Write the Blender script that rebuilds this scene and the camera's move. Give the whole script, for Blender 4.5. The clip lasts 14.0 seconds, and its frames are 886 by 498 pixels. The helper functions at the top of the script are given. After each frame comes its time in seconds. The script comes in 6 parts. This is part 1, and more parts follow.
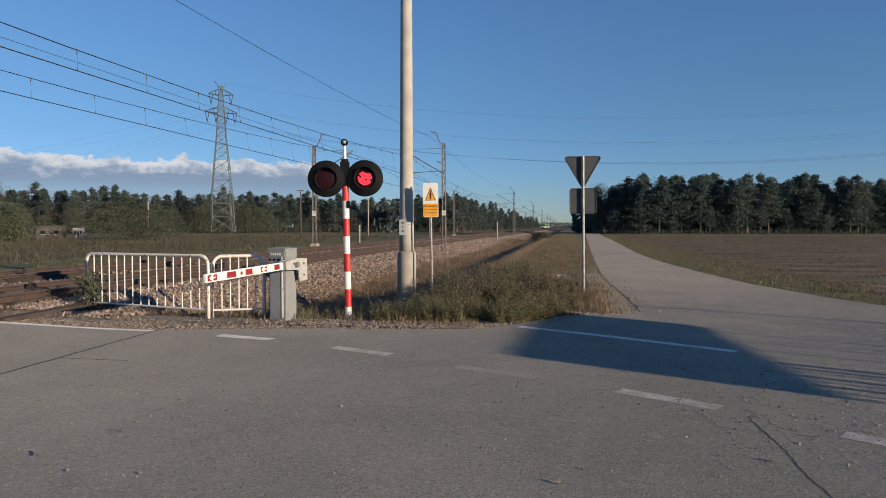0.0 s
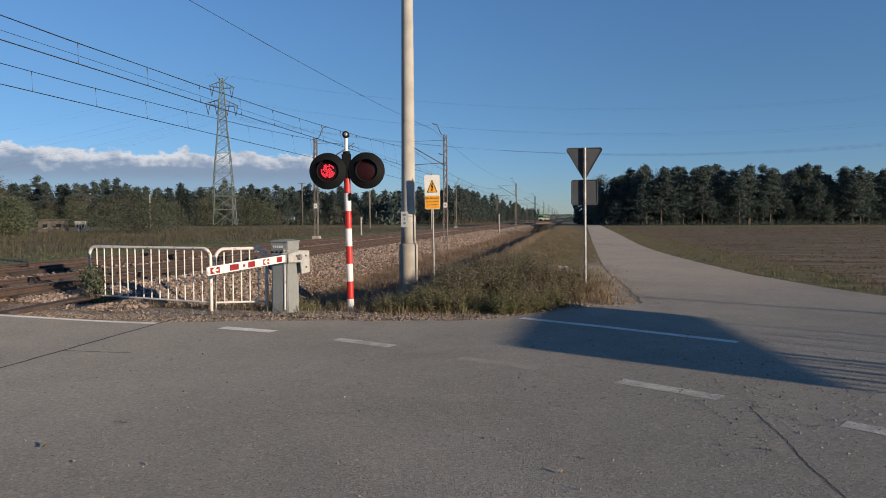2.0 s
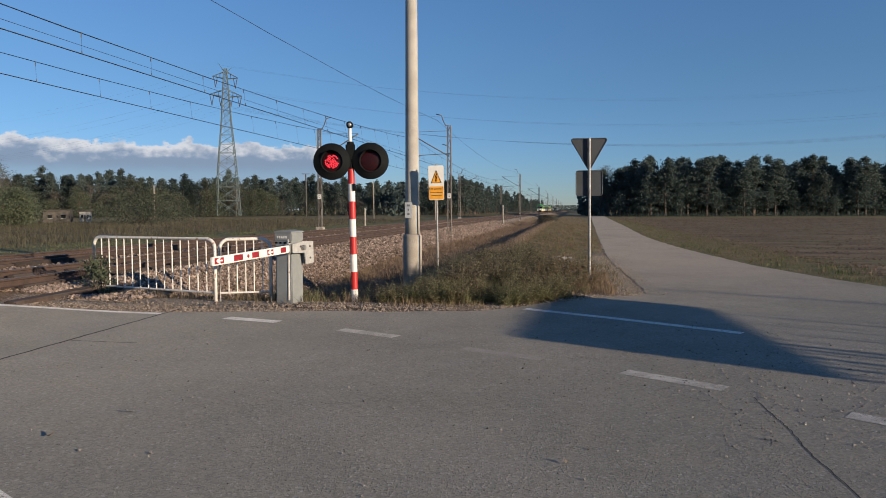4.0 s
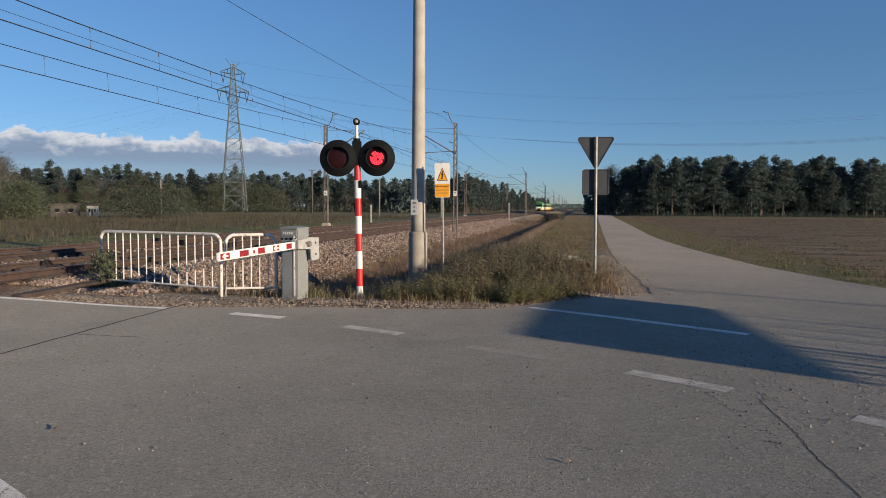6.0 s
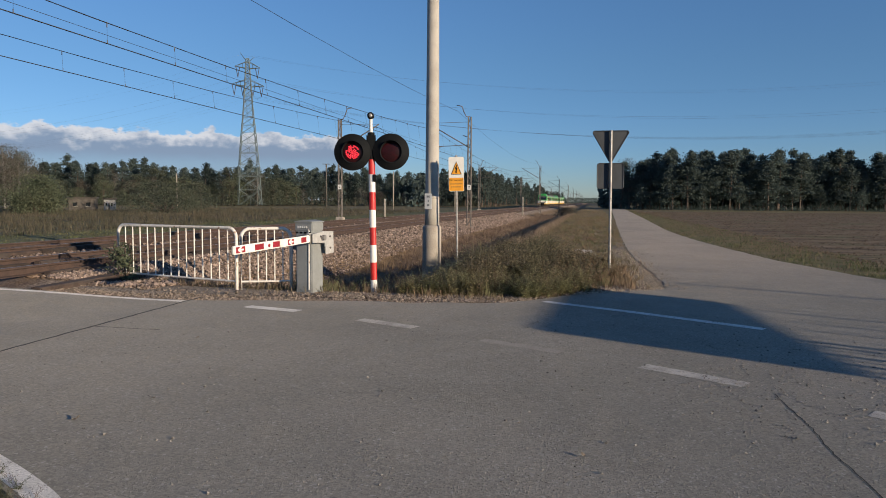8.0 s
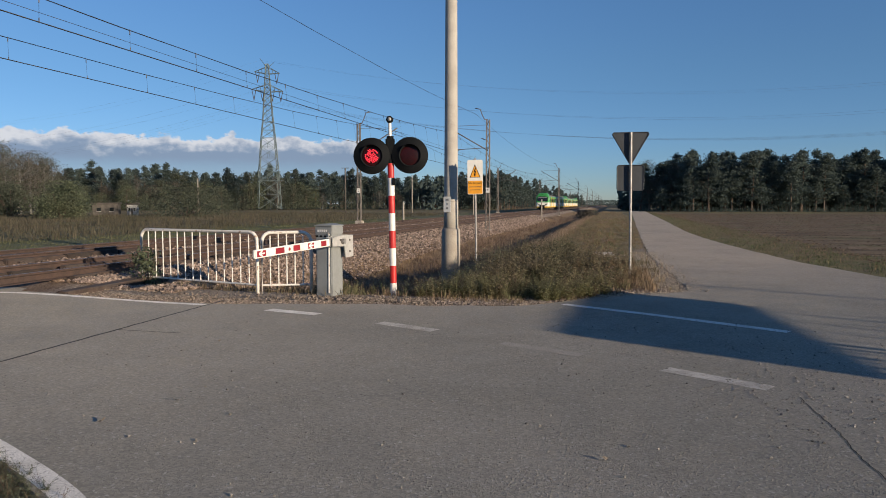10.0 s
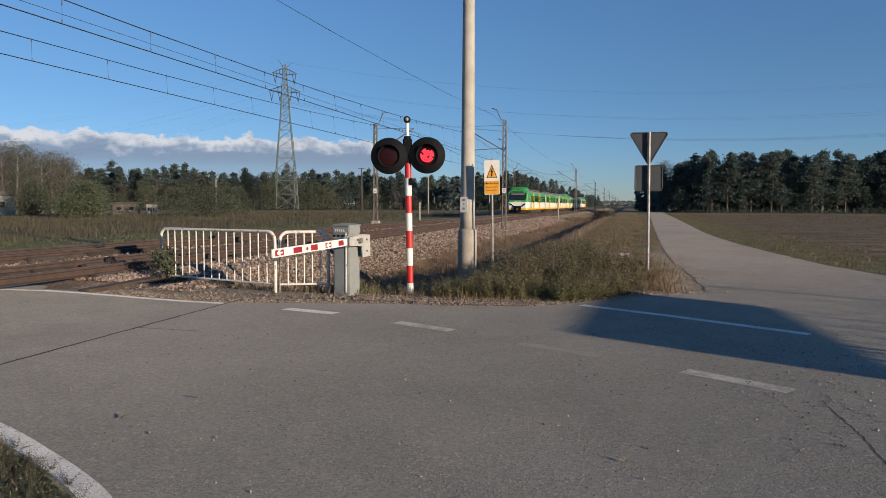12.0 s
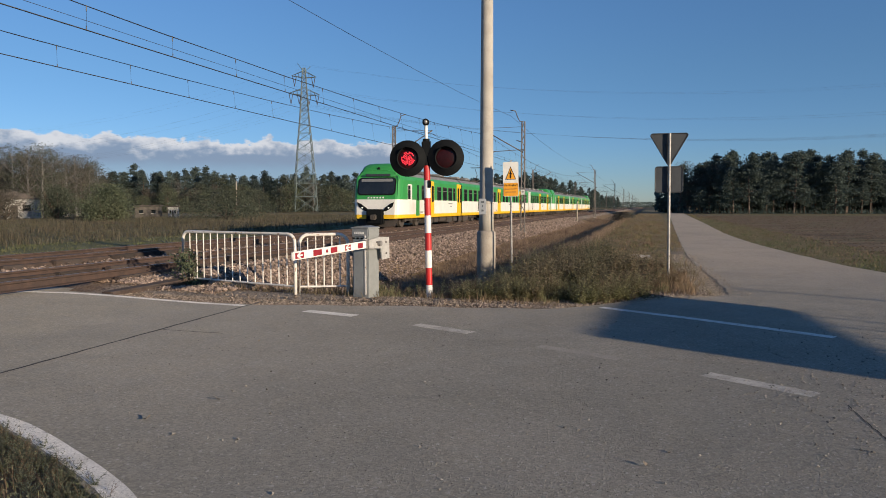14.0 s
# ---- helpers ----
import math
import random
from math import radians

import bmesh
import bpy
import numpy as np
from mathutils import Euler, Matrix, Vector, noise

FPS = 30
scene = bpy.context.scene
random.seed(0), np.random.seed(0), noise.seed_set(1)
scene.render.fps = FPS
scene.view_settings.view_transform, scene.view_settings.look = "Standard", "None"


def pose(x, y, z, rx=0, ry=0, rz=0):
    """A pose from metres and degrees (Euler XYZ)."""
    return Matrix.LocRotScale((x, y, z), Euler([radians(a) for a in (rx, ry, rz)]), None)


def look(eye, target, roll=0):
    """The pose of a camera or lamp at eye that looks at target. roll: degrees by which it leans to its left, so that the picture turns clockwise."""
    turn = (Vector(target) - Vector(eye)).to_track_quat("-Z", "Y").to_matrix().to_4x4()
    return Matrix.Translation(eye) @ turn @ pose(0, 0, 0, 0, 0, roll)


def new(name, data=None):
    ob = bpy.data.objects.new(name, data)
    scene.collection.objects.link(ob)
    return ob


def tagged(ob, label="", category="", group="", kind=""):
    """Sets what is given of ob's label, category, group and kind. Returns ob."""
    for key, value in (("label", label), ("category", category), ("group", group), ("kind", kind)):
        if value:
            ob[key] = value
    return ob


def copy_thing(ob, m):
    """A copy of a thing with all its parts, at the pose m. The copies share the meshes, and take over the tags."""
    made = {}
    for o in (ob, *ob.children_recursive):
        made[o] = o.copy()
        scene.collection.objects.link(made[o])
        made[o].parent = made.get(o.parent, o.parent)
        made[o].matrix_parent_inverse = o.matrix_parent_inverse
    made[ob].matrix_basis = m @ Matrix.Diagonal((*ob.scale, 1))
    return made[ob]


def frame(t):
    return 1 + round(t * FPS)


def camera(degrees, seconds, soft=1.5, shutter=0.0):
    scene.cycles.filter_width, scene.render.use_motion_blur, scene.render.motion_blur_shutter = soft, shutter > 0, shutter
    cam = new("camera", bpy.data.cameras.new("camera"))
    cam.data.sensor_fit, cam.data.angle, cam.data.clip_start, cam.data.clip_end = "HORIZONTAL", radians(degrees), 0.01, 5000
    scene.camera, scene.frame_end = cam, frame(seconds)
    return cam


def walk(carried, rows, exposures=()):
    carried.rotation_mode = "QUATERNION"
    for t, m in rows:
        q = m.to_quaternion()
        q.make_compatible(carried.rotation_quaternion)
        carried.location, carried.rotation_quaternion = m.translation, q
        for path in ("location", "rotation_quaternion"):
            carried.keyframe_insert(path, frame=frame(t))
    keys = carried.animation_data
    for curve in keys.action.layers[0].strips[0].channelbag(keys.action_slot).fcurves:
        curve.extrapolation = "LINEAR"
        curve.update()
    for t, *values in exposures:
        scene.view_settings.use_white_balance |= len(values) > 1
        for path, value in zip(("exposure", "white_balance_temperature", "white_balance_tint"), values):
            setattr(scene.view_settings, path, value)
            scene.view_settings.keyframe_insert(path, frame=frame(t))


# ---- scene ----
cam = camera(66.0, 14.0, soft=0.9)
PATH = [
    (0, (-0.056, 0.627, 1.596), (-0.058, 2.626, 1.531), 0.0),
    (0.5, (-0.055, 0.619, 1.595), (-0.061, 2.617, 1.52), 0.1),
    (1, (-0.048, 0.616, 1.589), (-0.034, 2.614, 1.5), 0.1),
    (1.5, (-0.052, 0.61, 1.592), (-0.043, 2.608, 1.491), 0.1),
    (2, (-0.059, 0.608, 1.593), (-0.066, 2.606, 1.505), -0.2),
    (2.5, (-0.054, 0.617, 1.593), (-0.068, 2.615, 1.508), -0.1),
    (3, (-0.058, 0.618, 1.589), (-0.072, 2.616, 1.494), -0.1),
    (5.5, (-0.065, 0.628, 1.587), (-0.1, 2.624, 1.465), 0.0),
    (6, (-0.064, 0.627, 1.592), (-0.098, 2.623, 1.47), 0.4),
    (6.5, (-0.067, 0.631, 1.586), (-0.113, 2.627, 1.469), 0.2),
    (7, (-0.069, 0.625, 1.589), (-0.12, 2.621, 1.472), 0.3),
    (7.5, (-0.069, 0.619, 1.586), (-0.137, 2.614, 1.457), 0.4),
    (8, (-0.068, 0.615, 1.591), (-0.142, 2.609, 1.451), 0.4),
    (8.5, (-0.077, 0.615, 1.592), (-0.176, 2.608, 1.458), 0.6),
    (9, (-0.078, 0.615, 1.591), (-0.194, 2.607, 1.465), 0.3),
    (11.5, (-0.085, 0.61, 1.587), (-0.241, 2.599, 1.446), 0.2),
    (12, (-0.095, 0.61, 1.584), (-0.27, 2.598, 1.454), 0.2),
    (12.5, (-0.092, 0.606, 1.587), (-0.275, 2.592, 1.448), 0.4),
    (13, (-0.1, 0.606, 1.589), (-0.301, 2.591, 1.444), 0.4),
    (13.5, (-0.098, 0.605, 1.59), (-0.307, 2.59, 1.463), 0.2),
    (14, (-0.102, 0.602, 1.593), (-0.331, 2.585, 1.468), 0.0),
]
walk(cam, [(t, look(eye, target, roll)) for t, eye, target, roll in PATH])

# ---- the track's frame: s along the rails, o across them (to the right) ----
TURN = radians(10.2)
DX, DY = math.sin(TURN), math.cos(TURN)


def at(s, o, z=0.0):
    """World place of s metres along the track and o metres across it."""
    return Vector((s * DX + o * DY, s * DY - o * DX, z))


def so(x, y):
    return x * DX + y * DY, x * DY - y * DX


# ---- world, sun ----
SUN_EL = radians(10.9)
SUN_WAY = Vector((0.80, -0.60, math.tan(SUN_EL))).normalized()
sun = new("sun", bpy.data.lights.new("sun", "SUN"))
sun.data.energy, sun.data.angle, sun.data.color = 6.3, radians(0.53), (1.0, 0.83, 0.62)
sun.matrix_world = look(SUN_WAY * 60, (0, 0, 0))

world = bpy.data.worlds.new("world")
scene.world = world
world.use_nodes = True


def link(nt, a, b):
    nt.links.new(a, b)


def node(nt, kind, **values):
    n = nt.nodes.new(kind)
    for key, value in values.items():
        if key == "operation":
            n.operation = value
        elif key == "blend":
            n.data_type, n.blend_type = "RGBA", value
        else:
            n.inputs[key.replace("_", " ")].default_value = value
    return n


def calc(nt, op, a, b=None, c=None, clamp=False):
    n = nt.nodes.new("ShaderNodeMath")
    n.operation, n.use_clamp = op, clamp
    for i, v in enumerate((a, b, c)):
        if v is None:
            continue
        if isinstance(v, (int, float)):
            n.inputs[i].default_value = v
        else:
            link(nt, v, n.inputs[i])
    return n.outputs[0]


def smooth(nt, v, lo, hi, out0=0.0, out1=1.0):
    n = nt.nodes.new("ShaderNodeMapRange")
    n.interpolation_type = "SMOOTHSTEP"
    link(nt, v, n.inputs["Value"])
    for key, val in (("From Min", lo), ("From Max", hi), ("To Min", out0), ("To Max", out1)):
        if isinstance(val, (int, float)):
            n.inputs[key].default_value = val
        else:
            link(nt, val, n.inputs[key])
    return n.outputs[0]


def mixed(nt, fac, a, b, blend="MIX"):
    n = nt.nodes.new("ShaderNodeMix")
    n.data_type, n.blend_type = "RGBA", blend
    for i, v in ((0, fac), (6, a), (7, b)):
        if isinstance(v, (int, float)):
            n.inputs[i].default_value = v
        elif isinstance(v, tuple):
            n.inputs[i].default_value = (*v, 1) if len(v) == 3 else v
        else:
            link(nt, v, n.inputs[i])
    return n.outputs[2]


def tex_noise(nt, co, scale, detail=4.0, rough=0.55):
    n = nt.nodes.new("ShaderNodeTexNoise")
    n.inputs["Scale"].default_value, n.inputs["Detail"].default_value, n.inputs["Roughness"].default_value = scale, detail, rough
    if co is not None:
        link(nt, co, n.inputs["Vector"])
    return n.outputs[0]


def build_world():
    nt = world.node_tree
    nt.nodes.clear()
    out = nt.nodes.new("ShaderNodeOutputWorld")
    sky = nt.nodes.new("ShaderNodeTexSky")
    sky.sky_type, sky.sun_disc = "NISHITA", False
    sky.sun_elevation, sky.sun_rotation = SUN_EL, math.atan2(SUN_WAY.x, SUN_WAY.y)
    sky.air_density, sky.dust_density, sky.ozone_density = 1.0, 0.0, 4.0
    bg = node(nt, "ShaderNodeBackground", Strength=0.102)
    tint = mixed(nt, 1.0, sky.outputs[0], (0.905, 1.0, 1.155), "MULTIPLY")
    # a low bank of cumulus over the woods, fading out to the right
    co = nt.nodes.new("ShaderNodeTexCoord").outputs["Generated"]
    xyz = nt.nodes.new("ShaderNodeSeparateXYZ")
    link(nt, co, xyz.inputs[0])
    az = calc(nt, "ARCTAN2", xyz.outputs[0], xyz.outputs[1])
    el = calc(nt, "ARCSINE", xyz.outputs[2])
    low_sky = mixed(nt, smooth(nt, el, 0.0, 0.22, 1.0, 0.0), tint, mixed(nt, 1.0, tint, (0.90, 0.97, 1.20), "MULTIPLY"))
    link(nt, mixed(nt, smooth(nt, el, 0.10, 0.34), low_sky, mixed(nt, 1.0, tint, (1.20, 1.18, 1.16), "MULTIPLY")), bg.inputs[0])
    flat = nt.nodes.new("ShaderNodeCombineXYZ")
    link(nt, az, flat.inputs[0])
    link(nt, calc(nt, "MULTIPLY", el, 1.5), flat.inputs[1])
    along = nt.nodes.new("ShaderNodeCombineXYZ")
    link(nt, az, along.inputs[0])
    big = tex_noise(nt, along.outputs[0], 13.0, 2.0)
    puff = tex_noise(nt, flat.outputs[0], 48.0, 5.0, 0.58)
    reach = smooth(nt, az, -0.22, -0.12, 0.094, 0.060)
    top = calc(nt, "ADD", reach, calc(nt, "MULTIPLY", calc(nt, "SUBTRACT", big, 0.5), 0.034))
    top = calc(nt, "ADD", top, calc(nt, "MULTIPLY", calc(nt, "SUBTRACT", puff, 0.5), 0.030))
    depth = calc(nt, "SUBTRACT", top, el)
    edge = smooth(nt, depth, 0.0, 0.005)
    low = smooth(nt, calc(nt, "ADD", el, calc(nt, "MULTIPLY", puff, 0.008)), 0.050, 0.070)
    gone = smooth(nt, az, -0.20, -0.10, 1.0, 0.0)
    mask = calc(nt, "MULTIPLY", calc(nt, "MULTIPLY", edge, gone), calc(nt, "MULTIPLY_ADD", low, 0.35, 0.65), clamp=True)
    body = tex_noise(nt, flat.outputs[0], 26.0, 6.0, 0.55)
    lit = smooth(nt, calc(nt, "SUBTRACT", calc(nt, "MULTIPLY", body, 0.062), depth), 0.006, 0.030)
    tone = mixed(nt, lit, (0.235, 0.300, 0.420), (0.72, 0.715, 0.74))
    cloud = node(nt, "ShaderNodeBackground", Strength=1.0)
    link(nt, tone, cloud.inputs[0])
    mix = nt.nodes.new("ShaderNodeMixShader")
    link(nt, calc(nt, "MULTIPLY", mask, 0.9), mix.inputs[0])
    link(nt, bg.outputs[0], mix.inputs[1])
    link(nt, cloud.outputs[0], mix.inputs[2])
    link(nt, mix.outputs[0], out.inputs[0])


build_world()
scene.view_settings.exposure = 0.0


# ---- materials ----
def mat(name, a, b=None, rough=0.7, metal=0.0, scale=6.0, fine=60.0, bump=0.15, dist=0.01, spots=None, island=0.0, random_=0.0, spec=0.5, stain=None, back=0.0, grain=0.24, velvet=0.0):
    """Two-scale surface: a and b mixed by a coarse noise, a fine grain over it and in the bump; spots: colour of sparse dirt; back: light let through (leaves)."""
    m = bpy.data.materials.new(name)
    m.use_nodes = True
    nt = m.node_tree
    bsdf = nt.nodes["Principled BSDF"]
    b = b or tuple(v * 0.75 for v in a)
    co = nt.nodes.new("ShaderNodeTexCoord").outputs["Object"]
    n1, n2 = tex_noise(nt, co, scale), tex_noise(nt, co, fine, 3.0, 0.6)
    col = mixed(nt, smooth(nt, n1, 0.36, 0.64), a, b)
    shade = smooth(nt, n2, 0.25, 0.75, 1 - grain, 1 + grain * 0.9)
    tone = nt.nodes.new("ShaderNodeCombineXYZ")
    for i in range(3):
        link(nt, shade, tone.inputs[i])
    col = mixed(nt, 1.0, col, tone.outputs[0], "MULTIPLY")
    if stain:
        n3 = tex_noise(nt, co, scale * 0.37, 5.0, 0.65)
        col = mixed(nt, smooth(nt, n3, 0.52, 0.70, 0.0, 0.8), col, stain)
    if spots:
        n4 = tex_noise(nt, co, fine * 0.45, 2.0, 0.5)
        col = mixed(nt, smooth(nt, n4, 0.62, 0.70), col, spots)
    if island or random_:
        hsv = nt.nodes.new("ShaderNodeHueSaturation")
        link(nt, col, hsv.inputs["Color"])
        value = smooth(nt, nt.nodes.new("ShaderNodeNewGeometry").outputs["Random Per Island"], 0.0, 1.0, 1 - island, 1 + island)
        if random_:
            value = calc(nt, "MULTIPLY", value, smooth(nt, nt.nodes.new("ShaderNodeObjectInfo").outputs["Random"], 0.0, 1.0, 1 - random_, 1 + random_))
        link(nt, value, hsv.inputs["Value"])
        col = hsv.outputs[0]
    link(nt, col, bsdf.inputs["Base Color"])
    bsdf.inputs["Metallic"].default_value = metal
    bsdf.inputs["Diffuse Roughness"].default_value = velvet
    bsdf.inputs["Specular IOR Level"].default_value = spec
    link(nt, smooth(nt, n1, 0.2, 0.8, max(rough - 0.08, 0.02), min(rough + 0.08, 1.0)), bsdf.inputs["Roughness"])
    if bump:
        bp = node(nt, "ShaderNodeBump", Strength=bump, Distance=dist)
        link(nt, n2, bp.inputs["Height"])
        link(nt, bp.outputs[0], bsdf.inputs["Normal"])
    if back:
        thin = nt.nodes.new("ShaderNodeBsdfTranslucent")
        link(nt, col, thin.inputs[0])
        mix = nt.nodes.new("ShaderNodeMixShader")
        mix.inputs[0].default_value = back
        link(nt, bsdf.outputs[0], mix.inputs[1])
        link(nt, thin.outputs[0], mix.inputs[2])
        link(nt, mix.outputs[0], nt.nodes["Material Output"].inputs[0])
    return m


def glow(name, colour, strength):
    m = bpy.data.materials.new(name)
    m.use_nodes = True
    b = m.node_tree.nodes["Principled BSDF"]
    b.inputs["Base Color"].default_value = (*[v * 0.3 for v in colour], 1)
    b.inputs["Emission Color"].default_value = (*colour, 1)
    b.inputs["Emission Strength"].default_value = strength
    return m


def asphalt_material():
    """Worn grey asphalt: aggregate, paler wheel tracks, dust and darker patches."""
    m = bpy.data.materials.new("asphalt")
    m.use_nodes = True
    nt = m.node_tree
    bsdf = nt.nodes["Principled BSDF"]
    co = nt.nodes.new("ShaderNodeTexCoord").outputs["Object"]
    big, mid, fine = tex_noise(nt, co, 0.35, 4.0), tex_noise(nt, co, 2.6, 5.0, 0.6), tex_noise(nt, co, 130.0, 2.0)
    vor = nt.nodes.new("ShaderNodeTexVoronoi")
    vor.inputs["Scale"].default_value = 62.0
    link(nt, co, vor.inputs["Vector"])
    col = mixed(nt, smooth(nt, big, 0.38, 0.62), (0.236, 0.216, 0.176), (0.278, 0.252, 0.206))
    col = mixed(nt, smooth(nt, mid, 0.42, 0.72, 0.0, 0.6), col, (0.292, 0.264, 0.214))
    xyz = nt.nodes.new("ShaderNodeSeparateXYZ")
    link(nt, co, xyz.inputs[0])
    dust = calc(nt, "MULTIPLY", smooth(nt, calc(nt, "ADD", xyz.outputs[1], calc(nt, "MULTIPLY", mid, 8.0)), 13.0, 27.0, 0.0, 0.85), smooth(nt, big, 0.25, 0.55, 0.6, 1.0))
    col = mixed(nt, dust, col, (0.470, 0.382, 0.286))
    grey = nt.nodes.new("ShaderNodeSeparateColor")
    link(nt, vor.outputs["Color"], grey.inputs[0])
    stone = mixed(nt, grey.outputs[0], (0.80, 0.80, 0.81), (1.19, 1.18, 1.17))
    col = mixed(nt, 1.0, col, stone, "MULTIPLY")
    pale = smooth(nt, grey.outputs[1], 0.965, 0.980, 0.0, 0.5)
    col = mixed(nt, pale, col, (0.44, 0.41, 0.37))
    link(nt, col, bsdf.inputs["Base Color"])
    bsdf.inputs["Specular IOR Level"].default_value = 0.35
    link(nt, smooth(nt, mid, 0.3, 0.7, 0.78, 0.95), bsdf.inputs["Roughness"])
    bsdf.inputs["Diffuse Roughness"].default_value = 0.20
    coarse = tex_noise(nt, co, 62.0, 2.0, 0.6)
    # worn smooth in the wheel tracks and on the climb, ravelled and lumpy elsewhere
    worn = smooth(nt, calc(nt, "ADD", xyz.outputs[0], calc(nt, "MULTIPLY", mid, 3.4)), -0.4, 3.4, 0.22, 1.0)
    patch = smooth(nt, tex_noise(nt, co, 1.1, 5.0, 0.62), 0.44, 0.60, 0.25, 1.0)
    lumps = calc(nt, "MULTIPLY", smooth(nt, coarse, 0.50, 0.78), calc(nt, "MULTIPLY", calc(nt, "MULTIPLY", worn, patch), 4.2))
    pits = calc(nt, "MULTIPLY", calc(nt, "ADD", calc(nt, "MULTIPLY", vor.outputs["Distance"], -0.25), calc(nt, "MULTIPLY", fine, 0.5)), calc(nt, "MULTIPLY_ADD", worn, 0.6, 0.25))
    bp = node(nt, "ShaderNodeBump", Strength=0.6, Distance=0.011)
    link(nt, calc(nt, "ADD", pits, lumps), bp.inputs["Height"])
    link(nt, bp.outputs[0], bsdf.inputs["Normal"])
    return m


def ground_material():
    """Earth under grass, straw in the ditch, tilled field to the right of the lane and gravel along the road's edge."""
    m = bpy.data.materials.new("ground_earth")
    m.use_nodes = True
    nt = m.node_tree
    bsdf = nt.nodes["Principled BSDF"]
    co = nt.nodes.new("ShaderNodeTexCoord").outputs["Object"]
    xyz = nt.nodes.new("ShaderNodeSeparateXYZ")
    link(nt, co, xyz.inputs[0])
    s = calc(nt, "ADD", calc(nt, "MULTIPLY", xyz.outputs[0], DX), calc(nt, "MULTIPLY", xyz.outputs[1], DY))
    o = calc(nt, "SUBTRACT", calc(nt, "MULTIPLY", xyz.outputs[0], DY), calc(nt, "MULTIPLY", xyz.outputs[1], DX))
    big, mid, fine = tex_noise(nt, co, 0.09, 5.0), tex_noise(nt, co, 1.3, 6.0, 0.65), tex_noise(nt, co, 24.0, 4.0, 0.65)
    jag = calc(nt, "MULTIPLY", calc(nt, "SUBTRACT", mid, 0.5), 2.4)
    grass = mixed(nt, smooth(nt, mid, 0.35, 0.65), (0.125, 0.132, 0.052), (0.190, 0.158, 0.082))
    straw = mixed(nt, smooth(nt, mid, 0.35, 0.65), (0.150, 0.100, 0.056), (0.235, 0.165, 0.100))
    field = mixed(nt, smooth(nt, mid, 0.40, 0.62), (0.170, 0.128, 0.080), (0.250, 0.190, 0.122))
    gravel = mixed(nt, smooth(nt, fine, 0.35, 0.65), (0.195, 0.155, 0.118), (0.365, 0.300, 0.232))
    col = mixed(nt, smooth(nt, big, 0.42, 0.60, 0.1, 0.75), grass, straw)
    oj = calc(nt, "ADD", o, jag)
    ditch = calc(nt, "MULTIPLY", smooth(nt, oj, -9.2, -8.6), smooth(nt, oj, -3.6, -2.6, 1.0, 0.0))
    col = mixed(nt, ditch, col, straw)
    tilled = calc(nt, "MULTIPLY", smooth(nt, oj, 6.4, 7.2), smooth(nt, s, 9.0, 12.0))
    tilled = calc(nt, "MULTIPLY", tilled, smooth(nt, calc(nt, "ADD", s, calc(nt, "MULTIPLY", jag, 4.0)), 128.0, 134.0, 1.0, 0.0))
    rows = nt.nodes.new("ShaderNodeCombineXYZ")
    link(nt, calc(nt, "MULTIPLY", o, 0.16), rows.inputs[0])
    link(nt, calc(nt, "MULTIPLY", s, 1.5), rows.inputs[1])
    furrow = smooth(nt, tex_noise(nt, rows.outputs[0], 1.0, 4.0, 0.6), 0.44, 0.60)
    field = mixed(nt, furrow, field, (0.105, 0.076, 0.050))
    col = mixed(nt, tilled, col, field)
    bare = calc(nt, "MULTIPLY", smooth(nt, oj, -2.4, -1.6), smooth(nt, oj, 1.8, 2.6, 1.0, 0.0))
    bare = calc(nt, "MULTIPLY", bare, smooth(nt, tex_noise(nt, co, 2.3, 5.0, 0.65), 0.50, 0.62, 0.0, 0.75))
    col = mixed(nt, bare, col, gravel)
    sand = calc(nt, "MULTIPLY", smooth(nt, calc(nt, "ADD", o, calc(nt, "MULTIPLY", jag, 0.5)), 0.35, 0.75), smooth(nt, o, 2.6, 3.2, 1.0, 0.0))
    sand = calc(nt, "MULTIPLY", sand, smooth(nt, s, 22.0, 34.0, 1.0, 0.0))
    col = mixed(nt, sand, col, gravel)
    green = tex_noise(nt, co, 0.22, 4.0)
    col = mixed(nt, calc(nt, "MULTIPLY", tilled, smooth(nt, green, 0.5, 0.66, 0.0, 0.6)), col, (0.135, 0.140, 0.066))
    sj = calc(nt, "ADD", s, calc(nt, "MULTIPLY", jag, 0.5))
    edge = calc(nt, "MULTIPLY", smooth(nt, sj, 11.7, 12.4, 1.0, 0.0), smooth(nt, sj, 9.6, 10.0))
    edge = calc(nt, "MULTIPLY", edge, smooth(nt, o, 2.0, 5.0, 1.0, 0.0))
    col = mixed(nt, edge, col, gravel)
    strip = calc(nt, "MULTIPLY", smooth(nt, oj, -32.0, -29.0), smooth(nt, oj, -19.2, -18.6, 1.0, 0.0))
    col = mixed(nt, calc(nt, "MULTIPLY", strip, smooth(nt, mid, 0.25, 0.6, 0.5, 0.95)), col, (0.118, 0.124, 0.064))
    bed = calc(nt, "MULTIPLY", smooth(nt, oj, -18.9, -18.2), smooth(nt, oj, -9.0, -8.5, 1.0, 0.0))
    col = mixed(nt, bed, col, mixed(nt, smooth(nt, fine, 0.35, 0.65), (0.18, 0.138, 0.105), (0.33, 0.265, 0.21)))
    four = calc(nt, "ABSOLUTE", calc(nt, "SUBTRACT", calc(nt, "ABSOLUTE", calc(nt, "ADD", o, 13.0)), 2.0))
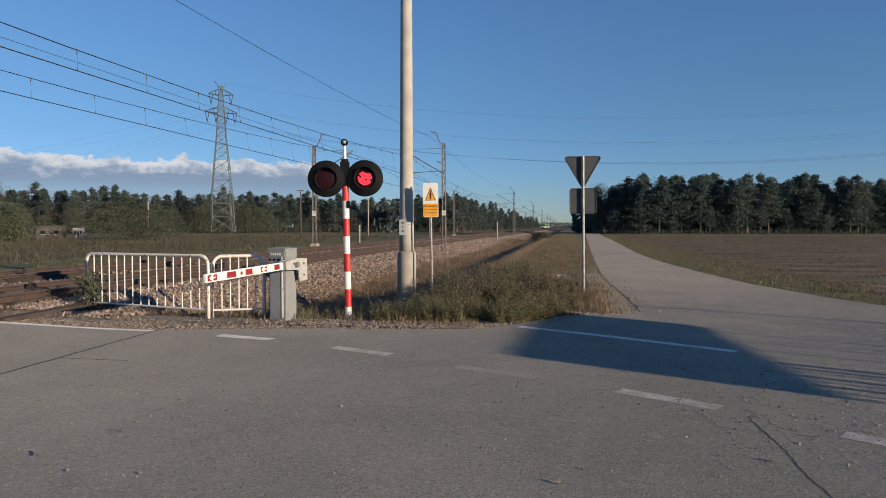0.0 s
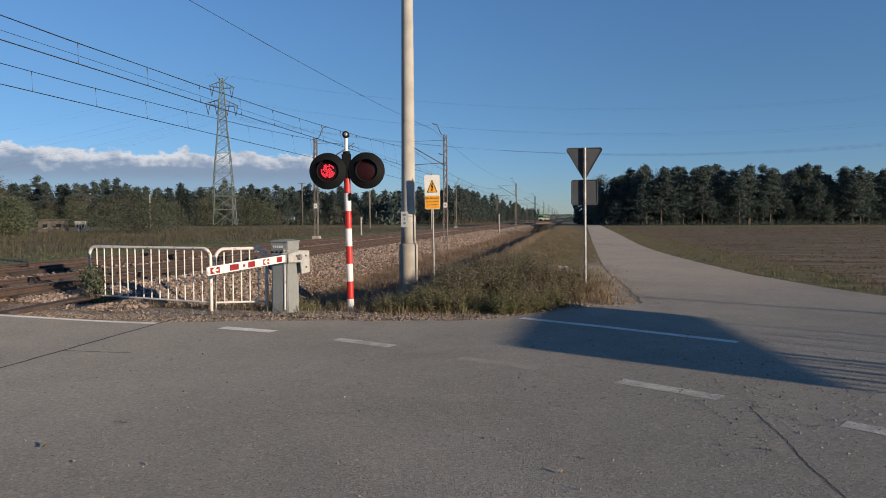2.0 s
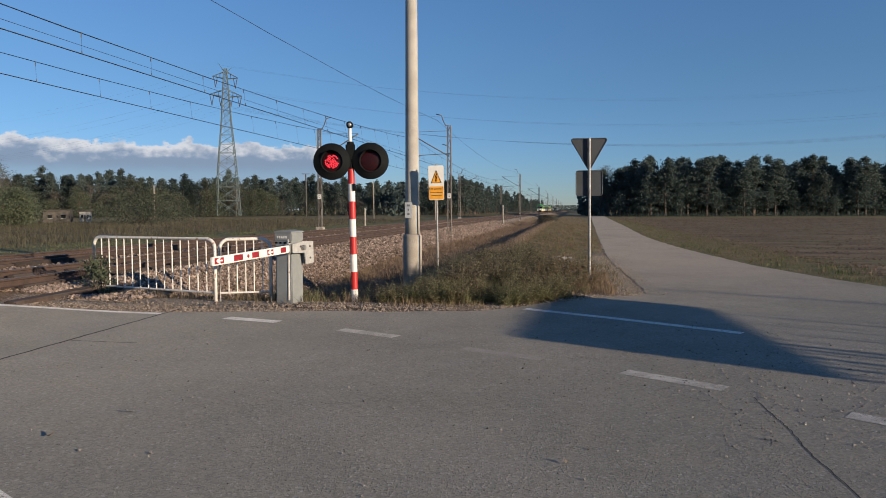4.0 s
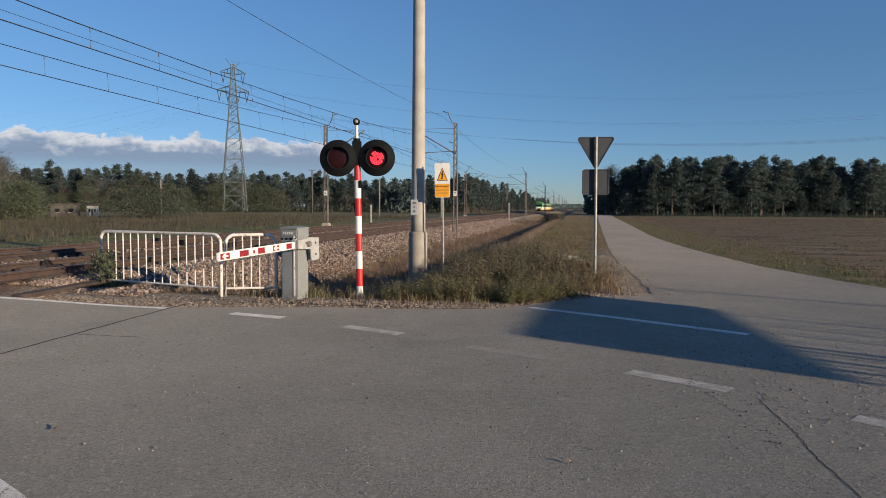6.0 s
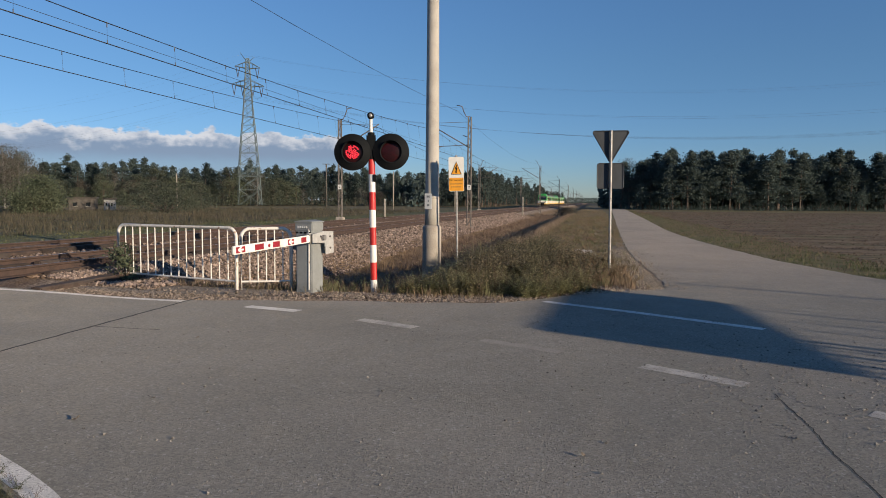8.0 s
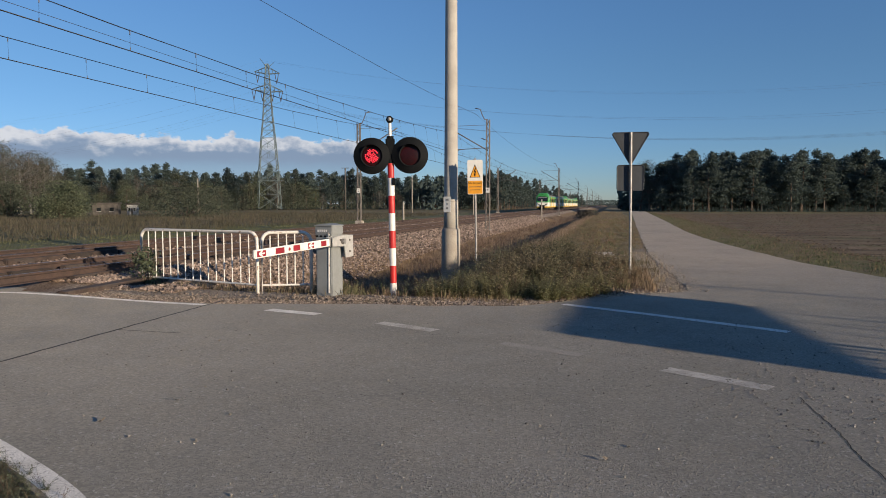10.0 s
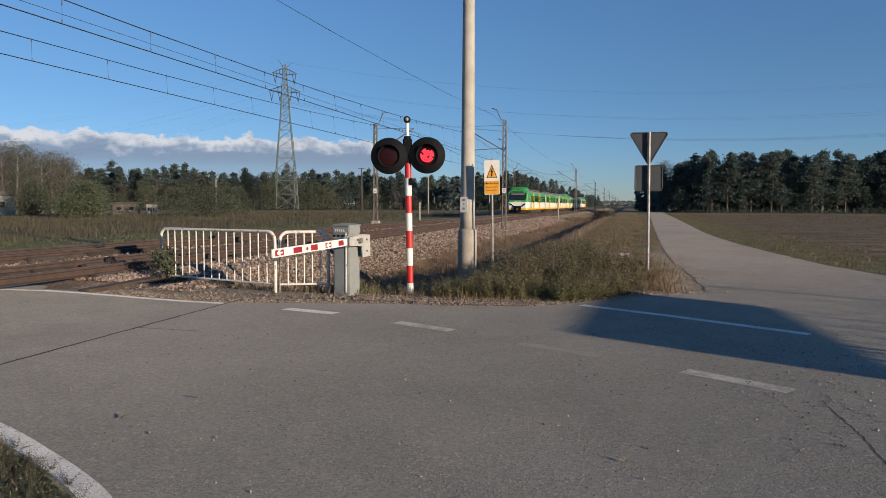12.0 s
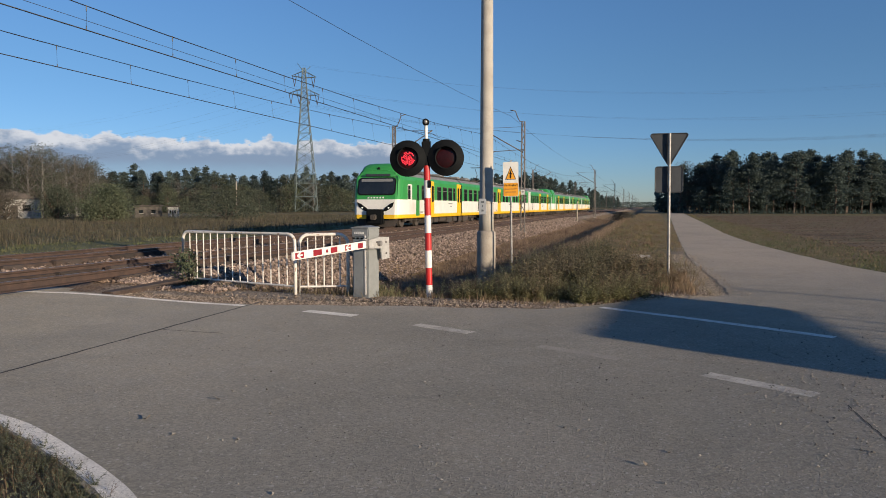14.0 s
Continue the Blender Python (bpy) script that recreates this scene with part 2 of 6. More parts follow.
    col = mixed(nt, calc(nt, "MULTIPLY", smooth(nt, four, 0.9, 1.25, 1.0, 0.0), bed), col, mixed(nt, smooth(nt, fine, 0.35, 0.65), (0.150, 0.104, 0.076), (0.23, 0.168, 0.124)))
    shade = smooth(nt, fine, 0.25, 0.75, 0.70, 1.25)
    g = nt.nodes.new("ShaderNodeCombineXYZ")
    for i in range(3):
        link(nt, shade, g.inputs[i])
    col = mixed(nt, 1.0, col, g.outputs[0], "MULTIPLY")
    link(nt, col, bsdf.inputs["Base Color"])
    bsdf.inputs["Roughness"].default_value, bsdf.inputs["Specular IOR Level"].default_value = 0.95, 0.2
    bp = node(nt, "ShaderNodeBump", Strength=0.8, Distance=0.05)
    link(nt, calc(nt, "ADD", fine, mid), bp.inputs["Height"])
    link(nt, bp.outputs[0], bsdf.inputs["Normal"])
    return m


ASPHALT, EARTH = asphalt_material(), ground_material()
PAINT_LINE = mat("road_paint", (0.72, 0.68, 0.62), (0.60, 0.565, 0.51), velvet=0.2, rough=0.85, scale=3.5, fine=70, bump=0.4, spots=(0.24, 0.22, 0.20))
PAINT_WORN = mat("worn_road_paint", (0.50, 0.46, 0.40), (0.36, 0.325, 0.28), velvet=0.2, rough=0.88, scale=5, fine=70, bump=0.4, spots=(0.22, 0.20, 0.18))
CRACK = mat("crack_tar", (0.035, 0.032, 0.030), rough=0.95, bump=0.3)
STONE_RUSTY = mat("rust_stained_stone", (0.185, 0.130, 0.096), (0.26, 0.190, 0.145), rough=0.95, scale=9, fine=40, bump=0.3, island=0.4, spec=0.2)
STONE = mat("ballast_stone", (0.300, 0.228, 0.184), (0.165, 0.125, 0.104), rough=0.95, scale=9, fine=40, bump=0.3, island=0.45, spec=0.2)
PEBBLE = mat("pebble", (0.315, 0.285, 0.248), (0.205, 0.185, 0.162), rough=0.95, scale=20, fine=80, bump=0.2, island=0.45, spec=0.2)
GRAVEL_BROWN = mat("dirty_gravel", (0.275, 0.222, 0.176), (0.165, 0.128, 0.100), rough=0.95, scale=14, fine=80, bump=0.2, island=0.5, spec=0.2)
CLOD = mat("earth_clod", (0.180, 0.130, 0.088), (0.120, 0.086, 0.058), rough=0.98, scale=6, fine=30, bump=0.4, island=0.4, spec=0.1)
RUST = mat("rusty_rail", (0.068, 0.041, 0.031), (0.048, 0.031, 0.025), rough=0.85, scale=5, fine=50, bump=0.25)
SHINE = mat("worn_rail_head", (0.38, 0.30, 0.25), (0.26, 0.20, 0.165), rough=0.45, metal=0.7, scale=3, fine=40, bump=0.05)
TIMBER = mat("crossing_timber", (0.060, 0.040, 0.031), (0.040, 0.028, 0.023), rough=0.95, scale=4, fine=45, bump=0.4, random_=0.3, stain=(0.05, 0.042, 0.038))
SLEEPER = mat("stained_sleeper", (0.085, 0.060, 0.046), (0.125, 0.094, 0.072), rough=0.95, scale=6, fine=50, bump=0.4, random_=0.25)
CONCRETE = mat("pole_concrete", (0.425, 0.392, 0.345), (0.365, 0.335, 0.292), grain=0.08, rough=0.92, scale=2.2, fine=45, bump=0.3, stain=(0.27, 0.245, 0.215), spec=0.25)
CONCRETE_FOOT = mat("foot_concrete", (0.37, 0.33, 0.28), (0.31, 0.272, 0.23), grain=0.12, rough=0.95, scale=3.0, fine=40, bump=0.45, stain=(0.19, 0.17, 0.145), spec=0.2)
WHITE = mat("white_enamel", (0.76, 0.73, 0.69), (0.70, 0.67, 0.62), grain=0.04, rough=0.5, scale=4, fine=30, bump=0.05, stain=(0.50, 0.45, 0.40))
RED = mat("red_enamel", (0.53, 0.022, 0.020), (0.45, 0.020, 0.020), grain=0.05, rough=0.45, scale=4, fine=30, bump=0.05)
RED_DULL = mat("dull_red_film", (0.30, 0.020, 0.030), (0.24, 0.016, 0.024), grain=0.08, rough=0.5, scale=6, fine=40, bump=0.05)
BLACK = mat("black_lacquer", (0.006, 0.007, 0.008), (0.008, 0.009, 0.010), grain=0.1, spec=0.12, rough=0.75, scale=5, fine=40, bump=0.05)
LENS_DARK = mat("dark_red_lens", (0.024, 0.004, 0.005), (0.014, 0.003, 0.004), grain=0.3, spec=0.2, rough=0.35, scale=12, fine=50, bump=0.1)
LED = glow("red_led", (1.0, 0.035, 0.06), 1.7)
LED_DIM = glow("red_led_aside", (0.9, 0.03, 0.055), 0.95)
HEADLIGHT = glow("train_headlight", (1.0, 0.95, 0.85), 0.7)
GREY = mat("grey_cabinet_paint", (0.245, 0.255, 0.250), (0.215, 0.222, 0.218), grain=0.05, rough=0.6, scale=3, fine=30, bump=0.06, stain=(0.17, 0.165, 0.155))
GREY_DARK = mat("dark_grey_sign_back", (0.046, 0.050, 0.056), (0.036, 0.040, 0.046), grain=0.05, rough=0.6, metal=0.2, scale=2, fine=25, bump=0.05)
ZINC = mat("galvanised_steel", (0.36, 0.345, 0.325), (0.28, 0.265, 0.25), rough=0.55, metal=0.55, scale=6, fine=40, bump=0.08)
ZINC_PALE = mat("pale_zinc_plate", (0.50, 0.485, 0.46), (0.42, 0.41, 0.39), rough=0.6, metal=0.25, scale=8, fine=50, bump=0.08, grain=0.1)
STEEL = mat("weathered_mast_steel", (0.145, 0.130, 0.118), (0.105, 0.092, 0.085), rough=0.8, metal=0.2, scale=3, fine=30, bump=0.1)
PYLON_STEEL = mat("pylon_steel", (0.13, 0.165, 0.165), (0.10, 0.13, 0.13), rough=0.7, metal=0.3, scale=0.4, fine=4, bump=0.0)
WIRE = mat("dark_wire", (0.030, 0.030, 0.034), rough=0.6, metal=0.3, bump=0.0)
# paler and bluer than the near wires: haze put into the colour
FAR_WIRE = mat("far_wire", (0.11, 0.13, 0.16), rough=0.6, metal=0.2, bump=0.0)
RAILING_WHITE = mat("railing_white_paint", (0.72, 0.685, 0.63), (0.64, 0.60, 0.55), grain=0.06, rough=0.6, scale=5, fine=40, bump=0.1, spots=(0.38, 0.27, 0.20))
SIGN_WHITE = mat("sign_white", grain=0.03, a=(0.72, 0.70, 0.65), b=(0.66, 0.64, 0.60), rough=0.45, scale=4, fine=30, bump=0.02)
SIGN_ORANGE = mat("sign_orange", grain=0.03, a=(0.78, 0.34, 0.025), b=(0.70, 0.30, 0.022), rough=0.45, scale=4, fine=30, bump=0.02)
GRASS = mat("grass_blade", (0.168, 0.140, 0.080), (0.228, 0.174, 0.112), rough=0.8, scale=0.8, fine=9, bump=0.0, island=0.4, spec=0.2, back=0.3)
WEED = mat("weed_leaf", (0.202, 0.164, 0.100), (0.250, 0.190, 0.122), rough=0.8, scale=0.9, fine=9, bump=0.0, island=0.4, spec=0.2, back=0.3)
DRY = mat("dry_grass_blade", (0.240, 0.170, 0.110), (0.175, 0.122, 0.080), rough=0.85, scale=0.5, fine=7, bump=0.0, island=0.35, spec=0.15, back=0.3)
FEATHER = mat("feather_grass_blade", (0.330, 0.245, 0.175), (0.260, 0.190, 0.130), rough=0.85, scale=0.5, fine=7, bump=0.0, island=0.3, spec=0.15, back=0.35)
GRASS_FRESH = mat("fresh_grass_blade", (0.150, 0.152, 0.076), (0.190, 0.174, 0.096), rough=0.8, scale=0.3, fine=7, bump=0.0, island=0.35, spec=0.15, back=0.3)
WEED_DARK = mat("dark_weed_leaf", (0.150, 0.140, 0.084), (0.200, 0.164, 0.106), rough=0.8, scale=0.9, fine=9, bump=0.0, island=0.4, spec=0.2, back=0.25)
BANK = mat("bank_grass_blade", (0.225, 0.160, 0.122), (0.165, 0.118, 0.090), rough=0.85, scale=0.5, fine=7, bump=0.0, island=0.35, spec=0.15, back=0.3)
MEADOW_GREEN = mat("meadow_grass_blade", (0.108, 0.120, 0.056), (0.146, 0.138, 0.074), rough=0.8, scale=0.3, fine=7, bump=0.0, island=0.35, spec=0.15, back=0.3)
GRIT = mat("sandy_grit", (0.40, 0.335, 0.262), (0.30, 0.25, 0.196), rough=0.95, scale=20, fine=80, bump=0.2, island=0.35, spec=0.2, velvet=0.3)
WEED_FRESH = mat("fresh_weed_leaf", (0.205, 0.200, 0.098), (0.250, 0.222, 0.126), rough=0.8, scale=0.9, fine=9, bump=0.0, island=0.35, spec=0.2, back=0.35)
WEED_GREY = mat("grey_weed_leaf", (0.130, 0.140, 0.088), (0.165, 0.160, 0.106), rough=0.8, scale=0.9, fine=9, bump=0.0, island=0.4, spec=0.2, back=0.3)
REED = mat("meadow_blade", (0.112, 0.094, 0.067), (0.080, 0.075, 0.049), rough=0.85, scale=0.12, fine=2, bump=0.0, island=0.28, spec=0.15, back=0.3)
# needle and leaf colours are greyed and blued, with distance haze put into them
NEEDLE = mat("pine_needles", (0.080, 0.108, 0.100), (0.102, 0.128, 0.112), rough=0.85, scale=0.5, fine=5, bump=0.0, island=0.22, random_=0.2, spec=0.15, back=0.42)
LEAF = mat("deciduous_leaves", (0.090, 0.110, 0.066), (0.118, 0.128, 0.080), rough=0.8, scale=0.4, fine=5, bump=0.0, island=0.25, spec=0.2, back=0.3)
LEAF_BROWN = mat("autumn_leaves", (0.118, 0.103, 0.084), (0.098, 0.089, 0.074), rough=0.8, scale=0.4, fine=5, bump=0.0, island=0.25, spec=0.2, back=0.3)
LEAF_OLIVE = mat("olive_leaves", (0.092, 0.102, 0.072), (0.072, 0.084, 0.060), rough=0.8, scale=0.4, fine=5, bump=0.0, island=0.25, spec=0.2, back=0.3)
BARK = mat("pine_bark", (0.118, 0.082, 0.062), (0.080, 0.062, 0.050), rough=0.95, scale=2, fine=18, bump=0.2)
BIRCH = mat("birch_bark", (0.17, 0.160, 0.148), (0.115, 0.108, 0.100), rough=0.85, scale=3, fine=12, bump=0.1, spots=(0.08, 0.07, 0.06))
T_GREEN = mat("train_green", (0.040, 0.265, 0.062), (0.036, 0.245, 0.057), grain=0.04, rough=0.35, scale=0.8, fine=12, bump=0.02, stain=(0.05, 0.22, 0.065))
T_WHITE = mat("train_white", (0.74, 0.72, 0.66), (0.68, 0.655, 0.60), grain=0.04, rough=0.4, scale=0.9, fine=12, bump=0.02, stain=(0.56, 0.52, 0.46))
T_YELLOW = mat("train_yellow", (0.80, 0.47, 0.018), (0.74, 0.43, 0.016), grain=0.04, rough=0.4, scale=0.9, fine=12, bump=0.02)
T_ROOF = mat("train_roof_grey", (0.215, 0.215, 0.215), (0.175, 0.175, 0.175), grain=0.08, rough=0.7, scale=1.2, fine=15, bump=0.05, stain=(0.12, 0.11, 0.10))
T_UNDER = mat("underframe_grime", (0.042, 0.036, 0.032), (0.065, 0.052, 0.044), rough=0.9, scale=3, fine=30, bump=0.2)
T_GLASS = mat("tinted_train_glass", (0.012, 0.015, 0.017), (0.018, 0.021, 0.023), rough=0.08, scale=1, fine=10, bump=0.0, spec=0.8)
WALL_PALE = mat("pale_house_wall", (0.40, 0.385, 0.355), (0.33, 0.315, 0.29), rough=0.9, scale=0.5, fine=6, bump=0.1)
ROOF_DARK = mat("dark_roof", (0.085, 0.070, 0.062), (0.060, 0.052, 0.048), rough=0.9, scale=1, fine=9, bump=0.1)
WOOD_GREY = mat("grey_boards", (0.105, 0.092, 0.080), (0.070, 0.062, 0.054), rough=0.9, scale=2, fine=20, bump=0.2)


# ---- mesh helpers ----
def part(name, bm, material, parent=None, label=""):
    """Links a bmesh as one mesh object, under a thing or a part."""
    me = bpy.data.meshes.new(name)
    bm.normal_update()
    bm.to_mesh(me)
    bm.free()
    me.materials.append(material)
    ob = new(name, me)
    ob.parent = parent
    return tagged(ob, label)


def empty(name, m, label, category, group="", kind=""):
    ob = new(name)
    ob.empty_display_size = 0.2
    ob.matrix_world = m
    return tagged(ob, label, category, group, kind)


def raw(name, verts, faces, material, parent=None, shade=False):
    me = bpy.data.meshes.new(name)
    me.from_pydata([tuple(v) for v in verts], [], [tuple(f) for f in faces])
    me.materials.append(material)
    if shade:
        me.shade_smooth()
    ob = new(name, me)
    ob.parent = parent
    return ob


def box(bm, size, centre=(0, 0, 0), bevel=0.0, turn=None):
    made = bmesh.ops.create_cube(bm, size=1.0)["verts"]
    m = Matrix.Translation(centre) @ (turn or Matrix.Identity(4)) @ Matrix.Diagonal((*size, 1))
    bmesh.ops.transform(bm, matrix=m, verts=made)
    if bevel:
        edges = list({e for v in made for e in v.link_edges})
        bmesh.ops.bevel(bm, geom=edges, offset=bevel, segments=2, affect="EDGES", clamp_overlap=True)
    return bm


def rod(bm, a, b, r0, r1=None, seg=10, caps=True):
    a, b = Vector(a), Vector(b)
    r1 = r0 if r1 is None else r1
    m = Matrix.Translation((a + b) / 2) @ (b - a).to_track_quat("Z", "Y").to_matrix().to_4x4()
    bmesh.ops.create_cone(bm, cap_ends=caps, segments=seg, radius1=r0, radius2=max(r1, 1e-4), depth=(b - a).length, matrix=m)
    return bm


def lathe(bm, rings, seg=24, axis="Z", centre=(0, 0, 0), close=True):
    """A turned body: rings of (height, radius) along the axis."""
    c, loops = Vector(centre), []
    for h, r in rings:
        loop = []
        for i in range(seg):
            a = 2 * math.pi * i / seg
            u, v = r * math.cos(a), r * math.sin(a)
            loop.append(bm.verts.new(c + (Vector((u, v, h)) if axis == "Z" else Vector((u, h, v)))))
        loops.append(loop)
    for p, q in zip(loops, loops[1:]):
        for i in range(seg):
            bm.faces.new((p[i], p[(i + 1) % seg], q[(i + 1) % seg], q[i]))
    if close:
        bm.faces.new(loops[0]), bm.faces.new(loops[-1])
    bmesh.ops.recalc_face_normals(bm, faces=bm.faces[:])
    for f in bm.faces:
        f.smooth = True
    return bm


def pipe(bm, points, r, seg=8):
    """A round tube along points, swept with mitred rings."""
    pts, rings = [Vector(p) for p in points], []
    for i, p in enumerate(pts):
        way = ((pts[min(i + 1, len(pts) - 1)] - p).normalized() + (p - pts[max(i - 1, 0)]).normalized()).normalized()
        q = way.to_track_quat("Z", "Y")
        rings.append([bm.verts.new(p + q @ Vector((r * math.cos(2 * math.pi * k / seg), r * math.sin(2 * math.pi * k / seg), 0))) for k in range(seg)])
    for a, b in zip(rings, rings[1:]):
        for k in range(seg):
            j = min(range(seg), key=lambda n: (b[n].co - a[0].co).length) if k == 0 else j
            bm.faces.new((a[k], a[(k + 1) % seg], b[(k + 1 + j) % seg], b[(k + j) % seg]))
    bm.faces.new(rings[0]), bm.faces.new(rings[-1])
    bmesh.ops.recalc_face_normals(bm, faces=bm.faces[:])
    for f in bm.faces:
        f.smooth = len(f.verts) == 4
    return bm


def plate(bm, outline, thick, m=None, bevel=0.0):
    """A slab: the outline (x, z) in the xz plane, thick along y."""
    m = m or Matrix.Identity(4)
    front = [bm.verts.new(m @ Vector((x, -thick / 2, z))) for x, z in outline]
    rear = [bm.verts.new(m @ Vector((x, thick / 2, z))) for x, z in outline]
    bm.faces.new(front), bm.faces.new(rear[::-1])
    n = len(outline)
    for i in range(n):
        bm.faces.new((front[i], rear[i], rear[(i + 1) % n], front[(i + 1) % n]))
    bmesh.ops.recalc_face_normals(bm, faces=bm.faces[:])
    return bm


def rounded(w, h, r, n=4, cx=0.0, cz=0.0):
    pts = []
    for sx, sz, a0 in ((1, 1, 0), (-1, 1, 90), (-1, -1, 180), (1, -1, 270)):
        for i in range(n + 1):
            a = radians(a0 + 90 * i / n)
            pts.append((cx + sx * (w / 2 - r) + r * math.cos(a), cz + sz * (h / 2 - r) + r * math.sin(a)))
    return pts


def new_bm():
    return bmesh.new()


# ---- ground ----
BED = 0.17      # top of the ballast
RAIL_TOP = 0.36
PROFILE = ((-3000, -0.3), (-60, -0.25), (-24, -0.35), (-19.2, -0.30), (-17.6, BED - 0.02), (-9.8, BED - 0.02), (-9.4, BED - 0.06), (-8.2, -0.45),
           (-7.5, -0.86), (-5.4, -1.06), (-4.4, -1.00), (-3.0, -0.18), (-2.4, 0.07), (-1.2, 0.05), (0.6, 0.0), (3000, 0.0))
PO, PZ = [p[0] for p in PROFILE], [p[1] for p in PROFILE]


def ease(v, lo, hi):
    t = min(max((v - lo) / (hi - lo), 0.0), 1.0)
    return t * t * (3 - 2 * t)


def road_rise(o, s=8.0):
    """The road climbs to the level crossing, less so towards its edge."""
    return 0.13 * ease(-o, 7.0, 10.4) * (1 - ease(-o, 17.4, 22.0)) * (1 - 0.5 * ease(s, 9.4, 10.7))


def ground_z(x, y, rough=True):
    s, o = so(x, y)
    k = ease(-o, 8.2, 9.2)
    far = ease(s, 11.7 - 0.9 * k, 14.6 - 3.2 * k) + (1 - ease(s, 1.0, 3.4)) * (o < -6)
    far = min(far, 1.0)
    z = float(np.interp(o, PO, PZ))
    if -9.4 < o < -2.9:     # the ditch gets shallower along the line
        z *= 1 - 0.38 * ease(s, 19.0, 30.0)
    z = z * far + road_rise(o, s) * (1 - far)
    if far < 0.5 and 3.8 < s < 11.0:
        z -= 0.03
    if rough:
        z += 0.05 * noise.noise(Vector((x * 0.7, y * 0.7, 0))) * far * (0.0 if -17.6 < o < -9.4 or o > -0.6 else 1.0)
    if -0.6 < o < 9 and s > 11:
        z += 0.003
    return z


def steps(*spans):
    out = []
    for a, b, d in spans:
        out += list(np.arange(a, b, d))
    return sorted(set(round(float(v), 3) for v in out))


def grow(start, end, first, factor):
    out, v, d = [], start, first
    while v < end:
        out.append(v)
        v, d = v + d, d * factor
    return out + [end]


def build_ground():
    ss = steps((-20, 8, 2.0), (8, 18, 0.3), (18, 44, 0.8), (44, 120, 3.0))
    ss = [-3000, -800, -250, -90, -45] + ss + grow(120, 3500, 8, 1.35)
    oo = [-v for v in grow(26, 3000, 4, 1.5)][::-1] + steps((-25.6, 3, 0.3), (3, 12, 0.8)) + grow(12, 3000, 2.5, 1.4)
    verts, faces = [], []
    for s in ss:
        for o in oo:
            p = at(s, o)
            verts.append((p.x, p.y, ground_z(p.x, p.y)))
    w = len(oo)
    for i in range(len(ss) - 1):
        for j in range(w - 1):
            a = i * w + j
            faces.append((a, a + w, a + w + 1, a + 1))
    ob = raw("ground", verts, faces, EARTH, shade=True)
    if ob.data.polygons[0].normal.z < 0:
        ob.data.flip_normals()
    tagged(ob, "brown and green earth with a ditch and tilled field", "ground", kind="structure")


build_ground()


# ---- roads ----
def spline(points, n=8):
    """A smooth curve through plan points (Catmull-Rom)."""
    p = [Vector(q) for q in points]
    p = [p[0] * 2 - p[1]] + p + [p[-1] * 2 - p[-2]]
    out = []
    for a, b, c, d in zip(p, p[1:], p[2:], p[3:]):
        for i in range(n):
            t = i / n
            out.append(0.5 * ((2 * b) + (c - a) * t + (2 * a - 5 * b + 4 * c - d) * t * t + (3 * b - a - 3 * c + d) * t ** 3))
    return out + [p[-2]]


ROAD_TOP = 0.012
FAR_EDGE = [(-4.9, 11.72), (-2.2, 11.22), (-0.8, 11.12), (0.5, 11.25), (1.28, 11.85), (1.9, 12.48), (2.58, 12.90), (3.25, 13.02), (3.62, 13.3), (3.85, 14.6)]
LANE_LEFT = [(4.32, 17.65), (5.3, 23.8), (8.2, 38.5), (14.5, 69.4), (25.0, 121.0), (45.0, 219.0), (73, 357)]
LANE_RIGHT = [(76.5, 357), (48.4, 219.0), (28.0, 121.0), (17.4, 69.4), (11.0, 38.5), (8.95, 24.5), (8.5, 17.7), (9.2, 13.2), (12.5, 9.0), (20, 2)]
NEAR_EDGE = [(-5.4, 5.70), (-4.6, 5.42), (-3.97, 5.09), (-3.50, 4.82), (-3.05, 4.50), (-2.65, 4.19), (-2.31, 3.89), (-1.95, 3.35), (-1.72, 2.0), (-1.7, -1)]


def seam(s):
    """The old joint in the asphalt, between the junction and the climb."""
    return at(s, -6.03 - 0.055 * (s - 4.75))


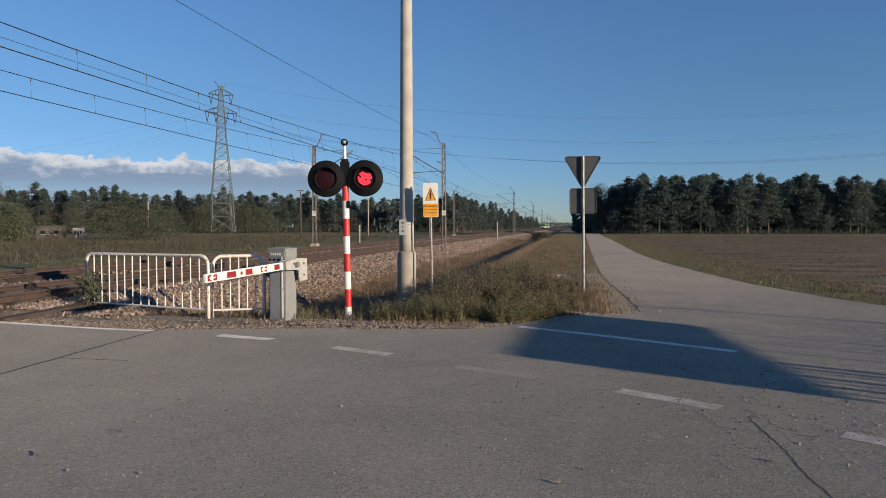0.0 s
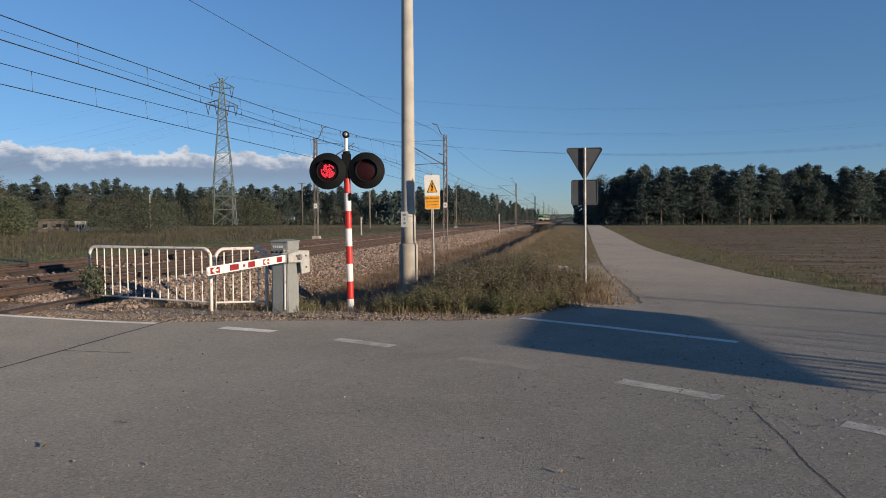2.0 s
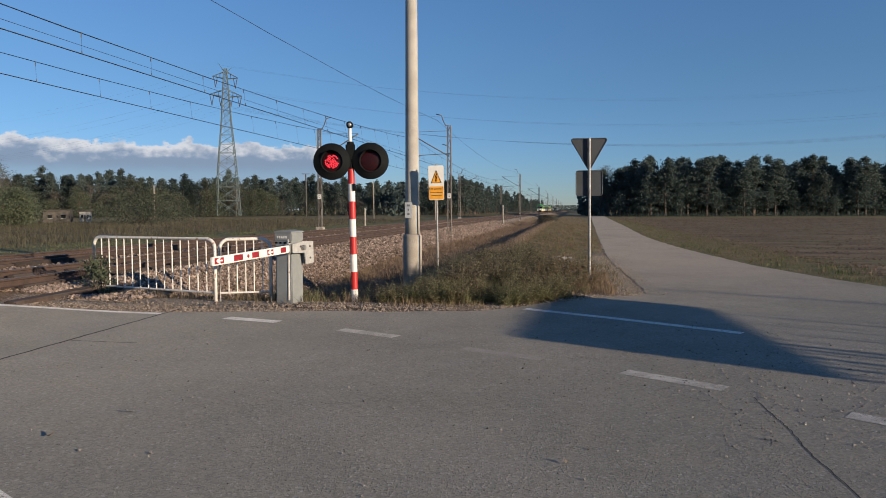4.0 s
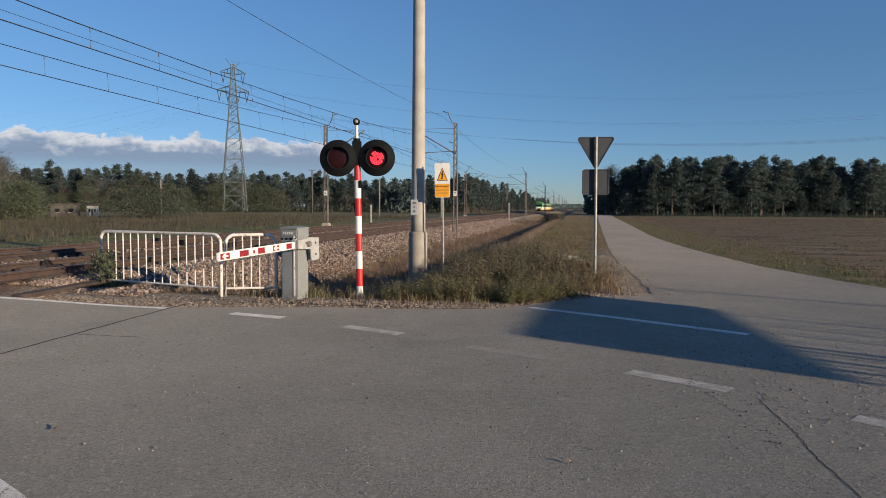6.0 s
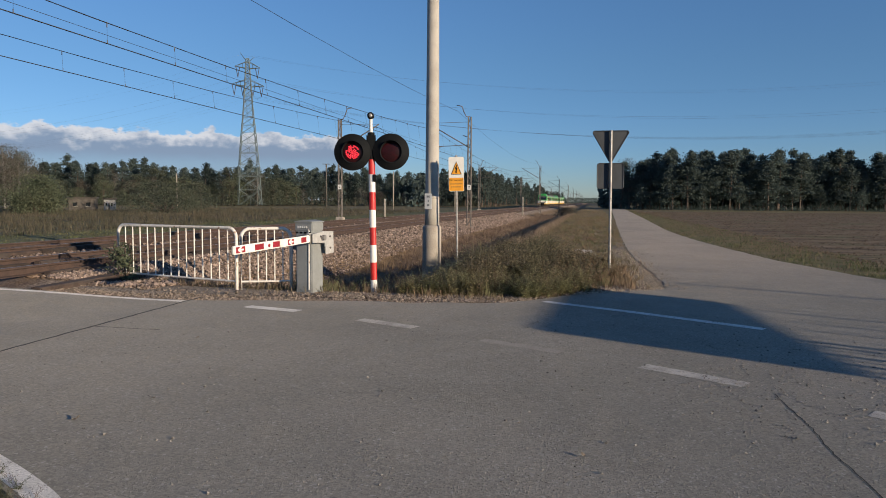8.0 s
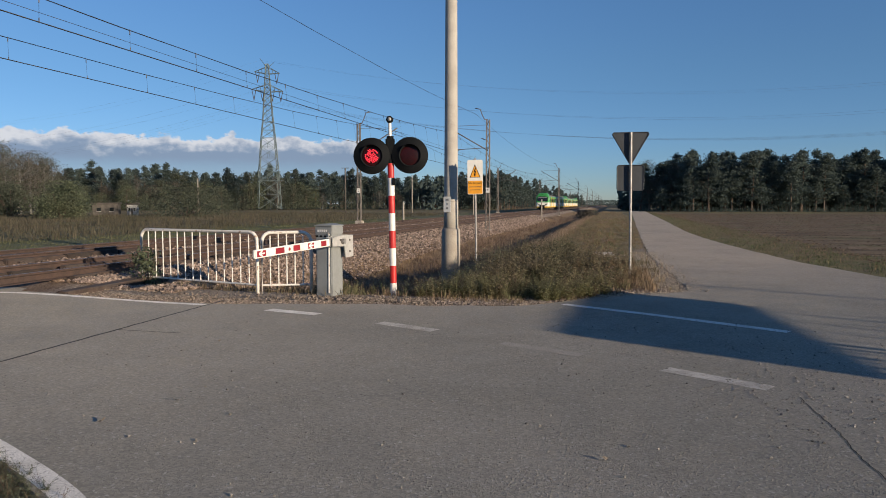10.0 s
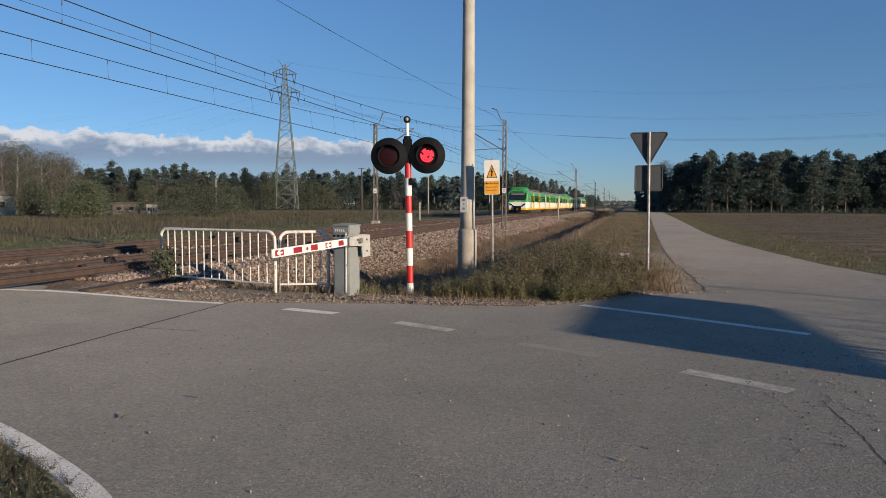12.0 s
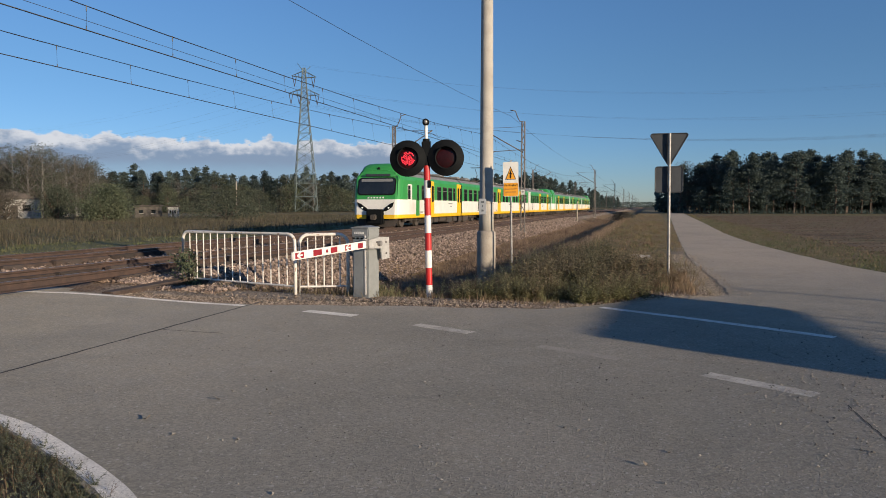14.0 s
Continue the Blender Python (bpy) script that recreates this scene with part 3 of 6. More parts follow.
def build_roads():
    # the paved junction, with the lane that runs beside the line
    cut_a, cut_b = seam(10.14), seam(4.75)
    edge = [cut_a.to_2d()] + [Vector(p) for p in FAR_EDGE[1:]]
    lane = spline(LANE_LEFT, 4) + spline(LANE_RIGHT, 4)
    rest = [Vector(p) for p in ((26, -8), (20, -26), (-1.7, -26))] + [Vector(p) for p in NEAR_EDGE[::-1][:-1]] + [cut_b.to_2d()]
    outline = edge + lane + rest
    rnd = random.Random(4)
    ragged = []
    for a, b in zip(outline, outline[1:] + outline[:1]):
        n = max(1, min(14, int((b - a).length / 0.35)))
        for i in range(n):
            p = a.lerp(b, i / n)
            j = 0.0 if i == 0 or a == outline[-1] else 0.05
            ragged.append((p.x + rnd.uniform(-j, j), p.y + rnd.uniform(-j, j)))
    bm = new_bm()
    top = [bm.verts.new((x, y, ROAD_TOP)) for x, y in ragged]
    bm.faces.new(top)
    low = [bm.verts.new((x, y, -0.08)) for x, y in ragged]
    for i in range(len(top)):
        j = (i + 1) % len(top)
        bm.faces.new((top[i], low[i], low[j], top[j]))
    bmesh.ops.triangulate(bm, faces=bm.faces[:])
    bmesh.ops.recalc_face_normals(bm, faces=bm.faces[:])
    tagged(part("road", bm, ASPHALT), "worn grey asphalt junction and straight lane", "road", kind="structure")
    # the climb over the rails
    verts, faces, oo = [], [], steps((-40, -24, 4.0), (-24, -6.75, 0.4)) + [-6.0]
    for o in oo:
        for s in (4.75, 7.7, 9.3, 9.75, 10.66 if o < -10.0 else 10.14):
            p = at(s, o) if o < -6.7 else seam(s)
            verts.append((p.x, p.y, road_rise(o, s) + ROAD_TOP))
    for i in range(len(oo) - 1):
        for j in range(4):
            a = i * 5 + j
            faces.append((a, a + 5, a + 6, a + 1))
    ob = raw("road_crossing", verts, faces, ASPHALT)
    if ob.data.polygons[0].normal.z < 0:
        ob.data.flip_normals()
    tagged(ob, "asphalt road climbing over the level crossing", "road", kind="structure")


def stripe(name, line, width, material, label, thick=0.0028, closed=False):
    """A painted band of that width along plan points, lying on the road."""
    verts, faces = [], []
    pts = [Vector(p) for p in line]
    for i, p in enumerate(pts):
        way = (pts[min(i + 1, len(pts) - 1)] - pts[max(i - 1, 0)]).normalized()
        side = Vector((-way.y, way.x)) * width / 2
        s, o = so(p.x, p.y)
        z = (road_rise(o, s) if o < -6 and 4.7 < s < 10.7 else 0.0) + ROAD_TOP + thick
        verts += [(p.x + side.x, p.y + side.y, z), (p.x - side.x, p.y - side.y, z)]
    for i in range(len(pts) - 1):
        faces.append((2 * i, 2 * i + 1, 2 * i + 3, 2 * i + 2))
    ob = raw(name, verts, faces, material)
    if ob.data.polygons[0].normal.z < 0:
        ob.data.flip_normals()
    return tagged(ob, label, "road marking", kind="structure")


def build_markings():
    stripe("edge_line", spline([(-4.48, 10.96), (-5.78, 11.26), (-6.9, 11.40), (-7.7, 11.40), (-8.3, 11.28), (-9.2, 11.25), (-14.0, 11.95)], 8), 0.13, PAINT_LINE, "white edge line along the road")
    dashes = [((-3.34, 10.54), (-2.48, 10.17)), ((-1.50, 9.55), (-0.72, 9.03)), ((1.63, 7.19), (2.36, 6.55)), ((2.99, 5.79), (3.72, 5.04))]
    for a, b in dashes:
        stripe("dash", [Vector(a).lerp(Vector(b), i / 4) for i in range(5)], 0.20, PAINT_LINE if a[0] < -3 else PAINT_WORN, "faded white dash across the junction")
    stripe("dash", [(0.10, 8.32), (0.5, 8.04), (0.92, 7.74)], 0.16, mat("almost_gone_paint", (0.300, 0.268, 0.226), (0.26, 0.23, 0.195), velvet=0.2, rough=0.9, fine=70, spots=(0.25, 0.22, 0.18)), "almost worn off white dash")
    stripe("stop_line", [(1.14, 11.42), (2.25, 10.51), (2.98, 9.86), (3.66, 9.24)], 0.165, PAINT_LINE, "white line across the lane's mouth")
    stripe("curve_line", spline([at(4.75, -12).to_2d(), at(4.80, -8).to_2d(), (-5.2, 5.70), (-3.95, 5.17), (-3.47, 4.90), (-3.01, 4.58), (-2.59, 4.27), (-2.24, 3.97), (-1.93, 3.60), (-1.72, 3.10), (-1.60, 2.5), (-1.58, 2.0)], 8), 0.145, PAINT_LINE, "thick white curved edge line beside the verge")
    for line, w in (([seam(s).to_2d() for s in (4.9, 6.0, 7.2, 8.5, 9.5, 10.5)], 0.036), ([seam(7.85).to_2d(), (-4.3, 8.74), (-3.79, 8.65)], 0.018),
                    ([(2.49, 6.3), (2.40, 5.7), (2.36, 5.4), (2.27, 5.0), (2.22, 4.6), (2.1, 3.6)], 0.009)):
        rnd = random.Random(len(line))
        fine = [p + Vector((rnd.uniform(-0.008, 0.008), rnd.uniform(-0.008, 0.008))) for p in spline(line, 8)]
        stripe("crack", fine, w, CRACK, "dark crack in the asphalt", 0.0022)


build_roads()
build_markings()


# ---- the railway ----
NEAR, FAR = -11.0, -15.0        # the two tracks' middles
HALF = 0.7525
RAIL_SECTION = ((-0.068, 0.0), (0.068, 0.0), (0.068, 0.014), (0.012, 0.030), (0.010, 0.120), (0.035, 0.136), (0.035, 0.165), (0.028, 0.172),
                (-0.028, 0.172), (-0.035, 0.165), (-0.035, 0.136), (-0.010, 0.120), (-0.012, 0.030), (-0.068, 0.014))


def build_track(middle, label):
    track = empty("railway_track", pose(*at(0, middle, 0), 0, 0, -math.degrees(TURN)), label, "railway track")
    ends = steps((-40, 0, 10.0), (0, 120, 4.0)) + grow(120, 900, 12, 1.2)
    for side in (-HALF, HALF):
        verts, faces, n = [], [], len(RAIL_SECTION)
        for s in ends:
            w = 0.010 * math.sin(s * 0.31 + side)
            verts += [(side + w + x, s, RAIL_TOP - 0.172 + z) for x, z in RAIL_SECTION]
        for i in range(len(ends) - 1):
            for k in range(n):
                a, b = i * n + k, i * n + (k + 1) % n
                faces.append((a, b, b + n, a + n))
        rail = raw("rail", verts, faces, RUST, track)
        rail.data.materials.append(SHINE)
        for k, poly in enumerate(rail.data.polygons):
            poly.material_index = int(k % n in (7,))
    bm = box(new_bm(), (2.5, 0.25, 0.15), (0, 0, 0), 0.02)
    first = part("sleeper", bm, SLEEPER, track)
    rnd = random.Random(int(-middle))
    spots = [11.4 + 0.62 * i for i in range(150)]
    bm = box(new_bm(), (0.30, 0.13, 0.035), (0, 0, 0), 0.008)
    plate_mesh = part("tie_plate", bm, RUST, track).data
    for i, s in enumerate(spots):
        ob = first if i == 0 else new("sleeper", first.data)
        ob.parent = track
        ob.matrix_basis = pose(rnd.uniform(-0.03, 0.03), s, RAIL_TOP - 0.172 - 0.078, 0, 0, rnd.uniform(-0.6, 0.6))
    pl = [o for o in track.children if o.name.startswith("tie_plate")][0]
    for i in range(90):
        for side in (-HALF, HALF):
            ob = pl if i == 0 and side < 0 else new("tie_plate", plate_mesh)
            ob.parent = track
            ob.matrix_basis = pose(side, spots[i], RAIL_TOP - 0.172 + 0.004)
    return track


build_track(NEAR, "rusty double rails on stained sleepers in ballast")
build_track(FAR, "rusty rails of the farther track on stained sleepers")

ROCK = [Vector(v).normalized() for v in ((1, 0, 0.2), (-0.9, 0.3, 0.1), (0.1, 1, -0.2), (-0.1, -0.9, 0.2), (0.2, 0.1, 1), (-0.1, 0.1, -1))]
ROCK_FACES = ((0, 2, 4), (2, 1, 4), (1, 3, 4), (3, 0, 4), (2, 0, 5), (1, 2, 5), (3, 1, 5), (0, 3, 5))


def rocks(name, places, sizes, material, label, category, seed, squash=0.75):
    """Loose stones of uneven shape, joined."""
    rnd = np.random.RandomState(seed)
    n = len(places)
    base = np.array([tuple(v) for v in ROCK])
    v = base[None] * (1 + rnd.uniform(-0.35, 0.35, (n, 6, 3)))
    a = rnd.uniform(0, 6.28, n)
    c, s_ = np.cos(a), np.sin(a)
    x, y = v[..., 0] * c[:, None] - v[..., 1] * s_[:, None], v[..., 0] * s_[:, None] + v[..., 1] * c[:, None]
    v = np.stack([x, y, v[..., 2] * squash], -1) * np.asarray(sizes)[:, None, None] + np.asarray(places)[:, None]
    f = (np.array(ROCK_FACES)[None] + 6 * np.arange(n)[:, None, None]).reshape(-1, 3)
    ob = raw(name, v.reshape(-1, 3).tolist(), f.tolist(), material)
    return tagged(ob, label, category, kind="stuff")


def build_ballast():
    rnd = random.Random(11)
    places, sizes = [], []
    for _ in range(36000):
        s = 11.2 + 75 * rnd.random() ** 2.2
        o = rnd.uniform(-9.9, -7.7) if rnd.random() < 0.66 else rnd.uniform(-18.5, -9.4)
        if s < 13 and o > -8.6 and rnd.random() < 0.6:
            continue
        p = at(s, o)
        size = rnd.uniform(0.022, 0.048) * (1 + s / 80)
        places.append((p.x, p.y, ground_z(p.x, p.y) + size * rnd.uniform(0.1, 0.9)))
        sizes.append(size)
    for _ in range(6500):      # the heap that closes the shoulder behind the railing
        s, o = rnd.uniform(11.9, 15.5), rnd.uniform(-9.4, -6.0)
        p = at(s, o)
        size = rnd.uniform(0.02, 0.045)
        places.append((p.x, p.y, ground_z(p.x, p.y) + size * rnd.uniform(0.1, 0.7)))
        sizes.append(size)
    rusty = [i for i, p in enumerate(places) if abs(abs(so(p[0], p[1])[1] + 13.0) - 2.0) < 1.15]
    rocks("rusty_ballast", [places[i] for i in rusty], [sizes[i] * 0.8 for i in rusty], STONE_RUSTY, "rust-brown stones between the rails", "ballast", 4)
    clean = sorted(set(range(len(places))) - set(rusty))
    places, sizes = [places[i] for i in clean], [sizes[i] for i in clean]
    rocks("ballast", places, sizes, STONE, "pale brown crushed stone ballast under the rails", "ballast", 3)
    places, sizes = [], []
    for _ in range(13000):      # gravel between the asphalt and the grass
        o = rnd.uniform(-9.5, 0.9)
        edge = float(np.interp(o, (-6.0, -4.15, -2.76, -1.5, -0.84, -0.34, 0.26, 0.89), (10.12, 10.65, 10.80, 11.16, 11.89, 12.62, 13.15, 13.39)))
        s = edge + abs(rnd.gauss(0.0, 0.42)) + 0.02
        p = at(s, o)
        size = rnd.uniform(0.006, 0.026)
        places.append((p.x, p.y, max(ground_z(p.x, p.y, False), -0.02) + size * 0.5))
        sizes.append(size)
    rocks("roadside_gravel", places, sizes, GRAVEL_BROWN, "pale gravel strewn along the asphalt's edge", "gravel", 5)
    places, sizes = [], []
    for _ in range(11000):      # sand and gravel washed out along the lane's mouth
        t = rnd.random() ** 1.3
        e = Vector((1.5, 12.2)).lerp(Vector((3.55, 13.2)), t * 3) if t < 0.333 else Vector((3.62, 13.3)).lerp(Vector((5.3, 23.8)), (t - 0.333) * 1.5)
        wide = 0.34 + 0.22 * noise.noise(Vector((e.x * 1.3, e.y * 1.3, 3)))
        x, y = e.x - rnd.gauss(0.26, wide * 0.72), e.y + (abs(rnd.gauss(0, 0.35)) - 0.1 if t < 0.333 else rnd.gauss(0, 0.14))
        size = rnd.uniform(0.003, 0.011) if rnd.random() < 0.93 else rnd.uniform(0.011, 0.022)
        places.append((x, y, max(ground_z(x, y, False), ROAD_TOP if x > e.x else -0.02) + size * 0.5))
        sizes.append(size)
    rocks("sandy_gravel", places, sizes, GRIT, "pale sandy gravel washed out at the lane's mouth", "gravel", 6)
    places, sizes = [], []
    for _ in range(6500):      # grit thrown onto the asphalt, thick at the lane's mouth
        if rnd.random() < 0.25:
            x, y = 2.9 + rnd.gauss(0, 1.0), 6.4 + rnd.gauss(0, 0.8)
        else:
            x, y = rnd.uniform(-4.5, 4.5), 3.2 + 7.0 * rnd.random() ** 1.7
        if y < 5.4 - (x + 4) * 0.7 + 0.3 and x < -1.6:
            continue
        size = rnd.uniform(0.003, 0.007) if rnd.random() < (0.76 if x > 1.8 and y > 5.0 else 0.94) else rnd.uniform(0.007, 0.014)
        places.append((x, y, ROAD_TOP + size * 0.4))
        sizes.append(size)
    rocks("loose_grit", places, sizes, PEBBLE, "loose grit scattered over the asphalt", "gravel", 7)


build_ballast()

def build_crossing_timbers():
    """Tarred baulks along the rails at the crossing."""
    rnd = random.Random(9)
    for middle in (NEAR, FAR):
        deck = empty("crossing_deck", pose(*at(0, middle, 0), 0, 0, -math.degrees(TURN)), "tarred brown timber baulks beside the rails", "crossing deck", "crossing timbers")
        for o in (HALF + 0.24, -HALF + 0.26):
            s = 11.3 if middle == NEAR and o > 0 else 6.0
            while s < 17.5:
                n = rnd.uniform(1.1, 1.9)
                bm = box(new_bm(), (0.16, n, 0.22), (0, 0, 0), 0.02)
                ob = part("baulk", bm, TIMBER, deck)
                ob.matrix_basis = pose(o + rnd.uniform(-0.03, 0.03), s + n / 2, RAIL_TOP - 0.19 + rnd.uniform(-0.045, 0.015), rnd.uniform(-0.8, 0.8), rnd.uniform(-3, 3), rnd.uniform(-0.6, 0.6))
                for k in range(int(n / 0.62)):
                    for side in (-1, 1):
                        bolt = part("bolt", rod(new_bm(), (side * 0.07, 0, 0.0), (side * 0.105, 0, 0.0), 0.032, seg=6), RUST, ob)
                        bolt.matrix_basis = pose(0, -n / 2 + 0.3 + 0.62 * k, 0.02)
                s += n + rnd.uniform(0.04, 0.22)
    bm = box(new_bm(), (0.24, 2.65, 0.16), (0, 0, 0), 0.03)
    for v in bm.verts:
        v.co += Vector((rnd.uniform(-0.012, 0.012), 0, rnd.uniform(-0.02, 0.01)))
    ob = part("old_sleeper", bm, TIMBER)
    p = at(11.5, -9.18)
    ob.matrix_world = pose(p.x, p.y, ground_z(p.x, p.y, False) + 0.06, 1, 3, -math.degrees(TURN) - 2)
    tagged(ob, "old tarred sleeper lying in the gravel beside the track", "sleeper")
    stone = bmesh.ops.create_cube(bm := new_bm(), size=1.0)["verts"]
    for v in stone:
        v.co = Vector((v.co.x * 0.62 * rnd.uniform(0.8, 1.1), v.co.y * 0.40 * rnd.uniform(0.8, 1.1), v.co.z * 0.26 * rnd.uniform(0.8, 1.1)))
    bmesh.ops.bevel(bm, geom=bm.edges[:], offset=0.04, segments=2, affect="EDGES")
    ob = part("pale_stone", bm, CONCRETE)
    ob.matrix_world = pose(3.25, 20.1, ground_z(3.25, 20.1) + 0.05, 14, 4, 12)
    tagged(ob, "pale flat concrete lump lying in the grass", "stone")


build_crossing_timbers()

SPANS = [-19.0, 47.0, 111.5, 176.0, 240.0, 304.0, 368.0, 432.0, 496.0, 560.0]


def lattice(bm, h, w0, w1, depth, step=0.55, r=0.022):
    """Two tapered channels laced with diagonals."""
    legs = []
    for sx in (-1, 1):
        for sy in (-1, 1):
            a, b = Vector((sx * w0 / 2, sy * depth / 2, 0)), Vector((sx * w1 / 2, sy * depth / 2, h))
            rod(bm, a, b, r * 1.25, seg=4)
            legs.append((a, b))
    n = int(h / step)
    for i in range(n):
        t0, t1 = i / n, (i + 1) / n
        for p, q in ((0, 2), (1, 3), (0, 1), (2, 3)):
            a, b = (p, q) if i % 2 else (q, p)
            rod(bm, legs[a][0].lerp(legs[a][1], t0), legs[b][0].lerp(legs[b][1], t1), r * 0.62, seg=3, caps=False)
    return bm


def build_mast(s, o, base, side, label):
    """A catenary mast beside the track; side: the way to the track, across it."""
    mast = empty("catenary_mast", pose(*at(s, o, base), 0, 0, -math.degrees(TURN)), label, "catenary mast", "masts along the railway")
    top = 7.35 - base
    near = s < 60
    bm = lattice(new_bm(), top, 0.27, 0.19, 0.18, 0.42 if near else 1.3, 0.026 if near else 0.032)
    part("lattice_post", bm, STEEL, mast)
    bm = box(new_bm(), (0.55, 0.5, 0.5), (0, 0, 0.1), 0.04)
    part("foundation", bm, CONCRETE_FOOT, mast, "concrete foundation block")
    bm = pipe(new_bm(), [(0, 0, top), (side * 0.25, 0, top + 0.02), (side * 0.42, 0, top + 0.35), (side * 0.55, 0, top + 0.72), (side * 0.9, 0, top + 0.80)], 0.035, 6)
    part("horn", bm, STEEL, mast)
    reach = 2.5 * side
    zm, zc = 6.62 - base, 5.45 - base
    bm = pipe(new_bm(), [(0, 0, 5.25 - base), (reach * 0.6, 0, 6.12 - base), (reach * 1.16, 0, 6.95 - base)], 0.042, 6)
    part("cantilever", bm, STEEL, mast)
    bm = rod(new_bm(), (0, 0, 7.0 - base), (reach * 1.16, 0, 6.96 - base), 0.014, seg=5)
    rod(bm, (reach * 1.0, 0, 6.75 - base), (reach, 0, zm - 0.1), 0.016, seg=5)
    part("stay", bm, STEEL, mast)
    bm = rod(new_bm(), (0, 0, zc), (reach * 1.08, 0, zc - 0.12), 0.024, seg=5)
    rod(bm, (reach * 0.75, 0, zc - 0.09), (reach, 0, 5.2 - base), 0.014, seg=4)
    part("registration_arm", bm, STEEL, mast)
    bm = new_bm()
    for k in range(4):
        lathe(bm, [(-0.02, 0.03), (0, 0.075), (0.02, 0.03)], 8, "Z", (side * (0.22 + 0.07 * k), 0, 6.0 - base + 0.03 * k))
    part("insulator", bm, T_UNDER, mast)
    if near:
        bm = plate(new_bm(), rounded(0.26, 0.34, 0.02), 0.006, pose(0.02, -0.17, 2.55 - base))
        part("number_plate", bm, SIGN_WHITE, mast, "white number plate with dark bars")
        bm = new_bm()
        box(bm, (0.14, 0.004, 0.03), (0.02, -0.176, 2.61 - base))
        box(bm, (0.10, 0.004, 0.03), (0.02, -0.176, 2.51 - base))
        part("plate_marks", bm, BLACK, mast)
        bm = new_bm()
        for k in range(6):
            pipe(bm, [(-0.26, -0.15, 1.75 + 0.09 * k - base), (-0.1, -0.24, 1.70 + 0.09 * k - base), (0.1, -0.24, 1.78 + 0.09 * k - base), (0.26, -0.15, 1.72 + 0.09 * k - base)], 0.012, 4)
        part("climbing_guard", bm, STEEL, mast, "spiked wire climbing guard")
    return mast


for k, s in enumerate(SPANS[1:]):
    build_mast(s, -8.5, -0.50, -1, "weathered lattice catenary mast beside the ballast")
    build_mast(s + (0 if k == 0 else -3), -17.9, 0.05, 1, "weathered lattice catenary mast beyond the far track")


def build_wires():
    for middle, low, con in ((NEAR, 5.56, 5.10), (FAR, 5.75, 5.21)):
        line = empty("overhead_line", Matrix.Identity(4), "dark overhead contact and carrier wires above the track", "overhead wire", "overhead lines")
        bm = new_bm()
        pts = []
        for a, b in zip(SPANS, SPANS[1:]):
            for i in range(12):
                t = i / 12
                pts.append(at(a + (b - a) * t, middle, low + 0.95 * (2 * t - 1) ** 2))
        part("carrier_wire", pipe(bm, pts, 0.013, 5), WIRE, line)
        for dx, z, r in ((0.0, con, 0.013),) + (((0.16, con + 0.13, 0.0055),) if middle == NEAR else ()):
            zig = [at(s, middle + dx + (0.2 if k % 2 else -0.2), z) for k, s in enumerate(SPANS)]
            part("contact_wire", pipe(new_bm(), zig, r, 5), WIRE, line)
        pitch, first = (2.565, 0.0) if middle == NEAR else (2.635, -0.355)
        for a, b in zip(SPANS[:3], SPANS[1:4]):
            for i in range(1, int((b - a) / pitch) + 1):
                t = (first + pitch * i) / (b - a)
                zt = low + 0.95 * (2 * t - 1) ** 2
                s = a + (b - a) * t
                k = SPANS.index(a)
                stag = (0.2 if k % 2 else -0.2) * (1 - 2 * t)
                bm = new_bm()
                rod(bm, at(s, middle, zt + 0.02), at(s, middle + stag, con), 0.0035, seg=3, caps=False)
                rod(bm, at(s, middle, zt - 0.10), at(s, middle, zt + 0.02), 0.013, seg=4)
                rod(bm, at(s, middle + stag, con - 0.01), at(s, middle + stag, con + 0.08), 0.011, seg=4)
                part("dropper", bm, WIRE, line)
    line = empty("earth_wire", Matrix.Identity(4), "thin dark earth wire along the mast tops", "overhead wire", "overhead lines")
    pts = []
    for a, b in zip(SPANS, SPANS[1:]):
        for i in range(10):
            t = i / 10
            pts.append(at(a + (b - a) * t, -9.35, 7.75 - 0.77 * (1 - (2 * t - 1) ** 2)))
    part("strand", pipe(new_bm(), pts, 0.009, 5), WIRE, line)


build_wires()


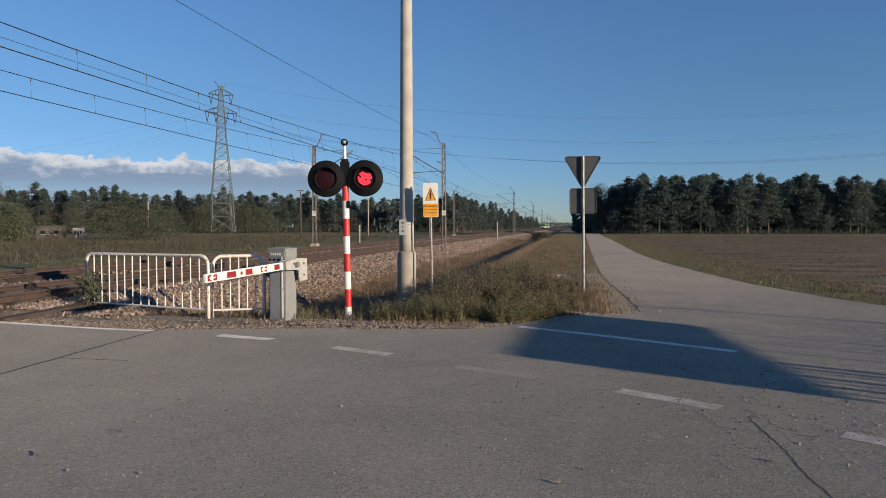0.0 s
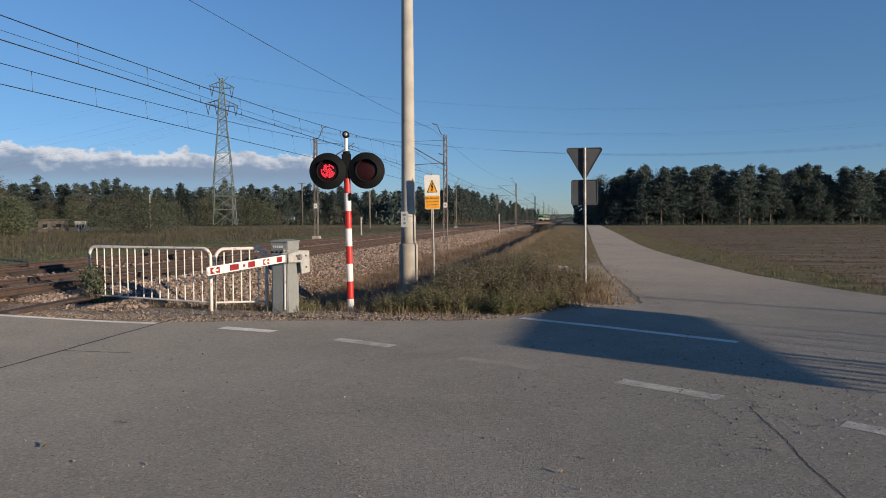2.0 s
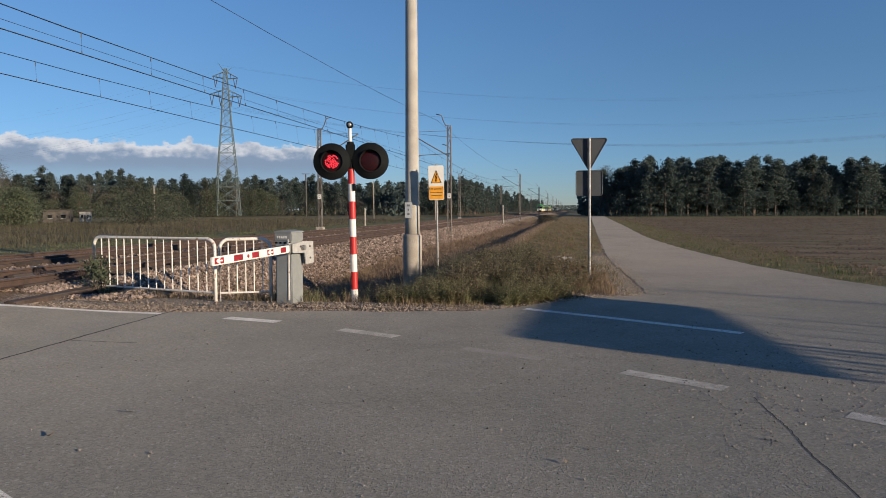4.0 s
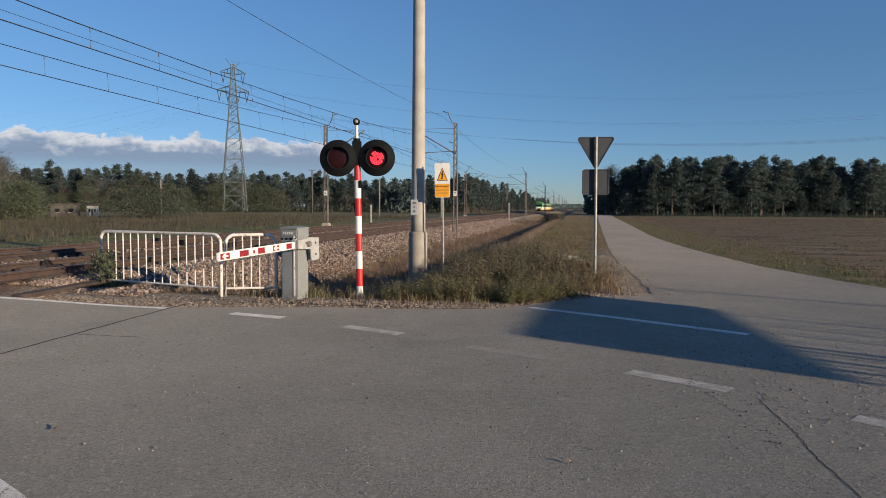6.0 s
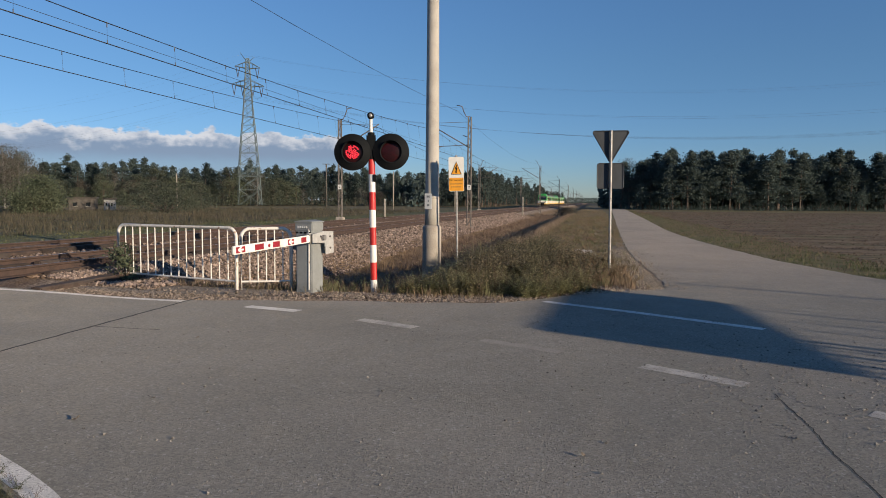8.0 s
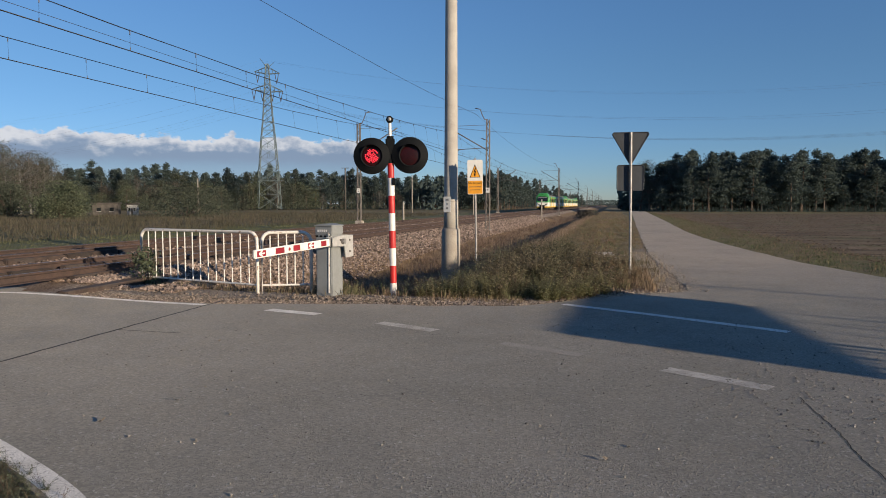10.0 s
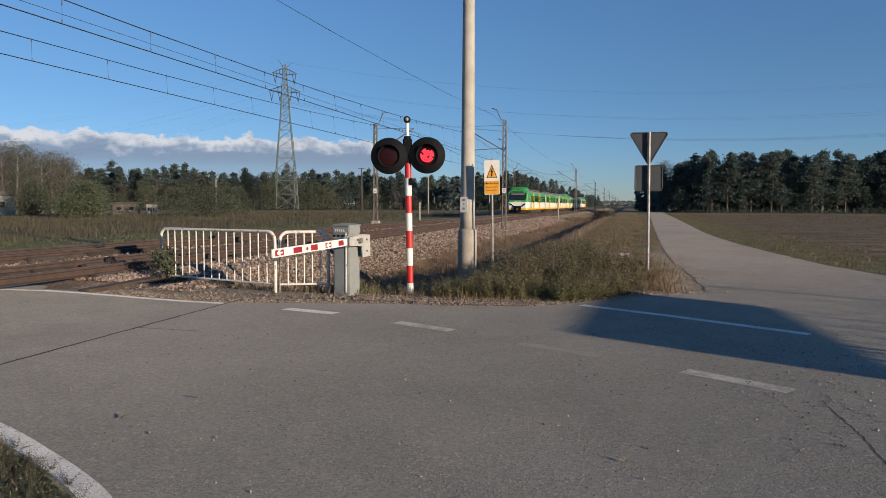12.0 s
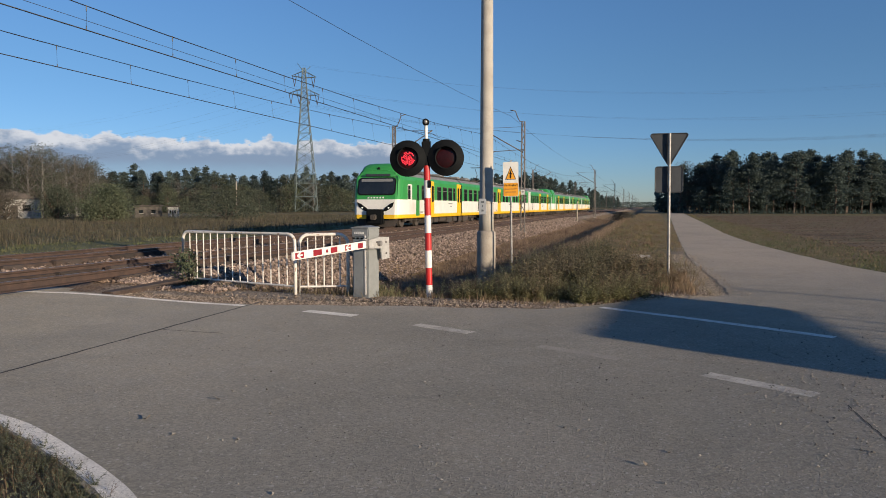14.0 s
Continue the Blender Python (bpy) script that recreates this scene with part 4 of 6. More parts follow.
def build_pylon():
    """The high-voltage tower beyond the meadow with its wires."""
    px, py, h = -64.9, 200.5, 44.0
    pylon = empty("transmission_tower", pose(px, py, 0.0, 0, 0, 24), "tall grey-green steel lattice transmission tower", "pylon")

    def half(z):
        return float(np.interp(z, (0, 12, 20, 27.5, 34, 43.5), (3.3, 2.65, 2.05, 1.35, 0.95, 0.35)))
    bm = new_bm()
    zs = [0, 4.5, 8.5, 12, 15.3, 18.3, 21, 23.5, 25.8, 28, 30, 31.8, 33.5, 35.2, 36.8, 38.4, 40, 41.4, 42.6]
    for a, b in zip(zs, zs[1:]):
        ca = [Vector((sx * half(a), sy * half(a), a)) for sx, sy in ((1, 1), (-1, 1), (-1, -1), (1, -1))]
        cb = [Vector((sx * half(b), sy * half(b), b)) for sx, sy in ((1, 1), (-1, 1), (-1, -1), (1, -1))]
        for i in range(4):
            j = (i + 1) % 4
            rod(bm, ca[i], cb[i], 0.13, seg=4, caps=False)
            rod(bm, ca[i], cb[j], 0.075, seg=3, caps=False)
            rod(bm, ca[j], cb[i], 0.075, seg=3, caps=False)
            rod(bm, cb[i], cb[j], 0.075, seg=3, caps=False)
            if a < 20:
                rod(bm, (ca[i] + ca[j]) / 2, (ca[i].lerp(cb[i], 0.5) + ca[j].lerp(cb[j], 0.5)) / 2, 0.06, seg=3, caps=False)
    part("lattice_body", bm, PYLON_STEEL, pylon)
    tips = []
    for z, reach in ((34.6, 4.6), (39.8, 3.6)):
        for side in (-1, 1):
            bm = new_bm()
            tip = Vector((side * reach, 0, z + 0.4))
            for sy in (-1, 1):
                rod(bm, (side * half(z), sy * half(z), z), tip, 0.09, seg=4)
                rod(bm, (side * half(z), sy * half(z), z + 1.8), tip, 0.08, seg=4)
                for t in (0.3, 0.6):
                    a = Vector((side * half(z), sy * half(z), z)).lerp(tip, t)
                    b = Vector((side * half(z), sy * half(z), z + 1.8)).lerp(tip, t)
                    rod(bm, a, b, 0.05, seg=3)
            part("crossarm", bm, PYLON_STEEL, pylon)
            for x in ((reach - 0.2, reach - 2.6) if z < 37 else (reach - 0.3,)):
                bm = new_bm()
                bottom = Vector((side * (x - 0.55), 0, z - 2.7))
                rod(bm, (side * x, 0, z + 0.3), bottom, 0.10, seg=5)
                rod(bm, (side * (x - 1.1), 0, z + 0.3), bottom, 0.10, seg=5)
                part("insulator_string", bm, T_UNDER, pylon)
                tips.append(bottom)
    for side in (-1, 1):
        bm = rod(new_bm(), (0, 0, 41.4), (side * 2.0, 0, 44.2 if side < 0 else 43.2), 0.10, 0.05, seg=4)
        part("peak", bm, PYLON_STEEL, pylon)
        tips.append(Vector((side * 2.0, 0, 43.6)))
    m = pylon.matrix_world
    line = empty("transmission_line", Matrix.Identity(4), "faint high-voltage conductors crossing the sky", "power line")
    for k, tip in enumerate(tips):
        a = m @ tip
        for end, sag in ((Vector((205 + tip.x * 0.6, 150 + tip.x, tip.z + 2.0)), 15.0), (Vector((-300 + tip.x * 0.6, 250 + tip.x, tip.z - 4)), 14.0)):
            pts = []
            for i in range(21):
                t = i / 20
                p = a.lerp(end, t)
                p.z -= sag * 4 * t * (1 - t)
                pts.append(p)
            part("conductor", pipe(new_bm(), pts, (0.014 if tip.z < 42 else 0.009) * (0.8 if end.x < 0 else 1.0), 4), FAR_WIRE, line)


build_pylon()


# ---- crossing signal ----
def build_signal():
    root = empty("crossing_signal", pose(-1.735, 12.62, 0.0, 0, -1.1, 4.0), "red and white banded post with twin red flashing lamps", "crossing signal")
    z = 0.02
    bands = [0.17, 0.31, 0.31, 0.31, 0.31, 0.31, 0.31, 0.26]
    for i, h in enumerate(bands):
        bm = rod(new_bm(), (0, 0, z - (0.25 if i == 0 else 0)), (0, 0, z + h), 0.058, seg=18)
        part("band", bm, RED if i % 2 else WHITE, root, "red enamel band" if i % 2 else "white enamel band")
        z += h
    bm = rod(new_bm(), (0, 0, 2.31), (0, 0, 2.78), 0.062, seg=14)
    box(bm, (0.16, 0.10, 0.30), (0, -0.02, 2.60), 0.02)
    part("head_bracket", bm, BLACK, root)
    bm = rod(new_bm(), (0, 0, 2.72), (0, 0, 3.02), 0.028, seg=12)
    part("top_pipe", bm, WHITE, root)
    bm = lathe(new_bm(), [(-0.06, 0.03), (-0.06, 0.058), (0.03, 0.062), (0.05, 0.045)], 18, "Y", (0, -0.01, 3.07))
    bell = part("bell", bm, BLACK, root)
    bm = lathe(new_bm(), [(-0.070, 0.002), (-0.066, 0.034), (-0.060, 0.034)], 16, "Y", (0, -0.01, 3.07))
    part("bell_face", bm, ZINC, bell)
    bm = box(new_bm(), (0.055, 0.05, 0.13), (0.048, -0.055, 1.985), 0.008)
    part("type_plate", bm, BLACK, root)
    clusters = []
    for side, led in ((-1, LED_DIM), (1, LED)):
        c = Vector((side * 0.335 + 0.01, -0.06, 2.437))
        # a flat round backboard with a rolled rim and the lamp's collar in the middle
        rings = [(0.16, 0.002), (0.16, 0.15), (0.06, 0.17), (0.03, 0.29), (0.012, 0.314), (-0.010, 0.319), (-0.018, 0.313), (-0.016, 0.205), (-0.028, 0.200), (-0.030, 0.180), (0.012, 0.172)]
        head = part("lamp_head", lathe(new_bm(), rings, 48, "Y", c, close=False), BLACK, root, "round flat black backboard with a lamp collar")
        bm = new_bm()
        for a in range(20, 160, 10):
            p0 = c + Vector((0.192 * math.cos(radians(a)), -0.03, 0.192 * math.sin(radians(a))))
            p1 = c + Vector((0.192 * math.cos(radians(a + 10)), -0.03, 0.192 * math.sin(radians(a + 10))))
            d = 0.085 * math.sin(radians((a - 20) * 180 / 140)) + 0.01
            q = [bm.verts.new(v) for v in (p0, p1, p1 + Vector((0, -d, 0)), p0 + Vector((0, -d, 0)))]
            bm.faces.new(q)
        bmesh.ops.solidify(bm, geom=bm.faces[:], thickness=0.005)
        part("visor", bm, BLACK, head)
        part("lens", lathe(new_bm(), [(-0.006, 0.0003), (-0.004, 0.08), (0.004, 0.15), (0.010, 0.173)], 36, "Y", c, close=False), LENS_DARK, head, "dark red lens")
        for a in (52, 128, 232, 308):
            p = c + Vector((0.245 * math.cos(radians(a)), 0, 0.245 * math.sin(radians(a))))
            part("screw", lathe(new_bm(), [(-0.006, 0.002), (-0.005, 0.009), (0.002, 0.010)], 8, "Y", p, close=False), BLACK, head)
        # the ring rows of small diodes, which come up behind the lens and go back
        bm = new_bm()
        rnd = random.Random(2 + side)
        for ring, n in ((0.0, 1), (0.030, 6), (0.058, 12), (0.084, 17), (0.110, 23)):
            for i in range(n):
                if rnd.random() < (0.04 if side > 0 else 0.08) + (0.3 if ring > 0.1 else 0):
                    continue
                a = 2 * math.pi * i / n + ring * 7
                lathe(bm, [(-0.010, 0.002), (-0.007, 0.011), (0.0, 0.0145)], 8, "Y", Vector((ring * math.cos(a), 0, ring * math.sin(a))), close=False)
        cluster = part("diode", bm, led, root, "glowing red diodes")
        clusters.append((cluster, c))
    return clusters


DIODES = build_signal()


# ---- concrete pole with its plates ----
def build_pole():
    pole = empty("concrete_pole", pose(-1.0178, 18.355, -0.695, 0, 0, 0), "tall weathered spun concrete pole on a thicker foot", "utility pole")
    foot = lathe(new_bm(), [(-0.7, 0.25), (1.58, 0.242), (1.63, 0.236), (1.66, 0.19)], 28)
    part("foot", foot, CONCRETE_FOOT, pole, "thicker stained concrete foot")
    bm = lathe(new_bm(), [(1.60, 0.192), (2.35, 0.186), (2.37, 0.180), (5.5, 0.162), (11.5, 0.128)], 28)
    part("shaft", bm, CONCRETE, pole)
    bm = plate(new_bm(), rounded(0.20, 0.40, 0.015), 0.008, pose(-0.09, -0.182, 2.28, 0, 0, -22))
    pl = part("number_plate", bm, SIGN_WHITE, pole, "white number plate with dark marks")
    bm = new_bm()
    for x, z, w in ((-0.09, 2.40, 0.08), (-0.09, 2.29, 0.03), (-0.09, 2.18, 0.06)):
        box(bm, (w, 0.004, 0.05), (x, -0.189, z), turn=pose(0, 0, 0, 0, 0, -22))
    part("plate_marks", bm, GREY, pl)
    bm = lathe(new_bm(), [(-0.012, 0.185), (0.0, 0.196), (0.012, 0.185)], 24, "Z", (0, 0, 2.36), close=False)
    part("collar", bm, CONCRETE_FOOT, pole)


build_pole()


def lettering(words, size, m, parent, material):
    cu = bpy.data.curves.new("lettering", "FONT")
    cu.body, cu.size, cu.align_x, cu.align_y, cu.extrude = words, size, "CENTER", "CENTER", 0.001
    cu.materials.append(material)
    ob = new("lettering", cu)
    ob.parent = parent
    ob.matrix_basis = m
    return ob


def build_warning_sign():
    sign = empty("electric_warning_sign", pose(-0.335, 17.82, -0.60, 0, -1.0, -3), "white and orange high-voltage warning sign on a thin post", "warning sign")
    bm = rod(new_bm(), (0, 0.03, -0.6), (0, 0.03, 3.34), 0.026, seg=10)
    part("post", bm, ZINC, sign)
    bm = plate(new_bm(), rounded(0.385, 0.86, 0.035), 0.012, pose(0, 0, 2.87))
    board = part("board", bm, SIGN_WHITE, sign)
    bm = plate(new_bm(), rounded(0.362, 0.325, 0.02), 0.004, pose(0, -0.009, 2.615))
    part("orange_panel", bm, SIGN_ORANGE, board, "orange text panel")
    bm = plate(new_bm(), [(-0.135, 2.86), (0.135, 2.86), (0, 3.19)], 0.004, pose(0, -0.009, 0))
    part("triangle_border", bm, BLACK, board)
    bm = plate(new_bm(), [(-0.112, 2.873), (0.112, 2.873), (0, 3.158)], 0.004, pose(0, -0.013, 0))
    part("triangle", bm, SIGN_ORANGE, board)
    bm = plate(new_bm(), [(0.012, 3.11), (-0.036, 3.0), (-0.006, 3.005), (-0.022, 2.925), (-0.036, 2.93), (0.0, 2.885), (0.018, 2.94), (0.004, 2.936), (0.034, 3.03), (0.006, 3.022), (0.026, 3.10)], 0.004, pose(0, -0.017, 0))
    part("lightning_bolt", bm, BLACK, board)
    lettering("Nie dotykać!", 0.068, pose(0, -0.0135, 2.72, 90, 0, 0), board, BLACK)
    for z, w in ((2.625, 0.31), (2.55, 0.26)):
        bm = box(new_bm(), (w, 0.004, 0.016), (0, -0.0125, z))
        part("text_bar", bm, LEAF_BROWN, board)


build_warning_sign()


def build_yield_sign():
    sign = empty("yield_sign", pose(3.07, 15.85, -0.08, 0, -0.6, -3), "grey back of a give-way triangle over a square plate", "road sign")
    bm = rod(new_bm(), (0, -0.045, -0.3), (0, -0.045, 3.24), 0.030, seg=12)
    part("post", bm, ZINC, sign)
    tri = []
    for cx, cz, a0 in ((-0.345, 3.195, 210), (0.345, 3.195, 90), (0.0, 2.60, -30)):
        for i in range(5):
            a = radians(a0 - 120 * i / 4)
            tri.append((cx + 0.04 * math.cos(a), cz + 0.04 * math.sin(a)))
    bm = plate(new_bm(), tri, 0.014, pose(0, 0.02, 0))
    t = part("triangle_plate", bm, GREY_DARK, sign)
    bm = new_bm()
    pipe(bm, [(x, 0.008, z) for x, z in tri] + [(tri[0][0], 0.008, tri[0][1])], 0.012, 6)
    part("folded_rim", bm, GREY_DARK, t)
    bm = plate(new_bm(), rounded(0.57, 0.55, 0.05), 0.014, pose(0, 0.02, 2.25))
    q = part("square_plate", bm, GREY_DARK, sign)
    bm = pipe(new_bm(), [(x, 0.008, z) for x, z in rounded(0.57, 0.55, 0.05, 4, 0, 2.25)] + [(0.285, 0.008, 2.475)], 0.012, 6)
    part("folded_rim", bm, GREY_DARK, q)
    for z in (3.0, 2.40, 2.10):
        bm = box(new_bm(), (0.17, 0.05, 0.045), (0, 0.0, z), 0.008)
        part("clamp", bm, GREY_DARK, sign)


build_yield_sign()


# ---- barrier machine with its arm ----
def build_barrier():
    mach = empty("barrier_machine", pose(-2.82, 12.38, 0.0, 0, 0, -20), "grey steel barrier drive cabinet at the road's edge", "barrier")
    bm = box(new_bm(), (0.325, 0.35, 1.12), (-0.015, 0, 0.51), 0.012)
    body = part("cabinet", bm, GREY, mach)
    bm = box(new_bm(), (0.345, 0.37, 0.15), (-0.015, 0, 1.135), 0.015)
    part("hood", bm, GREY, mach)
    bm = plate(new_bm(), [(-0.19, 0.0), (0.16, 0.0), (0.16, 0.02), (-0.015, 0.045), (-0.19, 0.02)], 0.385, pose(0, 0, 1.208))
    part("roof", bm, GREY, mach, "shallow pitched sheet roof")
    bm = new_bm()
    for i in range(4):
        box(bm, (0.05, 0.012, 0.032), (-0.15 + 0.085 * i, -0.181, 1.035), 0.004)
    part("vent_slot", bm, BLACK, mach, "dark vent slots under the hood")
    bm = box(new_bm(), (0.03, 0.02, 1.05), (0.09, -0.178, 0.58), 0.004)
    part("door_strip", bm, RAILING_WHITE, body, "pale edge strip of the cabinet door")
    bm = box(new_bm(), (0.22, 0.012, 0.84), (-0.045, -0.174, 0.50), 0.006)
    part("door", bm, GREY, body)
    bm = new_bm()
    for i in range(5):
        box(bm, (0.026, 0.004, 0.04), (-0.115 + 0.042 * i, -0.193, 1.13))
    part("raised_mark", bm, SIGN_WHITE, mach, "pale row of marks on the hood")
    bm = rod(new_bm(), (-0.22, -0.02, 0.95), (0.32, -0.02, 0.95), 0.045, seg=14)
    part("shaft", bm, ZINC, mach)
    way = Vector((-3.42, 10.18, 0.865)) - Vector((-2.72, 12.10, 0.945))
    n = way.length
    bm = box(new_bm(), (n, 0.045, 0.125), (n / 2, 0, 0), 0.01)
    boom = part("boom", bm, WHITE, mach, "lowered red and white barrier boom")
    boom.matrix_basis = mach.matrix_basis.inverted() @ Matrix.Translation((-2.72, 12.10, 0.945)) @ way.to_track_quat("X", "Z").to_matrix().to_4x4()
    for a, b in ((0.875, 0.98), (0.66, 0.77), (0.463, 0.554), (0.276, 0.363), (0.10, 0.18)):
        bm = box(new_bm(), ((b - a) * n, 0.050, 0.100), ((a + b) / 2 * n, 0, 0), 0.006)
        field = part("red_field", bm, RED_DULL, boom, "red reflective field")
        if a in (0.875, 0.276):
            for side in (-1, 1):
                m = pose((a + b) / 2 * n, 0.027 * side, 0)
                bm = plate(new_bm(), [(0.062, 0.012), (0.0, 0.045), (-0.034, 0.045), (0.0, 0.012), (-0.065, 0.012), (-0.065, -0.012), (0.0, -0.012), (-0.034, -0.045), (0.0, -0.045), (0.062, -0.012)], 0.003, m)
                part("chevron", bm, WHITE, boom)
    bm = lathe(new_bm(), [(-0.028, 0.002), (-0.028, 0.026), (0.028, 0.026), (0.028, 0.002)], 14, "Y", (0.60 * n, 0, 0))
    part("reflector", bm, RED_DULL, boom)
    bm = box(new_bm(), (0.34, 0.06, 0.16), (-0.05, 0, 0), 0.01)
    part("boom_clamp", bm, ZINC, boom)
    for side in (-1, 1):
        bm = plate(new_bm(), [(-0.55, -0.30), (-0.30, -0.30), (-0.27, -0.1), (0.1, -0.07), (0.1, 0.08), (-0.3, 0.10), (-0.55, 0.08)], 0.02, pose(-0.02, 0.06 * side, 0))
        part("weight_plate", bm, ZINC_PALE, boom, "galvanised counterweight plate")
    for x, z in ((-0.45, 0.0), (-0.45, -0.2), (-0.15, 0.02)):
        bm = rod(new_bm(), (x, -0.085, z), (x, 0.085, z), 0.018, seg=6)
        part("bolt", bm, STEEL, boom)


build_barrier()


def build_railing(a, b, h, bars, label, dark_from=9):
    """A bent-tube panel between two ground points, with upright bars."""
    a, b = Vector((*a, 0)), Vector((*b, 0))
    n = (b - a).length
    yaw = math.atan2(b.y - a.y, b.x - a.x)
    rail = empty("guard_railing", Matrix.Translation(a) @ Matrix.Rotation(yaw, 4, "Z"), label, "railing", "railings at the culvert")
    r = 0.17
    pts = [(0, 0, -0.3), (0, 0, h - r)]
    pts += [(r - r * math.cos(radians(x)), 0, h - r + r * math.sin(radians(x))) for x in (18, 36, 54, 72, 90)]
    pts += [(n - r + r * math.sin(radians(x)), 0, h - r + r * math.cos(radians(x))) for x in (0, 18, 36, 54, 72, 90)]
    pts += [(n, 0, -0.3)]
    part("bent_tube", pipe(new_bm(), pts, 0.030, 12), RAILING_WHITE, rail)
    part("bottom_rail", rod(new_bm(), (0, 0, 0.15), (n, 0, 0.15), 0.018, seg=8), RAILING_WHITE, rail)
    first = None
    for i in range(bars):
        x = n * (i + 1) / (bars + 1)
        top = h - (0.05 if abs(x) < r or abs(n - x) < r else 0.0) - 0.01
        part("bar", rod(new_bm(), (x, 0, 0.15), (x, 0, top), 0.0115, seg=7), RAILING_WHITE, rail)


build_railing((-6.93, 13.74), (-4.15, 12.46), 1.09, 14, "white painted tubular railing panel beside the ditch")
build_railing((-4.06, 12.44), (-3.22, 12.62), 1.09, 5, "short white tubular railing panel by the barrier cabinet")


# ---- marker posts and poles along the line ----
def build_post(name, x, y, z, h, r, material, label, category, top=None):
    ob = empty(name, pose(x, y, z), label, category)
    part("shaft", lathe(new_bm(), [(-0.2, r), (h - 0.03, r * 0.9), (h, r * 0.7)], 10), material, ob)
    if top:
        part("cap", box(new_bm(), top, (0, 0, h), 0.01), material, ob)


def on(s, o):
    p = at(s, o)
    return p.x, p.y, ground_z(p.x, p.y, False)


for s, o, h in ((83, -8.4, 2.4), (60, -18.6, 1.9)):
    build_post("marker_post", *on(s, o), h, 0.09, CONCRETE_FOOT, "square-shouldered grey concrete marker post", "marker post")
build_post("telegraph_pole", -72.5, 168, -0.25, 8.2, 0.14, CONCRETE_FOOT, "thin grey concrete pole in the meadow", "utility pole")
build_post("telegraph_pole", -30.3, 145, -0.25, 9.5, 0.15, WOOD_GREY, "dark wooden pole in the meadow", "utility pole", (1.6, 0.1, 0.12))
build_post("telegraph_pole", -16.0, 145, -0.25, 8.0, 0.11, CONCRETE_FOOT, "thin grey pole near the wood", "utility pole")
build_post("telegraph_pole", -2.5, 120, -0.25, 7.0, 0.10, CONCRETE_FOOT, "thin grey pole by the railway", "utility pole")


# ---- the commuter train ----
CAR = 20.9
GAP = 0.55
# half section of a car body: across, height over the rail, and the band that starts there
SECTION = [(1.34, 0.62, 2), (1.43, 0.66, 2), (1.44, 0.86, 1), (1.45, 1.72, 0), (1.43, 2.85, 0), (1.36, 3.06, 3), (1.12, 3.26, 3), (0.62, 3.40, 3), (0.0, 3.44, 3)]


def car_shell(parent, nose, name="car_body", label=""):
    """A lofted body; nose: a raked, narrowed cab end at y = 0."""
    half = [(x, z) for x, z, _ in SECTION]
    ring = [(-x, z) for x, z in half] + [(x, z) for x, z in half[-2::-1]]
    bands = [b for *_, b in SECTION]
    n = len(ring)
    rows = []
    stations = [(0.0, 0.80), (0.07, 0.88), (0.22, 0.945), (0.55, 0.985), (1.3, 1.0), (CAR, 1.0)] if nose else [(0.0, 0.97), (0.08, 1.0), (CAR - 0.08, 1.0), (CAR, 0.97)]
    for k, (y, wide) in enumerate(stations):
        row = []
        for x, z in ring:
            lean = max(0.0, z - 1.55) * 0.30 if nose and k < 4 else 0.0
            drop = (0.10, 0.05, 0.02, 0, 0, 0)[k] if nose and z > 3.0 else 0.0
            row.append((x * wide, y + lean * (1 - k / 4), z - drop))
        rows.append(row)
    verts = [v for row in rows for v in row]
    faces, kinds = [], []
    m = n // 2
    for k in range(len(rows) - 1):
        for i in range(n - 1):
            a = k * n + i
            faces.append((a, a + 1, a + n + 1, a + n))
            b = bands[i if i < m else n - 2 - i]
            kinds.append(0 if b == 3 and nose and k < 4 else b)
        faces.append((k * n + n - 1, k * n, (k + 1) * n, (k + 1) * n + n - 1))
        kinds.append(3)
    for k in (0, len(rows) - 1):
        for i in range(m):
            a, b = k * n + i, k * n + n - 1 - i
            quad = (a, b, b - 1, a + 1) if b - 1 != a + 1 else (a, b, a + 1)
            faces.append(quad if k == 0 else quad[::-1])
            kinds.append(min(bands[i], 2) if k == 0 and nose else (1 if bands[i] == 0 else bands[i]))
            if kinds[-1] == 2 and i > 2:
                kinds[-1] = 0
    body = raw(name, verts, faces, T_GREEN, parent)
    for extra in (T_WHITE, T_YELLOW, T_ROOF):
        body.data.materials.append(extra)
    for p, k in zip(body.data.polygons, kinds):
        p.material_index = k
    bm = bmesh.new()
    bm.from_mesh(body.data)
    bmesh.ops.recalc_face_normals(bm, faces=bm.faces[:])
    bm.to_mesh(body.data)
    bm.free()
    return tagged(body, label)


def side_m(side, y, z):
    return pose(side * 1.448, y, z, 0, 0, 90 * side)


def car_window(body, side, y, w, h=0.80, z=2.16, frame_material=None):
    bm = plate(new_bm(), rounded(w + 0.10, h + 0.10, 0.09), 0.012, side_m(side, y, z))
    fr = part("window", bm, frame_material or T_UNDER, body)
    return fr


def car_pane(body, side, y, w, h=0.80, z=2.16):
    bm = plate(new_bm(), rounded(w, h, 0.07), 0.026, side_m(side, y, z))
    part("window_pane", bm, T_GLASS, body)
    bm = box(new_bm(), (0.030, w - 0.02, 0.028), (side * 1.449, y, z + h * 0.22))
    part("window_bar", bm, ZINC, body)


